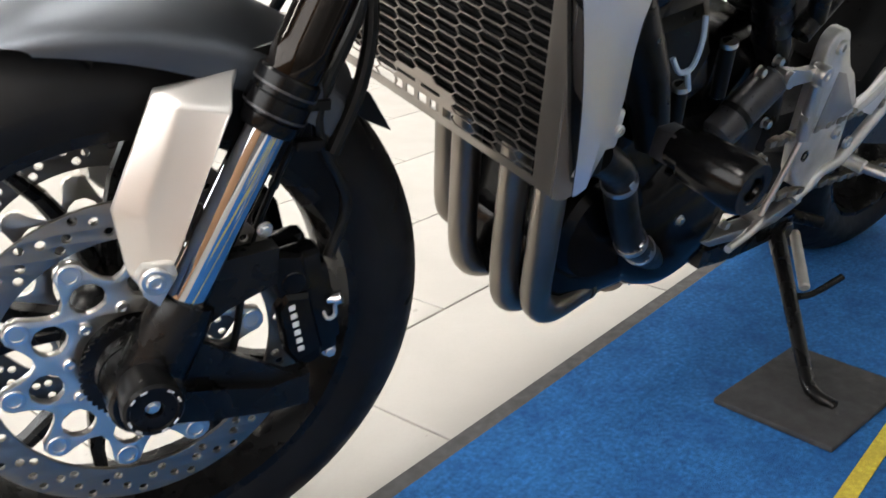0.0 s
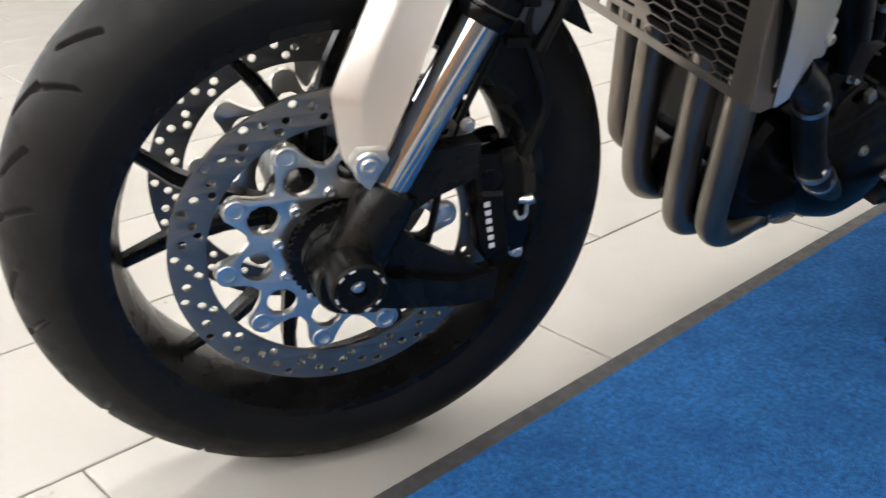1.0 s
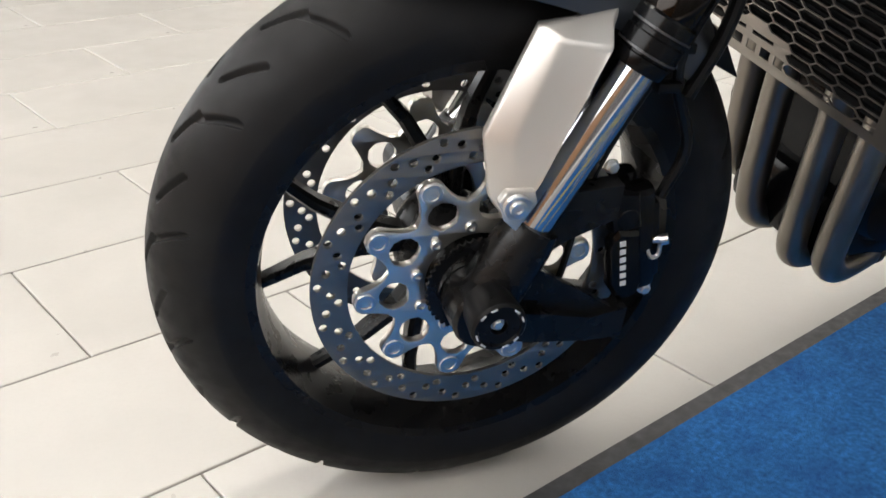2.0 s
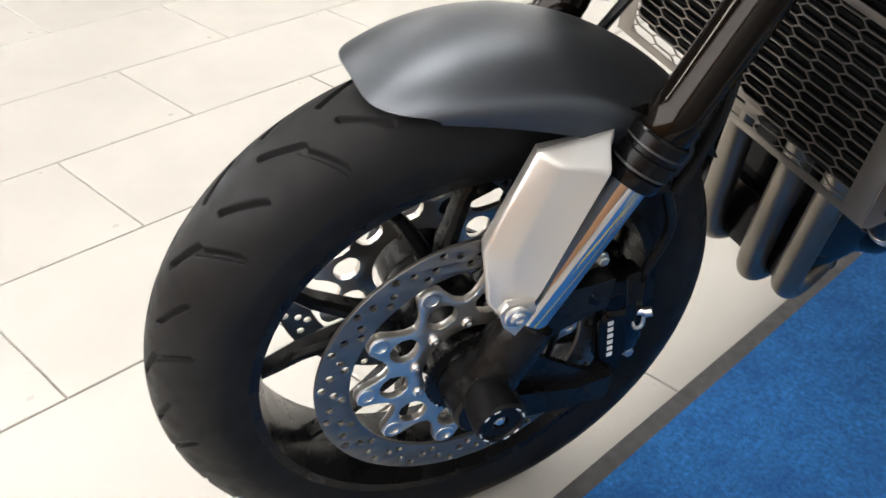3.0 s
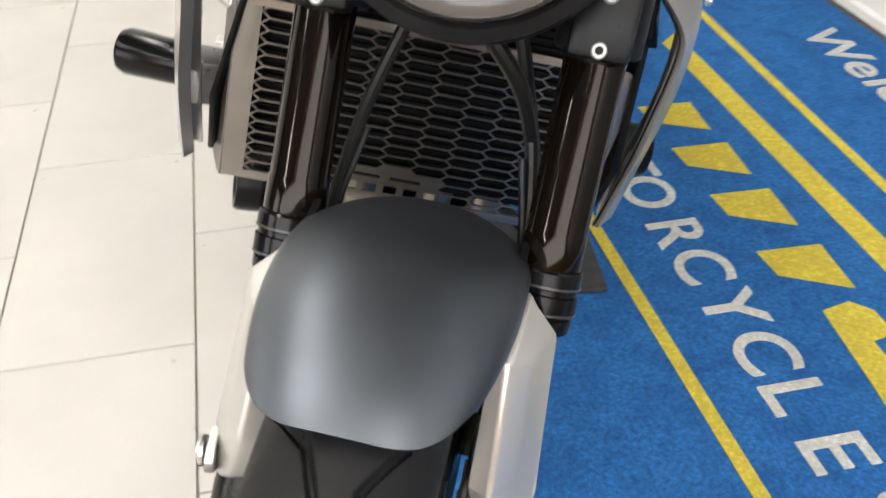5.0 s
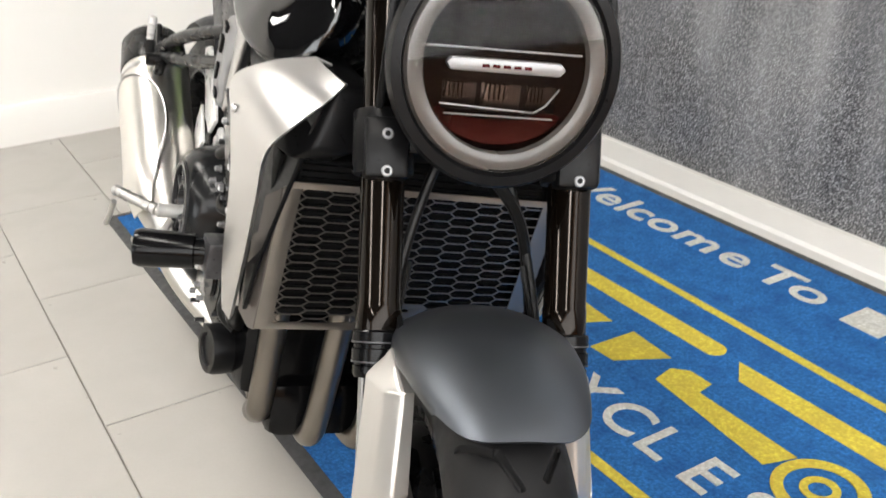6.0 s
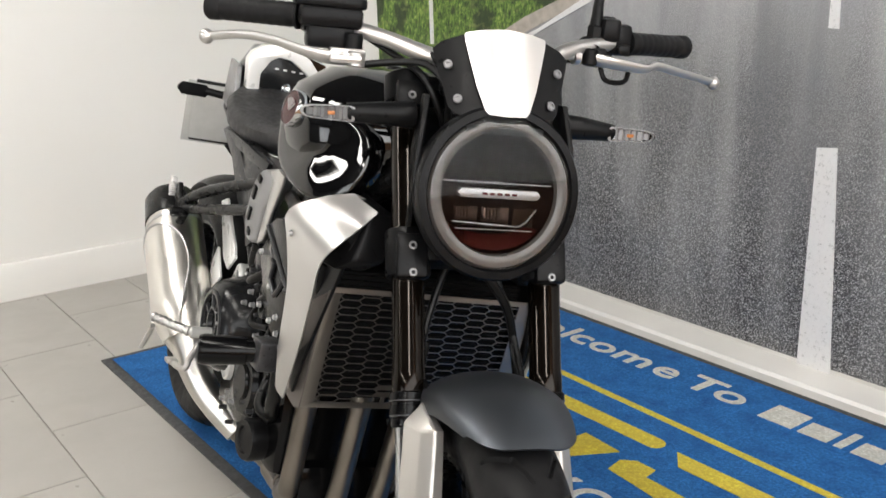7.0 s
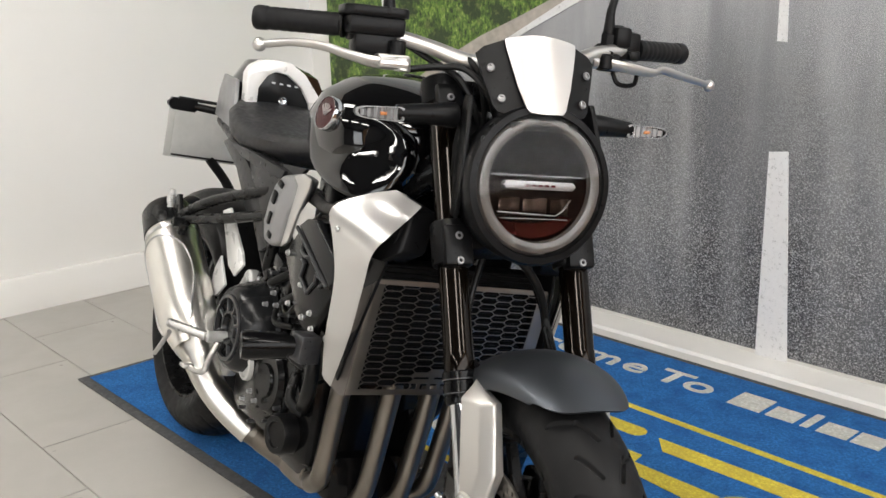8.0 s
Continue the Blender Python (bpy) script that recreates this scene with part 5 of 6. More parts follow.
tail = bpart("seat_cowl", stationed([(0.232, 0.86, 1.000, 0.114, 0.45), (0.134, 0.86, 1.020, 0.112, 0.45), (0.06, 0.86, 0.994, 0.10, 0.45), (0.0, 0.87, 0.955, 0.085, 0.45), (-0.05, 0.89, 0.925, 0.05, 0.45)]), M_GLOSS, None, "gloss black single seat cowl", 60)


_out = [(-0.112, 0.905), (-0.118, 0.975), (-0.108, 0.995), (-0.085, 1.010), (-0.05, 1.017), (-0.012, 1.015), (0.028, 0.995), (0.072, 0.948), (0.086, 0.905)]
_in = [(-0.084, 0.905), (-0.086, 0.945), (-0.066, 0.978), (-0.048, 0.988), (-0.018, 0.986), (0.022, 0.962), (0.050, 0.925), (0.054, 0.905)]
bpart("silver_arch", prism([V(0.262, y, z) for y, z in _out] + [V(0.262, y, z) for y, z in _in[::-1]], (-0.035, 0, 0), 0.003), M_LITSILVER, tail, "silver arch panel, its shine painted pale")
bpart("cowl_pad", prism([V(0.246, y, z) for y, z in _in], (0.008, 0, 0), 0.002), M_GREY, tail, "dark grey cowl pad")
for k in range(4):
    bpart("marking", box((0.2545, 0.012 - 0.02 * k, 0.962), (0.001, 0.009, 0.004)), M_MARK, tail)
bpart("lock", revolve([(0, 0), (0, 0.011), (0.004, 0.011), (0.005, 0.008), (0.004, 0.006), (0.004, 0)], V(0.261, -0.022, 0.921), (1, 0, 0.2), 24), M_CHROME, tail, "round chrome seat lock")
BAND = [(0.766, 0.788), (0.809, 0.798), (0.844, 0.792), (0.840, 0.770), (0.807, 0.718), (0.784, 0.661), (0.754, 0.647), (0.766, 0.691), (0.780, 0.737), (0.790, 0.772)]
for s in (1, -1):
    bpart("tail_panel", prism([V(0.27, s * 0.128, 0.835), V(0.06, s * 0.10, 0.86), V(0.03, s * 0.085, 0.93), V(0.10, s * 0.105, 0.965), V(0.22, s * 0.118, 0.955)], (0, s * 0.012, 0), 0.004), M_MIDGREY, tail, "grey tail side panel")
    sub = bpart("subframe", merge(tube([V(0.80, s * 0.12, 0.74), V(0.60, s * 0.135, 0.775), V(0.35, s * 0.13, 0.805), V(0.10, s * 0.10, 0.85)], 0.017, 14), tube([V(0.60, s * 0.125, 0.55), V(0.48, s * 0.13, 0.68), V(0.38, s * 0.13, 0.79)], 0.016, 14), tube([V(0.58, s * 0.13, 0.57), V(0.62, s * 0.135, 0.68), V(0.68, s * 0.13, 0.76)], 0.014, 12)), M_SATIN, None, "dark grey tubular rear frame")
    bpart("side_panel", prism([V(0.70, s * 0.125, 0.80), V(0.42, s * 0.135, 0.79), V(0.45, s * 0.14, 0.75), V(0.56, s * 0.14, 0.60), V(0.60, s * 0.14, 0.62), V(0.62, s * 0.14, 0.72)], (0, s * 0.010, 0), 0.003), M_FRAMEGREY, sub, "dark grey side panel")
    bpart("frame_spar", prism([V(x, s * 0.136, z) for x, z in ((0.250, 0.806), (0.300, 0.822), (0.345, 0.812), (0.445, 0.765), (0.625, 0.650), (0.605, 0.614), (0.450, 0.678), (0.36, 0.755))], (0, s * 0.014, 0), 0.004), M_FRAMEGREY, sub, "dark grey frame spar")
    bpart("seat_rail", prism([V(x, s * 0.146, z) for x, z in ((0.303, 0.814), (0.406, 0.809), (0.643, 0.786), (0.632, 0.766), (0.521, 0.772), (0.40, 0.785))], (0, s * 0.010, 0), 0.003), M_FRAMEGREY, sub, "dark grey seat rail")
    bpart("peg_arm", merge(tube([V(0.56, s * 0.14, 0.735), V(0.40, s * 0.175, 0.69), V(0.30, s * 0.195, 0.655), V(0.195, s * 0.205, 0.612)], 0.012, 12), tube([V(0.60, s * 0.14, 0.688), V(0.40, s * 0.175, 0.642), V(0.30, s * 0.19, 0.622), V(0.20, s * 0.205, 0.602)], 0.012, 12)), M_SATIN, sub, "black passenger peg arm")
    bpart("peg_bracket", prism([V(x, s * 0.205, z) for x, z in ((0.175, 0.660), (0.192, 0.662), (0.215, 0.625), (0.225, 0.590), (0.17, 0.585), (0.15, 0.60))], (0, s * 0.010, 0), 0.002), M_SATIN, sub, "black peg bracket")
    peg = bpart("passenger_peg", box(V(0.145, s * 0.218, 0.625), (0.022, 0.016, 0.085), 0.004), M_CAST, sub, "folded silver passenger peg")
    for k in range(7):
        bpart("peg_rib", box(V(0.158, s * 0.220, 0.597 + 0.0095 * k), (0.006, 0.017, 0.0045), 0.001), M_CAST, peg)
    bpart("peg_hinge", rod((0.165, s * 0.205, 0.588), (0.165, s * 0.232, 0.588), 0.014, chamfer=0.002), M_SATIN, peg)
    fpl = bpart("frame_plate", prism([V(x - 0.028, s * yy, z - 0.008) for x, yy, z in ((0.836, 0.150, 0.797), (0.800, 0.155, 0.803), (0.730, 0.160, 0.789), (0.708, 0.162, 0.770), (0.693, 0.165, 0.740), (0.680, 0.165, 0.691), (0.687, 0.16, 0.652), (0.720, 0.16, 0.646), (0.755, 0.162, 0.652), (0.775, 0.163, 0.663), (0.798, 0.163, 0.721), (0.832, 0.155, 0.775))], (0, s * 0.026, 0), 0.008, 3), M_MIDGREY, None, "cast grey frame plate with a bright band")
    bpart("plate_band", prism([V(x, s * 0.183, z) for x, z in BAND], (0, s * 0.007, 0), 0.003), M_SILVER, fpl, "bright cast band")
    # Raised dark blocks stand in for the casting's black mottling.
    for x, z, w, h in ((0.690, 0.735, 0.016, 0.026), (0.682, 0.692, 0.012, 0.026), (0.712, 0.764, 0.020, 0.012), (0.694, 0.660, 0.018, 0.012)):
        bpart("plate_mottle", box(V(x, s * 0.189, z), (w, 0.006, h), 0.002, Matrix.Rotation(radians(20), 4, "Y")), M_SATIN, fpl)
    bpart("frame_rail", tube([V(1.08, s * 0.07, 0.86), V(0.98, s * 0.13, 0.775), V(0.86, s * 0.135, 0.73), V(0.72, s * 0.115, 0.65), V(0.60, s * 0.09, 0.54), V(0.53, s * 0.075, 0.40)], [0.03, 0.026, 0.024, 0.026, 0.028, 0.03], 14), M_SATIN, None, "satin black backbone frame rail")

bpart("air_box", loft([[V(x, a * w, z) for a, z in ((-1, z0), (1, z0), (1, z1), (-1, z1))] for x, w, z0, z1 in ((0.70, 0.10, 0.66, 0.79), (0.80, 0.135, 0.66, 0.80), (0.93, 0.145, 0.69, 0.80), (1.0, 0.12, 0.72, 0.79))]), M_ENGINE, None, "black air box under the tank")
bpart("breather_pipe", tube([V(0.83, -0.165, 0.755), V(0.90, -0.175, 0.748), V(0.97, -0.175, 0.757), V(1.03, -0.16, 0.78)], 0.012, 12, 5), M_HOSE, None, "black breather pipe")

# number plate carrier behind the wheel, with rear indicators
plate = bpart("plate_holder", merge(tube([V(0.02, 0.10, 0.30), V(-0.15, 0.15, 0.42), V(-0.28, 0.10, 0.62), V(-0.30, 0.02, 0.72)], 0.014, 10), box((-0.30, 0, 0.80), (0.012, 0.19, 0.17), 0.003)), M_PLASTIC, None, "black rear plate holder")
bpart("number_plate", box((-0.309, 0, 0.795), (0.004, 0.23, 0.17), 0.001), M_PLATE, plate, "pale rear number plate seen from behind")
bpart("plate_back", box((-0.291, 0.0, 0.798), (0.004, 0.20, 0.155), 0.001), M_PLATE, plate, "pale grey plate backing")
for s in (1, -1):
    bpart("rear_indicator", merge(tube([V(-0.02, s * 0.07, 0.865), V(-0.05, s * 0.13, 0.868)], 0.010, 12, 1), loft([octagon(-0.075, s * 0.16, 0.868, 0.035, 0.012), octagon(-0.04, s * 0.16, 0.868, 0.04, 0.016)])), M_PLASTIC, tail, "black rear indicator")

# engine
eng = bpart("engine_block", box(V(0.72, -0.025, 0.35), (0.40, 0.25, 0.20), 0.03), M_ENGINE, None, "black four-cylinder engine")
bpart("gearbox", box(V(0.60, -0.02, 0.42), (0.20, 0.21, 0.22), 0.03), M_ENGINE, eng)
bpart("sump", box(V(0.80, 0, 0.24), (0.28, 0.20, 0.10), 0.025), M_ENGINE, eng)
bpart("cylinder_block", box(V(0.89, -0.015, 0.555), (0.18, 0.28, 0.20), 0.012, Matrix.Rotation(radians(25), 4, "Y")), M_ENGINE, eng)
bpart("cylinder_head", box(V(0.945, -0.01, 0.665), (0.19, 0.31, 0.09), 0.015, Matrix.Rotation(radians(25), 4, "Y")), M_ENGINE, eng)
for k in range(5):
    p = V(0.885, 0, 0.50) + (Matrix.Rotation(radians(25), 3, "Y") @ V(0, 0, 1)) * (0.022 * k)
    bpart("engine_rib", box(p, (0.20, 0.22, 0.006), 0.002, Matrix.Rotation(radians(25), 4, "Y")), M_ENGINE, eng)
# right: head cover plate with ribs
hcov = bpart("head_cover", prism([V(x, -0.170, z) for x, z in ((0.78, 0.641), (0.836, 0.704), (0.92, 0.725), (1.005, 0.640), (1.0, 0.605), (0.939, 0.515), (0.865, 0.540))], (0, -0.020, 0), 0.006), M_ENGINE, eng, "black ribbed engine side cover")
bpart("cover_plate", prism([V(x, -0.188, z) for x, z in ((0.853, 0.706), (0.884, 0.724), (0.919, 0.728), (1.014, 0.677), (1.023, 0.633), (1.006, 0.620))], (0, -0.016, 0), 0.004, 3), M_GREY, hcov, "dark grey cover plate")
bpart("cover_trim", tube([V(0.850, -0.204, 0.702), V(0.90, -0.205, 0.678), V(0.955, -0.205, 0.649), V(1.003, -0.204, 0.624)], 0.004, 8, 2), M_WORN, hcov)
bpart("cover_rib", tube([V(0.869, -0.192, 0.684), V(0.862, -0.193, 0.662), V(0.885, -0.193, 0.654), V(0.905, -0.192, 0.662)], 0.004, 8, 3), M_WORN, hcov)
bpart("cover_rib", tube([V(0.866, -0.192, 0.646), V(0.882, -0.193, 0.642), V(0.874, -0.193, 0.613), V(0.908, -0.193, 0.592), V(0.935, -0.193, 0.617), V(0.937, -0.192, 0.636)], 0.004, 8, 1), M_WORN, hcov)
bpart("cover_rib", tube([V(0.938, -0.192, 0.644), V(0.943, -0.193, 0.631), V(0.970, -0.193, 0.626), V(0.952, -0.192, 0.613)], 0.0035, 8, 2), M_WORN, hcov)
CLX, CLZ = 0.578, 0.437
clutch = bpart("clutch_cover", revolve([(0.10, 0), (0.10, 0.112), (0.128, 0.112), (0.135, 0.104), (0.170, 0.096), (0.190, 0.088), (0.199, 0.076), (0.199, 0.066), (0.193, 0.062), (0.193, 0.040), (0.199, 0.036), (0.199, 0.030), (0.190, 0.026), (0.190, 0)], V(CLX, 0, CLZ), (0, -1, 0), 56), M_GREY, eng, "dark grey round clutch cover")
for k in range(8):
    a = radians(45 * k + 20)
    bpart("cover_spoke", box(V(CLX + 0.051 * math.cos(a), -0.195, CLZ + 0.051 * math.sin(a)), (0.032, 0.009, 0.006), 0.0015, Matrix.Rotation(-a, 4, "Y")), M_WORN, clutch)
for k in range(10):
    a = radians(36 * k)
    bpart("cover_bolt", hexcap(V(CLX + 0.107 * math.cos(a), -0.126, CLZ + 0.107 * math.sin(a)), (0, -1, 0), 0.006, 0.007), M_STEEL, clutch)
bpart("pulse_cover", revolve([(0.10, 0), (0.10, 0.07), (0.155, 0.068), (0.165, 0.06), (0.165, 0.035), (0.170, 0.033), (0.170, 0)], V(0.735, 0, 0.372), (0, -1, 0), 40), M_ENGINE, eng, "black engine cover")
bpart("cover_cap", revolve([(0.165, 0), (0.165, 0.030), (0.174, 0.029), (0.176, 0.024), (0.171, 0.020), (0.171, 0)], V(0.640, 0, 0.372), (0, -1, 0), 32), M_CAST, eng, "bright round cap")
for s, x, z in ((-1, 0.972, 0.511), (1, 0.925, 0.491)):
    ax = V(-0.30, s, -0.10).normalized() if s < 0 else V(0, 1, 0)
    y0 = -0.222 if s < 0 else 0.200
    fat = 1.25 if s > 0 else 1.0
    sl = bpart("engine_slider", revolve([(h, r * fat) for h, r in ((0, 0), (0, 0.018), (0.022, 0.018), (0.023, 0.0235), (0.092, 0.026), (0.100, 0.023), (0.100, 0.014), (0.098, 0.013), (0.098, 0.011), (0.094, 0.010), (0.094, 0))], V(x, y0, z), ax, 32), M_ENGINE, None, "black crash slider on a bracket")
    bpart("slider_bracket", box(V(x + (0.012 if s < 0 else 0), y0 + s * -0.007, z), (0.045, 0.04, 0.05) if s < 0 else (0.034, 0.03, 0.036), 0.004), M_WORN, sl)
oil = bpart("oil_filter", revolve([(0, 0), (0, 0.036), (0.006, 0.039), (0.085, 0.039), (0.092, 0.036), (0.092, 0.026), (0.088, 0.024), (0.088, 0)], V(0.845, -0.095, 0.305), (0.15, -1, 0), 36), M_PLASTIC, None, "black cylindrical oil filter")
for p in ((0.86, 0.56), (0.845, 0.60), (0.86, 0.50), (0.80, 0.485), (0.84, 0.645), (0.73, 0.55), (0.70, 0.52), (0.75, 0.53), (0.69, 0.335), (0.72, 0.325), (0.66, 0.31)):
    bpart("engine_bolt", hexcap(V(p[0], -0.172, p[1]), (0, -1, 0), 0.0045, 0.009), M_MIDGREY, eng)
bpart("cable_bundle", merge(tube([V(0.86, -0.16, 0.60), V(0.83, -0.17, 0.55), V(0.78, -0.165, 0.52), V(0.72, -0.15, 0.545)], 0.006, 8), tube([V(0.84, -0.16, 0.66), V(0.80, -0.17, 0.60), V(0.77, -0.16, 0.55)], 0.008, 8), tube([V(1.02, -0.15, 0.73), V(0.94, -0.165, 0.72), V(0.86, -0.16, 0.715), V(0.78, -0.15, 0.70)], 0.009, 8)), M_HOSE, eng)
for k in range(14):
    a = radians(25.7 * k + 8)
    bpart("cover_lug", rod(V(CLX + 0.113 * math.cos(a), -0.100, CLZ + 0.113 * math.sin(a)), V(CLX + 0.113 * math.cos(a), -0.130, CLZ + 0.113 * math.sin(a)), 0.010, seg=12, chamfer=0.002), M_ENGINE, clutch)
bpart("cover_ring", revolve([(0.196, 0.070), (0.203, 0.070), (0.203, 0.063), (0.196, 0.063)], V(CLX, 0, CLZ), (0, -1, 0), 48, True), M_WORN, clutch, "worn cover ring")
for k in range(7):
    z = 0.30 + 0.028 * k
    bpart("case_rib", box(V(0.80 + 0.012 * k, -0.152, z), (0.006, 0.02, 0.024), 0.002), M_GREY, eng)
for x0, z0, x1, z1, r in ((0.72, 0.53, 0.86, 0.60, 0.007), (0.70, 0.515, 0.80, 0.50, 0.006), (0.80, 0.50, 0.87, 0.44, 0.006), (0.66, 0.56, 0.76, 0.60, 0.009), (0.84, 0.42, 0.90, 0.36, 0.010)):
    bpart("engine_pipe", tube([V(x0, -0.150, z0), V((x0 + x1) / 2, -0.172, (z0 + z1) / 2 - 0.012), V(x1, -0.155, z1)], r, 12, 5), M_HOSE, eng)
for x, z in ((0.70, 0.585), (0.735, 0.60), (0.765, 0.515), (0.79, 0.55), (0.81, 0.525), (0.83, 0.47), (0.80, 0.44), (0.86, 0.40), (0.77, 0.30), (0.70, 0.275), (0.645, 0.285), (0.81, 0.34)):
    bpart("engine_bolt", hexcap(V(x, -0.160, z), (0, -1, 0), 0.0042, 0.014), M_WORN, eng)
for x, z, w, h in ((0.745, 0.565, 0.05, 0.04), (0.80, 0.585, 0.04, 0.05), (0.69, 0.60, 0.05, 0.035), (0.845, 0.455, 0.04, 0.05), (0.90, 0.45, 0.05, 0.045)):
    bpart("engine_lug", box(V(x, -0.145, z), (w, 0.03, h), 0.006, Matrix.Rotation(radians(22), 4, "Y")), M_GREY, eng)
bpart("water_pipe", tube([V(0.885, -0.158, 0.545), V(0.93, -0.175, 0.52), V(0.955, -0.178, 0.46), V(0.93, -0.17, 0.40), V(0.88, -0.15, 0.36)], 0.013, 14, 6), M_HOSE, eng, "black water pipe")
for x, z in ((0.80, 0.645), (0.835, 0.555), (0.875, 0.60), (0.90, 0.545), (0.945, 0.535), (0.93, 0.56)):
    bpart("cover_bolt", hexcap(V(x, -0.189, z), (0, -1, 0), 0.0048, 0.006), M_STEEL, hcov)

# left: alternator cover, starter, hoses, gear linkage
alt = bpart("alternator_cover", revolve([(0.06, 0), (0.06, 0.124), (0.088, 0.122), (0.110, 0.108), (0.122, 0.088), (0.126, 0.05), (0.127, 0)], V(0.702, 0, 0.293), (0, 1, 0), 56), M_ENGINE, eng, "black round alternator cover")
bpart("sprocket_cover", revolve([(0.08, 0), (0.08, 0.046), (0.118, 0.042), (0.126, 0.036), (0.126, 0)], V(0.585, 0, 0.315), (0, 1, 0), 40), M_ENGINE, eng, "black sprocket cover")

st = bpart("starter", rod((0.700, 0.115, 0.415), (0.612, 0.120, 0.492), 0.024, seg=28, chamfer=0.006), M_WORN, eng, "dark grey starter motor")
bpart("starter_band", rod((0.672, 0.1166, 0.4395), (0.664, 0.117, 0.4465), 0.0255, seg=28, chamfer=0.002), M_PLASTIC, st)
bpart("clip", box(V(0.765, 0.122, 0.392), (0.024, 0.010, 0.018), 0.003, Matrix.Rotation(radians(38), 4, "Y")), M_MIDGREY, eng)
for k in range(9):
    a = radians(40 * k + 12)
    bpart("cover_bolt", hexcap(V(0.702 + 0.116 * math.cos(a), 0.086, 0.293 + 0.116 * math.sin(a)), (0, 1, 0), 0.0055, 0.006), M_STEEL, alt)
bpart("cover_bolt", hexcap(V(0.735, 0.126, 0.306), (0, 1, 0), 0.006, 0.005), M_STEEL, alt)
bpart("round_cover", revolve([(0.06, 0), (0.06, 0.080), (0.098, 0.078), (0.108, 0.068), (0.108, 0)], V(0.868, 0, 0.315), (0, 1, 0), 44), M_ENGINE, eng, "black round front cover")
hose = bpart("coolant_hose", tube([V(1.00, 0.155, 0.475), V(0.945, 0.15, 0.44), V(0.915, 0.14, 0.405), V(0.885, 0.135, 0.36), V(0.85, 0.13, 0.315), V(0.815, 0.125, 0.285), V(0.74, 0.105, 0.235)], 0.020, 16), M_HOSE, None, "thick black coolant hose")
for p, d in (((0.928, 0.145, 0.421), (0.7, 0.2, 0.8)), ((0.838, 0.128, 0.303), (0.7, 0.1, 0.75)), ((0.800, 0.120, 0.275), (0.75, 0.2, 0.6))):
    clamp = bpart("hose_clamp", revolve([(-0.005, 0.0205), (-0.005, 0.0218), (0.005, 0.0218), (0.005, 0.0205)], V(*p), d, 28, True), M_STEEL, hose, "bright hose clamp")
    bpart("clamp_screw", box(V(*p) + V(0.004, 0.021, 0.006), (0.016, 0.007, 0.008), 0.002, Matrix.Rotation(radians(-40), 4, "Y")), M_STEEL, clamp)
bpart("frame_tube", tube([V(1.06, 0.10, 0.80), V(1.01, 0.135, 0.66), V(0.945, 0.145, 0.56), V(0.880, 0.14, 0.46)], [0.03, 0.03, 0.027, 0.02], 18), M_PLASTIC, None, "black frame down tube")
M_BLUEWIRE = Mat("pale_blue_plastic", (0.30, 0.42, 0.58), 0.4).m
for pts in ([(0.905, 0.150, 0.568), (0.893, 0.156, 0.553), (0.872, 0.156, 0.556), (0.868, 0.156, 0.585), (0.868, 0.150, 0.612)], [(0.880, 0.156, 0.555), (0.873, 0.157, 0.540), (0.866, 0.157, 0.528)]):
    bpart("blue_wire", tube([V(*p) for p in pts], 0.0032, 8), M_BLUEWIRE, eng, "pale blue cable")
for p, q in (((0.870, 0.148, 0.532), (0.845, 0.142, 0.455)), ((0.800, 0.148, 0.575), (0.775, 0.142, 0.50))):
    cap = bpart("plug_cap", rod(p, q, 0.0095, seg=16, chamfer=0.002), M_PLASTIC, eng)
    bpart("cap_ring", rod(V(*p), V(*p) + V(-0.002, 0, -0.006), 0.0105, seg=16), M_STEEL, cap)
bpart("coil_block", loft([[V(x, yy, z) for x, z in ((0.93, 0.60), (0.95, 0.55), (0.90, 0.485), (0.83, 0.50), (0.80, 0.56), (0.84, 0.615))] for yy in (0.08, 0.125)] + [[V(0.875 + (x - 0.875) * 0.82, 0.137, 0.55 + (z - 0.55) * 0.82) for x, z in ((0.93, 0.60), (0.95, 0.55), (0.90, 0.485), (0.83, 0.50), (0.80, 0.56), (0.84, 0.615))]]), M_PLASTIC, eng)
for x, z in ((0.62, 0.515), (0.655, 0.505), (0.59, 0.42), (0.565, 0.36), (0.60, 0.26), (0.82, 0.42)):
    bpart("engine_bolt", hexcap(V(x, 0.118, z), (0, 1, 0), 0.0065, 0.010), M_STEEL, eng)
bpart("under_rail", prism([V(x, 0.10, z) for x, z in ((0.655, 0.246), (0.60, 0.244), (0.50, 0.237), (0.395, 0.262), (0.390, 0.248), (0.45, 0.226), (0.53, 0.220), (0.63, 0.232))], (0, 0.028, 0), 0.003), M_SILVER, None, "cast silver lower rail")

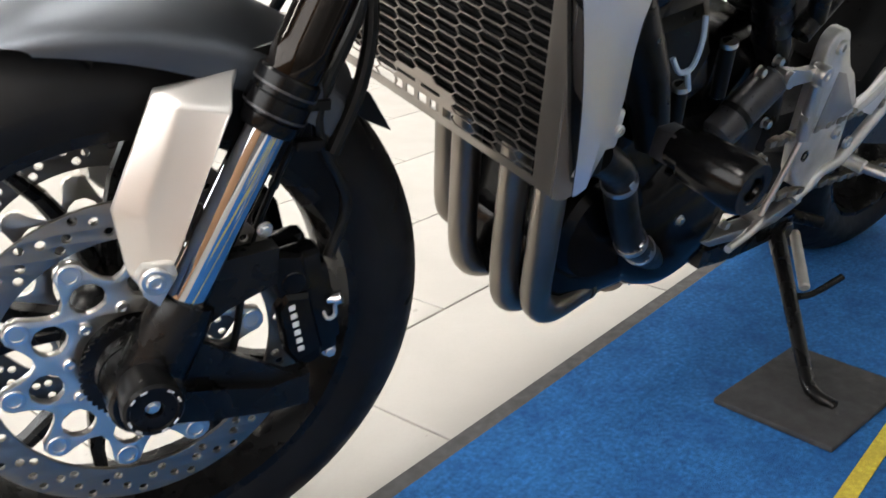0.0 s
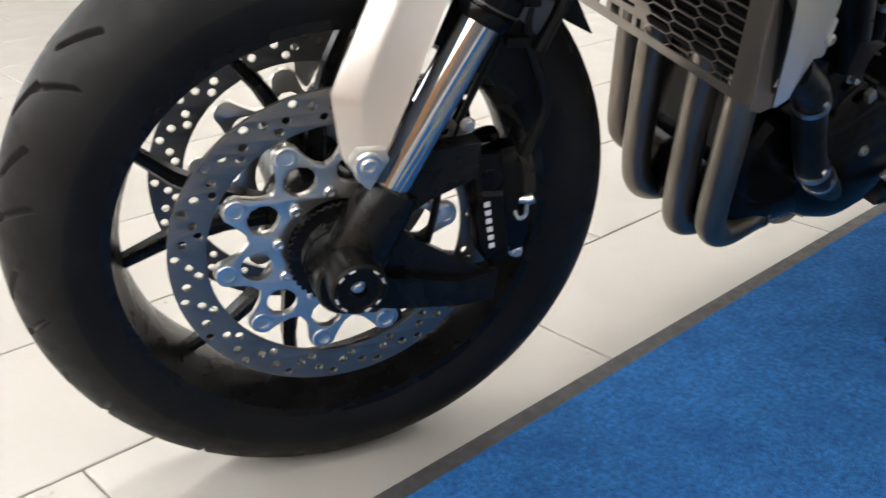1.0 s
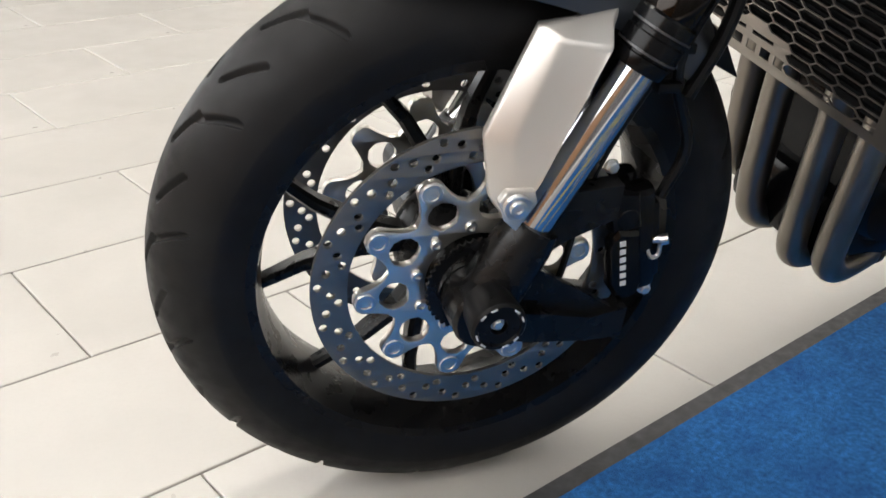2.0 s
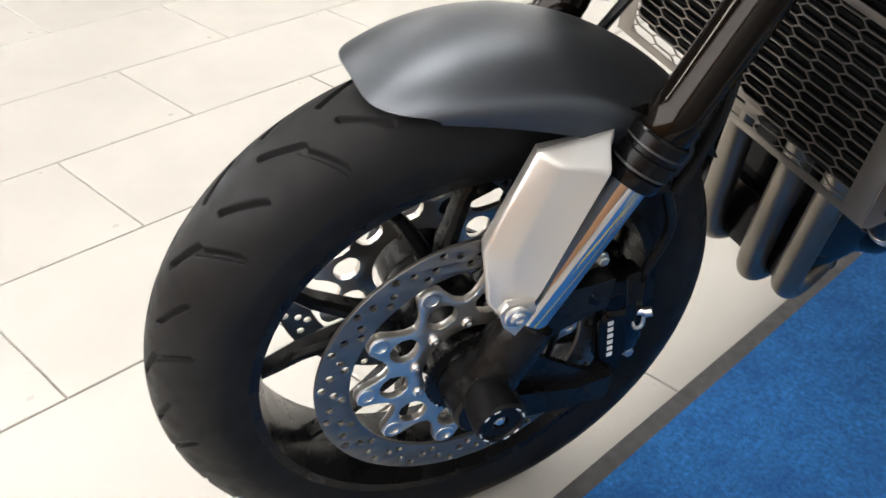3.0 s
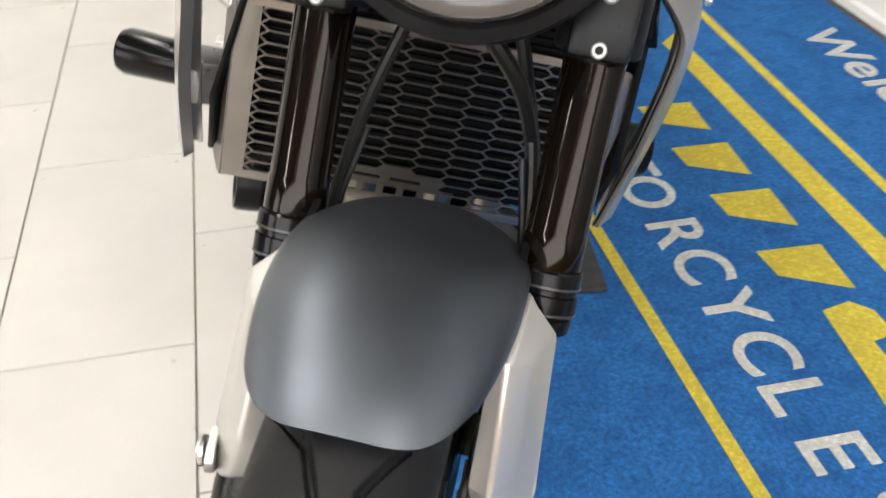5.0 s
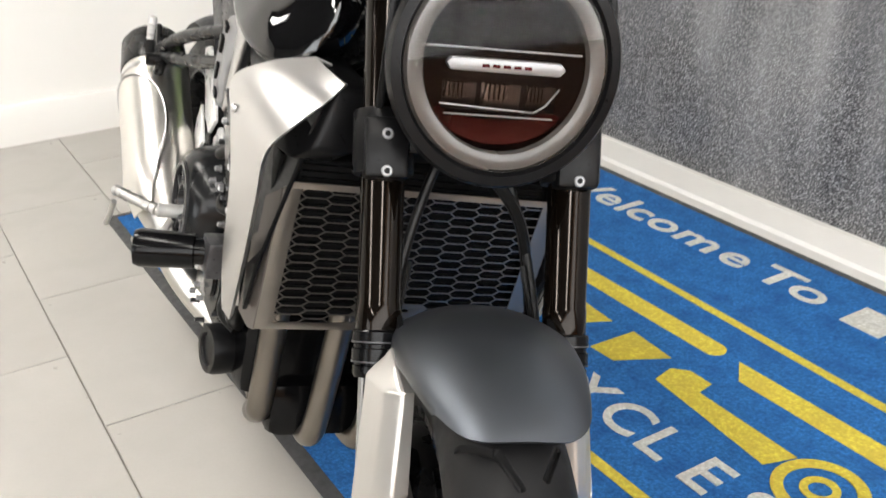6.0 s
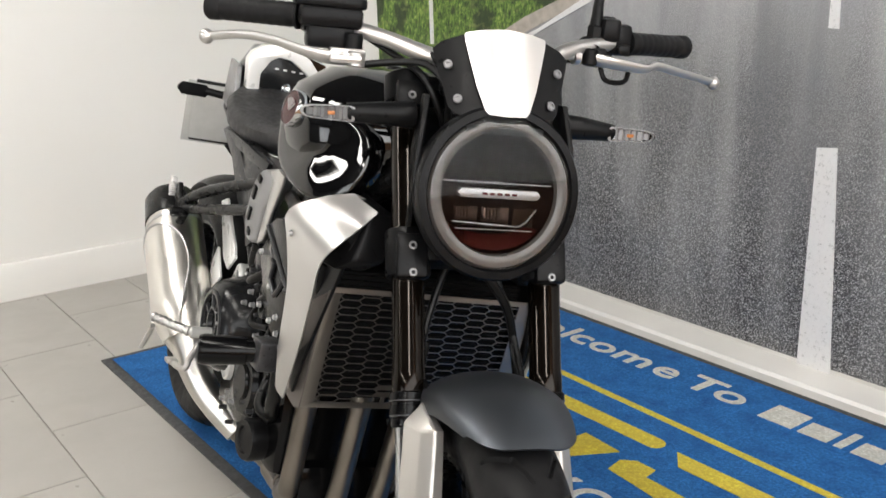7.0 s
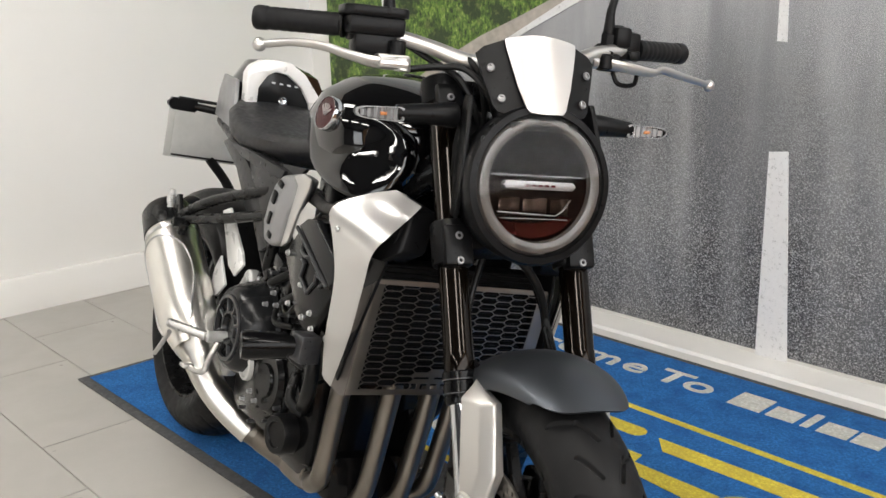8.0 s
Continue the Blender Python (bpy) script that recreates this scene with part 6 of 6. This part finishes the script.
# pivot plates, gear linkage, pegs
boss = [(0.478 + 0.026 * math.cos(radians(a)), 0.520 + 0.026 * math.sin(radians(a))) for a in (-10, 20, 50, 80, 110, 140, 165)]
PP = [(0.500, 0.475), *boss, (0.420, 0.485), (0.395, 0.469), (0.344, 0.411), (0.354, 0.384), (0.338, 0.300), (0.395, 0.276), (0.440, 0.288), (0.466, 0.318), (0.484, 0.365)]
for s in (1, -1):
    pv = bpart("pivot_plate", prism([V(x, s * 0.106, z) for x, z in PP], (0, s * 0.024, 0), 0.005, 3), M_CAST, None, "cast silver swingarm pivot plate")
    # Raised triangle; its darker grey paints the shade of a recess.
    bpart("recess_shade", prism([V(x, s * 0.1285, z) for x, z in ((0.452, 0.480), (0.428, 0.474), (0.360, 0.408), (0.425, 0.385), (0.455, 0.392))], (0, s * 0.003, 0), 0.001), M_MIDGREY, pv, "raised grey triangle painted as a shaded recess")
    for x, z in ((0.478, 0.520), (0.382, 0.372), (0.33, 0.345)):
        bpart("plate_bolt", socket_bolt(V(x, s * 0.130, z), (0, s, 0), 0.011, 0.006), M_STEEL, pv)
    bpart("plate_hole", revolve([(0, 0.009), (0.002, 0.009), (0.002, 0.006), (0, 0.005), (0, 0)], V(0.452, s * 0.130, 0.345), (0, s, 0), 20), M_SATIN, pv)
    pa, pb, pc = (V(0.285, 0.15, 0.302), V(0.275, 0.20, 0.305), V(0.268, 0.245, 0.308)) if s > 0 else (V(0.556, -0.225, 0.411), V(0.545, -0.250, 0.415), V(0.500, -0.300, 0.424))
    peg = bpart("foot_peg", tube([pa, pb, pc], [0.0095, 0.009, 0.008], 12, 4), M_SILVER, pv, "ribbed aluminium foot peg")
    bpart("peg_hinge", rod(pa + V(0, -s * 0.09, 0) if s < 0 else pa + V(0, -0.03, 0), pa + V(0, s * 0.008, 0), 0.012, seg=16, chamfer=0.002), M_CAST, peg)
    for k in range(8):
        q = pb + (pc - pb) * (-0.3 + 0.17 * k)
        bpart("peg_rib", revolve([(0, 0), (0, 0.0102), (0.005, 0.0102), (0.005, 0)], q, pc - pb, 14), M_SILVER, peg)
    bpart("feeler", tube([pc + V(0.018, 0, -0.016), pc + V(-0.012, 0, -0.045), pc + V(-0.05, s * 0.002, -0.083)], 0.0052, 10, 3), M_SILVER, peg)
    hp = ((0.36, 0.41), (0.30, 0.455), (0.235, 0.505), (0.225, 0.47), (0.29, 0.385)) if s > 0 else ((0.280, 0.645), (0.324, 0.659), (0.437, 0.575), (0.454, 0.55), (0.409, 0.514), (0.365, 0.53))
    bpart("heel_plate", prism([V(x, s * 0.128, z) for x, z in hp], (0, s * 0.007, 0), 0.002), M_LITSILVER, pv, "silver heel plate")
    if s < 0:
        bpart("heel_plate", prism([V(x, -0.128, z) for x, z in ((0.31, 0.543), (0.363, 0.483), (0.314, 0.444), (0.271, 0.452), (0.283, 0.506))], (0, -0.007, 0), 0.002), M_LITSILVER, pv, "silver heel plate")
# Bright edges behind the plate, laid as bars to fit the camera's view.
arm = bpart("plate_edge", tube([V(0.425, 0.128, 0.261), V(0.396, 0.130, 0.281), V(0.380, 0.131, 0.302), V(0.333, 0.131, 0.314), V(0.29, 0.130, 0.348), V(0.239, 0.128, 0.393), V(0.20, 0.12, 0.42)], [0.007, 0.008, 0.009, 0.010, 0.010, 0.010, 0.010], 12, 4), M_CAST, None, "bright bar along the pivot plate's rear edge")
bpart("edge_bar", tube([V(0.350, 0.128, 0.405), V(0.326, 0.130, 0.416), V(0.305, 0.130, 0.428), V(0.27, 0.125, 0.452)], 0.010, 12, 4), M_CAST, arm)
link_ = bpart("gear_linkage", rod((0.520, 0.138, 0.478), (0.500, 0.138, 0.385), 0.0105, seg=18, chamfer=0.003), M_SILVER, None, "bright gear linkage rods")
bpart("link_nut", revolve([(0, 0), (0, 0.0125), (0.010, 0.0125), (0.010, 0)], V(0.509, 0.138, 0.428), (-0.2, 0, -1), 6), M_SILVER, link_)
bpart("link_rod", rod((0.500, 0.138, 0.385), (0.540, 0.140, 0.268), 0.0048, seg=12), M_SILVER, link_)
bpart("link_eye", revolve([(-0.012, 0), (-0.012, 0.013), (-0.009, 0.0145), (0.009, 0.0145), (0.012, 0.013), (0.012, 0.006), (0.009, 0.005), (0.009, 0)], V(0.524, 0.138, 0.490), (0, 1, 0), 22), M_SILVER, link_)
bpart("link_arm", loft([[V(x, 0.130 + a * 0.006, z + c * h) for a, c in ((-1, -1), (1, -1), (1, 1), (-1, 1))] for x, z, h in ((0.535, 0.490, 0.009), (0.57, 0.490, 0.010), (0.60, 0.493, 0.013), (0.615, 0.497, 0.010))]), M_SILVER, link_)
bpart("link_clamp", revolve([(-0.013, 0), (-0.013, 0.012), (0.013, 0.012), (0.013, 0)], V(0.605, 0.130, 0.494), (0, 1, 0), 18), M_SILVER, link_)
bpart("shift_pivot", rod((0.542, 0.115, 0.262), (0.542, 0.15, 0.262), 0.0095, seg=18, chamfer=0.002), M_SILVER, link_)
bpart("shift_pedal", tube([V(0.542, 0.145, 0.262), V(0.58, 0.150, 0.252), V(0.63, 0.155, 0.245)], [0.008, 0.006, 0.006], 10, 4), M_SILVER, link_)
bpart("brake_pedal", merge(tube([V(0.571, -0.21, 0.400), V(0.585, -0.232, 0.365), V(0.590, -0.240, 0.345), V(0.560, -0.246, 0.336), V(0.513, -0.250, 0.332)], 0.0065, 10, 4), box((0.518, -0.252, 0.336), (0.026, 0.024, 0.008), 0.002)), M_SILVER, None, "cast aluminium brake pedal")

# swingarm, chain, rear wheel
RC = V(0, 0, 0.32)
bpart("swingarm", merge(loft([[V(x, y0 + a * w, z0 + b * h) for a, b in ((-1, -1), (1, -1), (1, 1), (-1, 1))] for x, y0, w, z0, h in ((0.50, 0.0, 0.09, 0.37, 0.030), (0.38, 0.03, 0.065, 0.365, 0.040), (0.20, 0.075, 0.030, 0.34, 0.036), (0.0, 0.100, 0.035, 0.32, 0.045), (-0.05, 0.105, 0.03, 0.32, 0.04))]), revolve([(0.08, 0), (0.08, 0.07), (0.16, 0.066), (0.165, 0.05), (0.165, 0)], RC, (0, 1, 0), 40)), M_WORN, None, "dark cast single-sided swingarm")
for up in (0, 1):
    bpart("chain", merge(*[box(V(0.56 - 0.0159 * k, 0.125, (0.385 if up else 0.285) + (0.02 if up else -0.03) * (k / 34)), (0.0145, 0.016 if k % 2 else 0.011, 0.011), 0.002) for k in range(35)]), M_CHAIN, None, "steel drive chain")
bpart("rear_sprocket", cut_plate([[((0.105 if k % 2 else 0.112) * math.cos(radians(4.28 * k)), (0.105 if k % 2 else 0.112) * math.sin(radians(4.28 * k))) for k in range(84)], circle2d(0, 0, 0.06, 40)], 0.006, Matrix.Translation((0, 0.125, 0)) @ Matrix.Translation(RC) @ Matrix.Rotation(radians(90), 4, "X")), M_STEEL, None, "steel rear sprocket")
rt = bpart("rear_tyre", tyre(RC, 0.320, 0.094, 0.220, 15, 520, 44), M_RUBBER, None, "wide black rear tyre with slanted grooves")
rr = bpart("rear_rim", rim_mesh(RC, 0.078, 0.220), M_SATIN, None, "satin black rear rim")
for k in range(5):
    a = radians(20 + 72 * k)
    for s in (1, -1):
        bpart("spoke", spoke(RC + V(0, -0.03, 0), 0.05, a + s * radians(5), 0.202, a + s * radians(16), 0.016, 0.010, 0.024, 0.014), M_SATIN, rr)
bpart("hub", revolve([(-0.085, 0), (-0.085, 0.03), (-0.075, 0.045), (-0.03, 0.062), (0.05, 0.066), (0.09, 0.06), (0.09, 0)], RC, (0, 1, 0), 40), M_SATIN, rr)
bpart("axle_nut", revolve([(0.083, 0), (0.083, 0.026), (0.10, 0.024), (0.10, 0.014), (0.094, 0.012), (0.094, 0)], RC, (0, -1, 0), 6), M_STEEL, rr)
hug = []
for t in np.linspace(0, 1, 16):
    th = radians(20 + 110 * t)
    hug.append([polar(RC, 0.348 - 0.03 * abs(u) ** 3, th, 0.102 * u) for u in np.linspace(-1, 1, 11)])
bpart("hugger", thicken(loft(hug, False, False), 0.003), M_PLASTIC, None, "black plastic rear wheel hugger", 50)
bpart("shock", merge(rod((0.46, 0.0, 0.40), (0.56, 0.0, 0.66), 0.02), *[revolve([(0.004 * math.sin(radians(a)), 0.034 + 0.006 * math.cos(radians(a))) for a in range(0, 360, 60)], V(0.475 + 0.0085 * k, 0, 0.44 + 0.022 * k), (0.36, 0, 0.93), 24, True) for k in range(8)]), M_SATIN, None, "coil spring rear shock")

# exhaust
HY = (-0.112, -0.034, 0.048, 0.104)
for k, y in enumerate(HY):
    yc = y * 0.55 - 0.005
    zb = (0.214, 0.198, 0.190, 0.207)[k]
    bk = (0.042, 0.0, 0.0, 0.0)[k]
    hd = bpart("header_pipe", tube([V(0.965 - bk / 2, y * 1.02, 0.545), V(0.996 - bk, y * 1.03, 0.520), V(1.005 - bk, y * 1.04, 0.47), V(0.997 - bk, y * 1.04, 0.40), V(0.984 - bk, y * 1.02, 0.32), V(0.972 - bk, y, 0.255), V(0.956 - bk, y * 0.97, zb + 0.018), V(0.925 - bk, y * 0.93, zb), V(0.86, y * 0.82, zb - 0.003), V(0.78, yc * 1.1, 0.182), V(0.70, yc, 0.175)], 0.0190, 20, 7), M_HEADER, None, "heat-tinted steel header pipe")
    bpart("pipe_flange", revolve([(-0.006, 0.02), (-0.006, 0.034), (0.006, 0.034), (0.006, 0.02)], V(0.980, y * 1.02, 0.541), (0.8, 0, -0.45), 24, True), M_SATIN, hd)
    bpart("pipe_joint", revolve([(-0.003, 0.0188), (-0.003, 0.0206), (0.003, 0.0206), (0.003, 0.0188)], V(0.84, y * 0.78, zb - 0.003), (1, 0, 0.0), 24, True), M_HEADER, hd)
coll = bpart("collector", merge(tube([V(0.74, 0.035, 0.176), V(0.66, 0.01, 0.170), V(0.58, -0.04, 0.175), V(0.52, -0.10, 0.20)], [0.04, 0.038, 0.034, 0.031], 20), tube([V(0.74, -0.035, 0.176), V(0.66, -0.03, 0.170), V(0.56, -0.07, 0.182)], [0.04, 0.036, 0.03], 18)), M_HEADER, None, "steel exhaust collector")
bpart("link_pipe", tube([V(0.54, -0.09, 0.19), V(0.49, -0.14, 0.235), V(0.45, -0.175, 0.285), V(0.41, -0.188, 0.335)], [0.031, 0.032, 0.034, 0.042], 20), M_EXHAUST, coll, "bright steel link pipe")
S0, S1 = V(0.42, -0.190, 0.325), V(0.085, -0.205, 0.605)
sd = (S1 - S0).normalized()
L = (S1 - S0).length
sil = bpart("silencer", revolve([(0, 0), (0, 0.036), (0.03, 0.050), (0.07, 0.060), (0.12, 0.064), (L - 0.085, 0.066), (L - 0.08, 0.064)], S0, sd, 48), M_EXHAUST, None, "stubby brushed steel silencer")
bpart("end_cap", revolve([(L - 0.082, 0.0655), (L - 0.08, 0.067), (L - 0.012, 0.062), (L, 0.054), (L, 0.03), (L - 0.03, 0.028), (L - 0.03, 0)], S0, sd, 48), M_SATIN, sil, "satin black silencer end cap")
bpart("strap", revolve([(L - 0.10, 0.0655), (L - 0.10, 0.0675), (L - 0.092, 0.0675), (L - 0.092, 0.0655)], S0, sd, 48, True), M_STEEL, sil)
shield = []
u_ = sd.cross(V(0, 1, 0)).normalized()
w_ = sd.cross(u_)
for t in (*np.linspace(0.04, 0.5, 9), 0.56, 0.61, 0.65, 0.68, 0.70, 0.714, 0.72):
    r = 0.0735 if t > 0.2 else 0.058 + 0.097 * (t - 0.04)
    half = radians(62 * min(1, 0.35 + t * 1.6) * (1 if t < 0.5 else math.sqrt(max(0.004, 1 - ((t - 0.5) / 0.2205) ** 2))))
    a0 = math.atan2(-(V(0.75, -0.6, -0.2)).dot(w_), (V(0.75, -0.6, -0.2)).dot(u_))
    shield.append([S0 + sd * (L * t) + (u_ * math.cos(a0 + half * q) - w_ * math.sin(a0 + half * q)) * r for q in np.linspace(-1, 1, 13)])
bpart("heat_shield", thicken(loft(shield, False, False), 0.003), M_EXHAUST, sil, "bright steel heat shield", 50)
bpart("shield_rim", tube([r[0] for r in shield[2:]] + [r[-1] for r in shield[:1:-1]], 0.0028, 8, 1), M_STEEL, sil, "raised shield rim")
bpart("silencer_bracket", merge(rod(V(0.245, -0.205, 0.602), V(0.20, -0.21, 0.55), 0.010), rod((0.235, -0.20, 0.60), (0.235, -0.235, 0.60), 0.012, chamfer=0.002)), M_SATIN, sil)

# side stand, set down on its pad
foot = BIKE.inverted() @ V(-0.762, 0.383, 0.0215)
toe = BIKE.inverted() @ V(-0.752, 0.422, 0.0215)
piv = V(0.400, 0.105, 0.195)
stand = bpart("side_stand", tube([piv, piv + (foot - piv) * 0.35, piv + (foot - piv) * 0.8, foot + V(0, 0, 0.008), toe], [0.015, 0.0125, 0.0105, 0.0095, 0.008], 14, 5), M_SATIN, None, "black tubular side stand, folded out")
bpart("stand_pivot", rod(piv + V(0, -0.03, 0), piv + V(0, 0.025, 0), 0.018, chamfer=0.003), M_SATIN, stand)
mid = piv + (foot - piv) * 0.46
bpart("kick_tang", tube([mid, mid + V(-0.035, 0.016, 0.004), mid + V(-0.085, 0.030, 0.030)], [0.006, 0.005, 0.0055], 10, 4), M_SATIN, stand)
bpart("stand_spring", rod(piv + (foot - piv) * 0.06 + V(-0.045, 0.008, -0.005), piv + (foot - piv) * 0.42 + V(-0.032, 0.010, 0), 0.0085, seg=18, chamfer=0.002), M_SPRING, stand, "dull metal stand spring sleeve")
bpart("stand_bracket", loft([[V(x, 0.10 + a * 0.022, z + c * h) for a, c in ((-1, -1), (1, -1), (1, 1), (-1, 1))] for x, z, h in ((0.63, 0.205, 0.014), (0.54, 0.200, 0.018), (0.44, 0.205, 0.020), (0.38, 0.205, 0.016))]), M_SATIN, stand, "black cast stand bracket")
bpart("stand_stop", rod((0.36, 0.09, 0.20), (0.30, 0.135, 0.19), 0.011, seg=16, chamfer=0.002), M_SATIN, stand)

# ---- floor tiles, one by one, 619.5 x 312 mm to fit the camera's view, in half bond ----
_tile_w, _tile_h, _gap = 0.6195, 0.312, 0.0032
TX, TY = -0.693, -0.2153


def tile_mesh(w=_tile_w, h=_tile_h):
    bm = box((0, 0, -0.003), (w - _gap, h - _gap, 0.008), 0.0)
    top = [e for e in bm.edges if all(v.co.z > 0 for v in e.verts)]
    bmesh.ops.bevel(bm, geom=top, offset=0.0012, segments=1, affect="EDGES")
    me = bpy.data.meshes.new("tile")
    bm.to_mesh(me)
    bm.free()
    me.materials.append(M_TILE)
    return me


_tile = tile_mesh()
_far = []
for row in range(-7, 20):
    for col in range(-5, 12):
        x = TX + col * _tile_w + (_tile_w / 2 if row % 2 == 0 else 0)
        y = TY - (row + 0.5) * _tile_h
        x0, x1 = max(x - _tile_w / 2, XB), min(x + _tile_w / 2, XF)
        y0, y1 = max(y - _tile_h / 2, YR), min(y + _tile_h / 2, YM)
        if x1 - x0 < 0.03 or y1 - y0 < 0.03:
            continue
        whole = x1 - x0 > _tile_w - 0.001 and y1 - y0 > _tile_h - 0.001
        if x < 1.6 and y > -3.4:
            ob = new("tile", _tile if whole else tile_mesh(x1 - x0, y1 - y0))
            ob.parent, ob.location = floor, ((x0 + x1) / 2, (y0 + y1) / 2, -0.001)
        else:
            _far.append(box(((x0 + x1) / 2, (y0 + y1) / 2, -0.0015), (x1 - x0 - _gap, y1 - y0 - _gap, 0.007)))
tagged(part("tiles", merge(*_far), M_TILE, floor, "pale beige tiles further off"), kind="stuff")
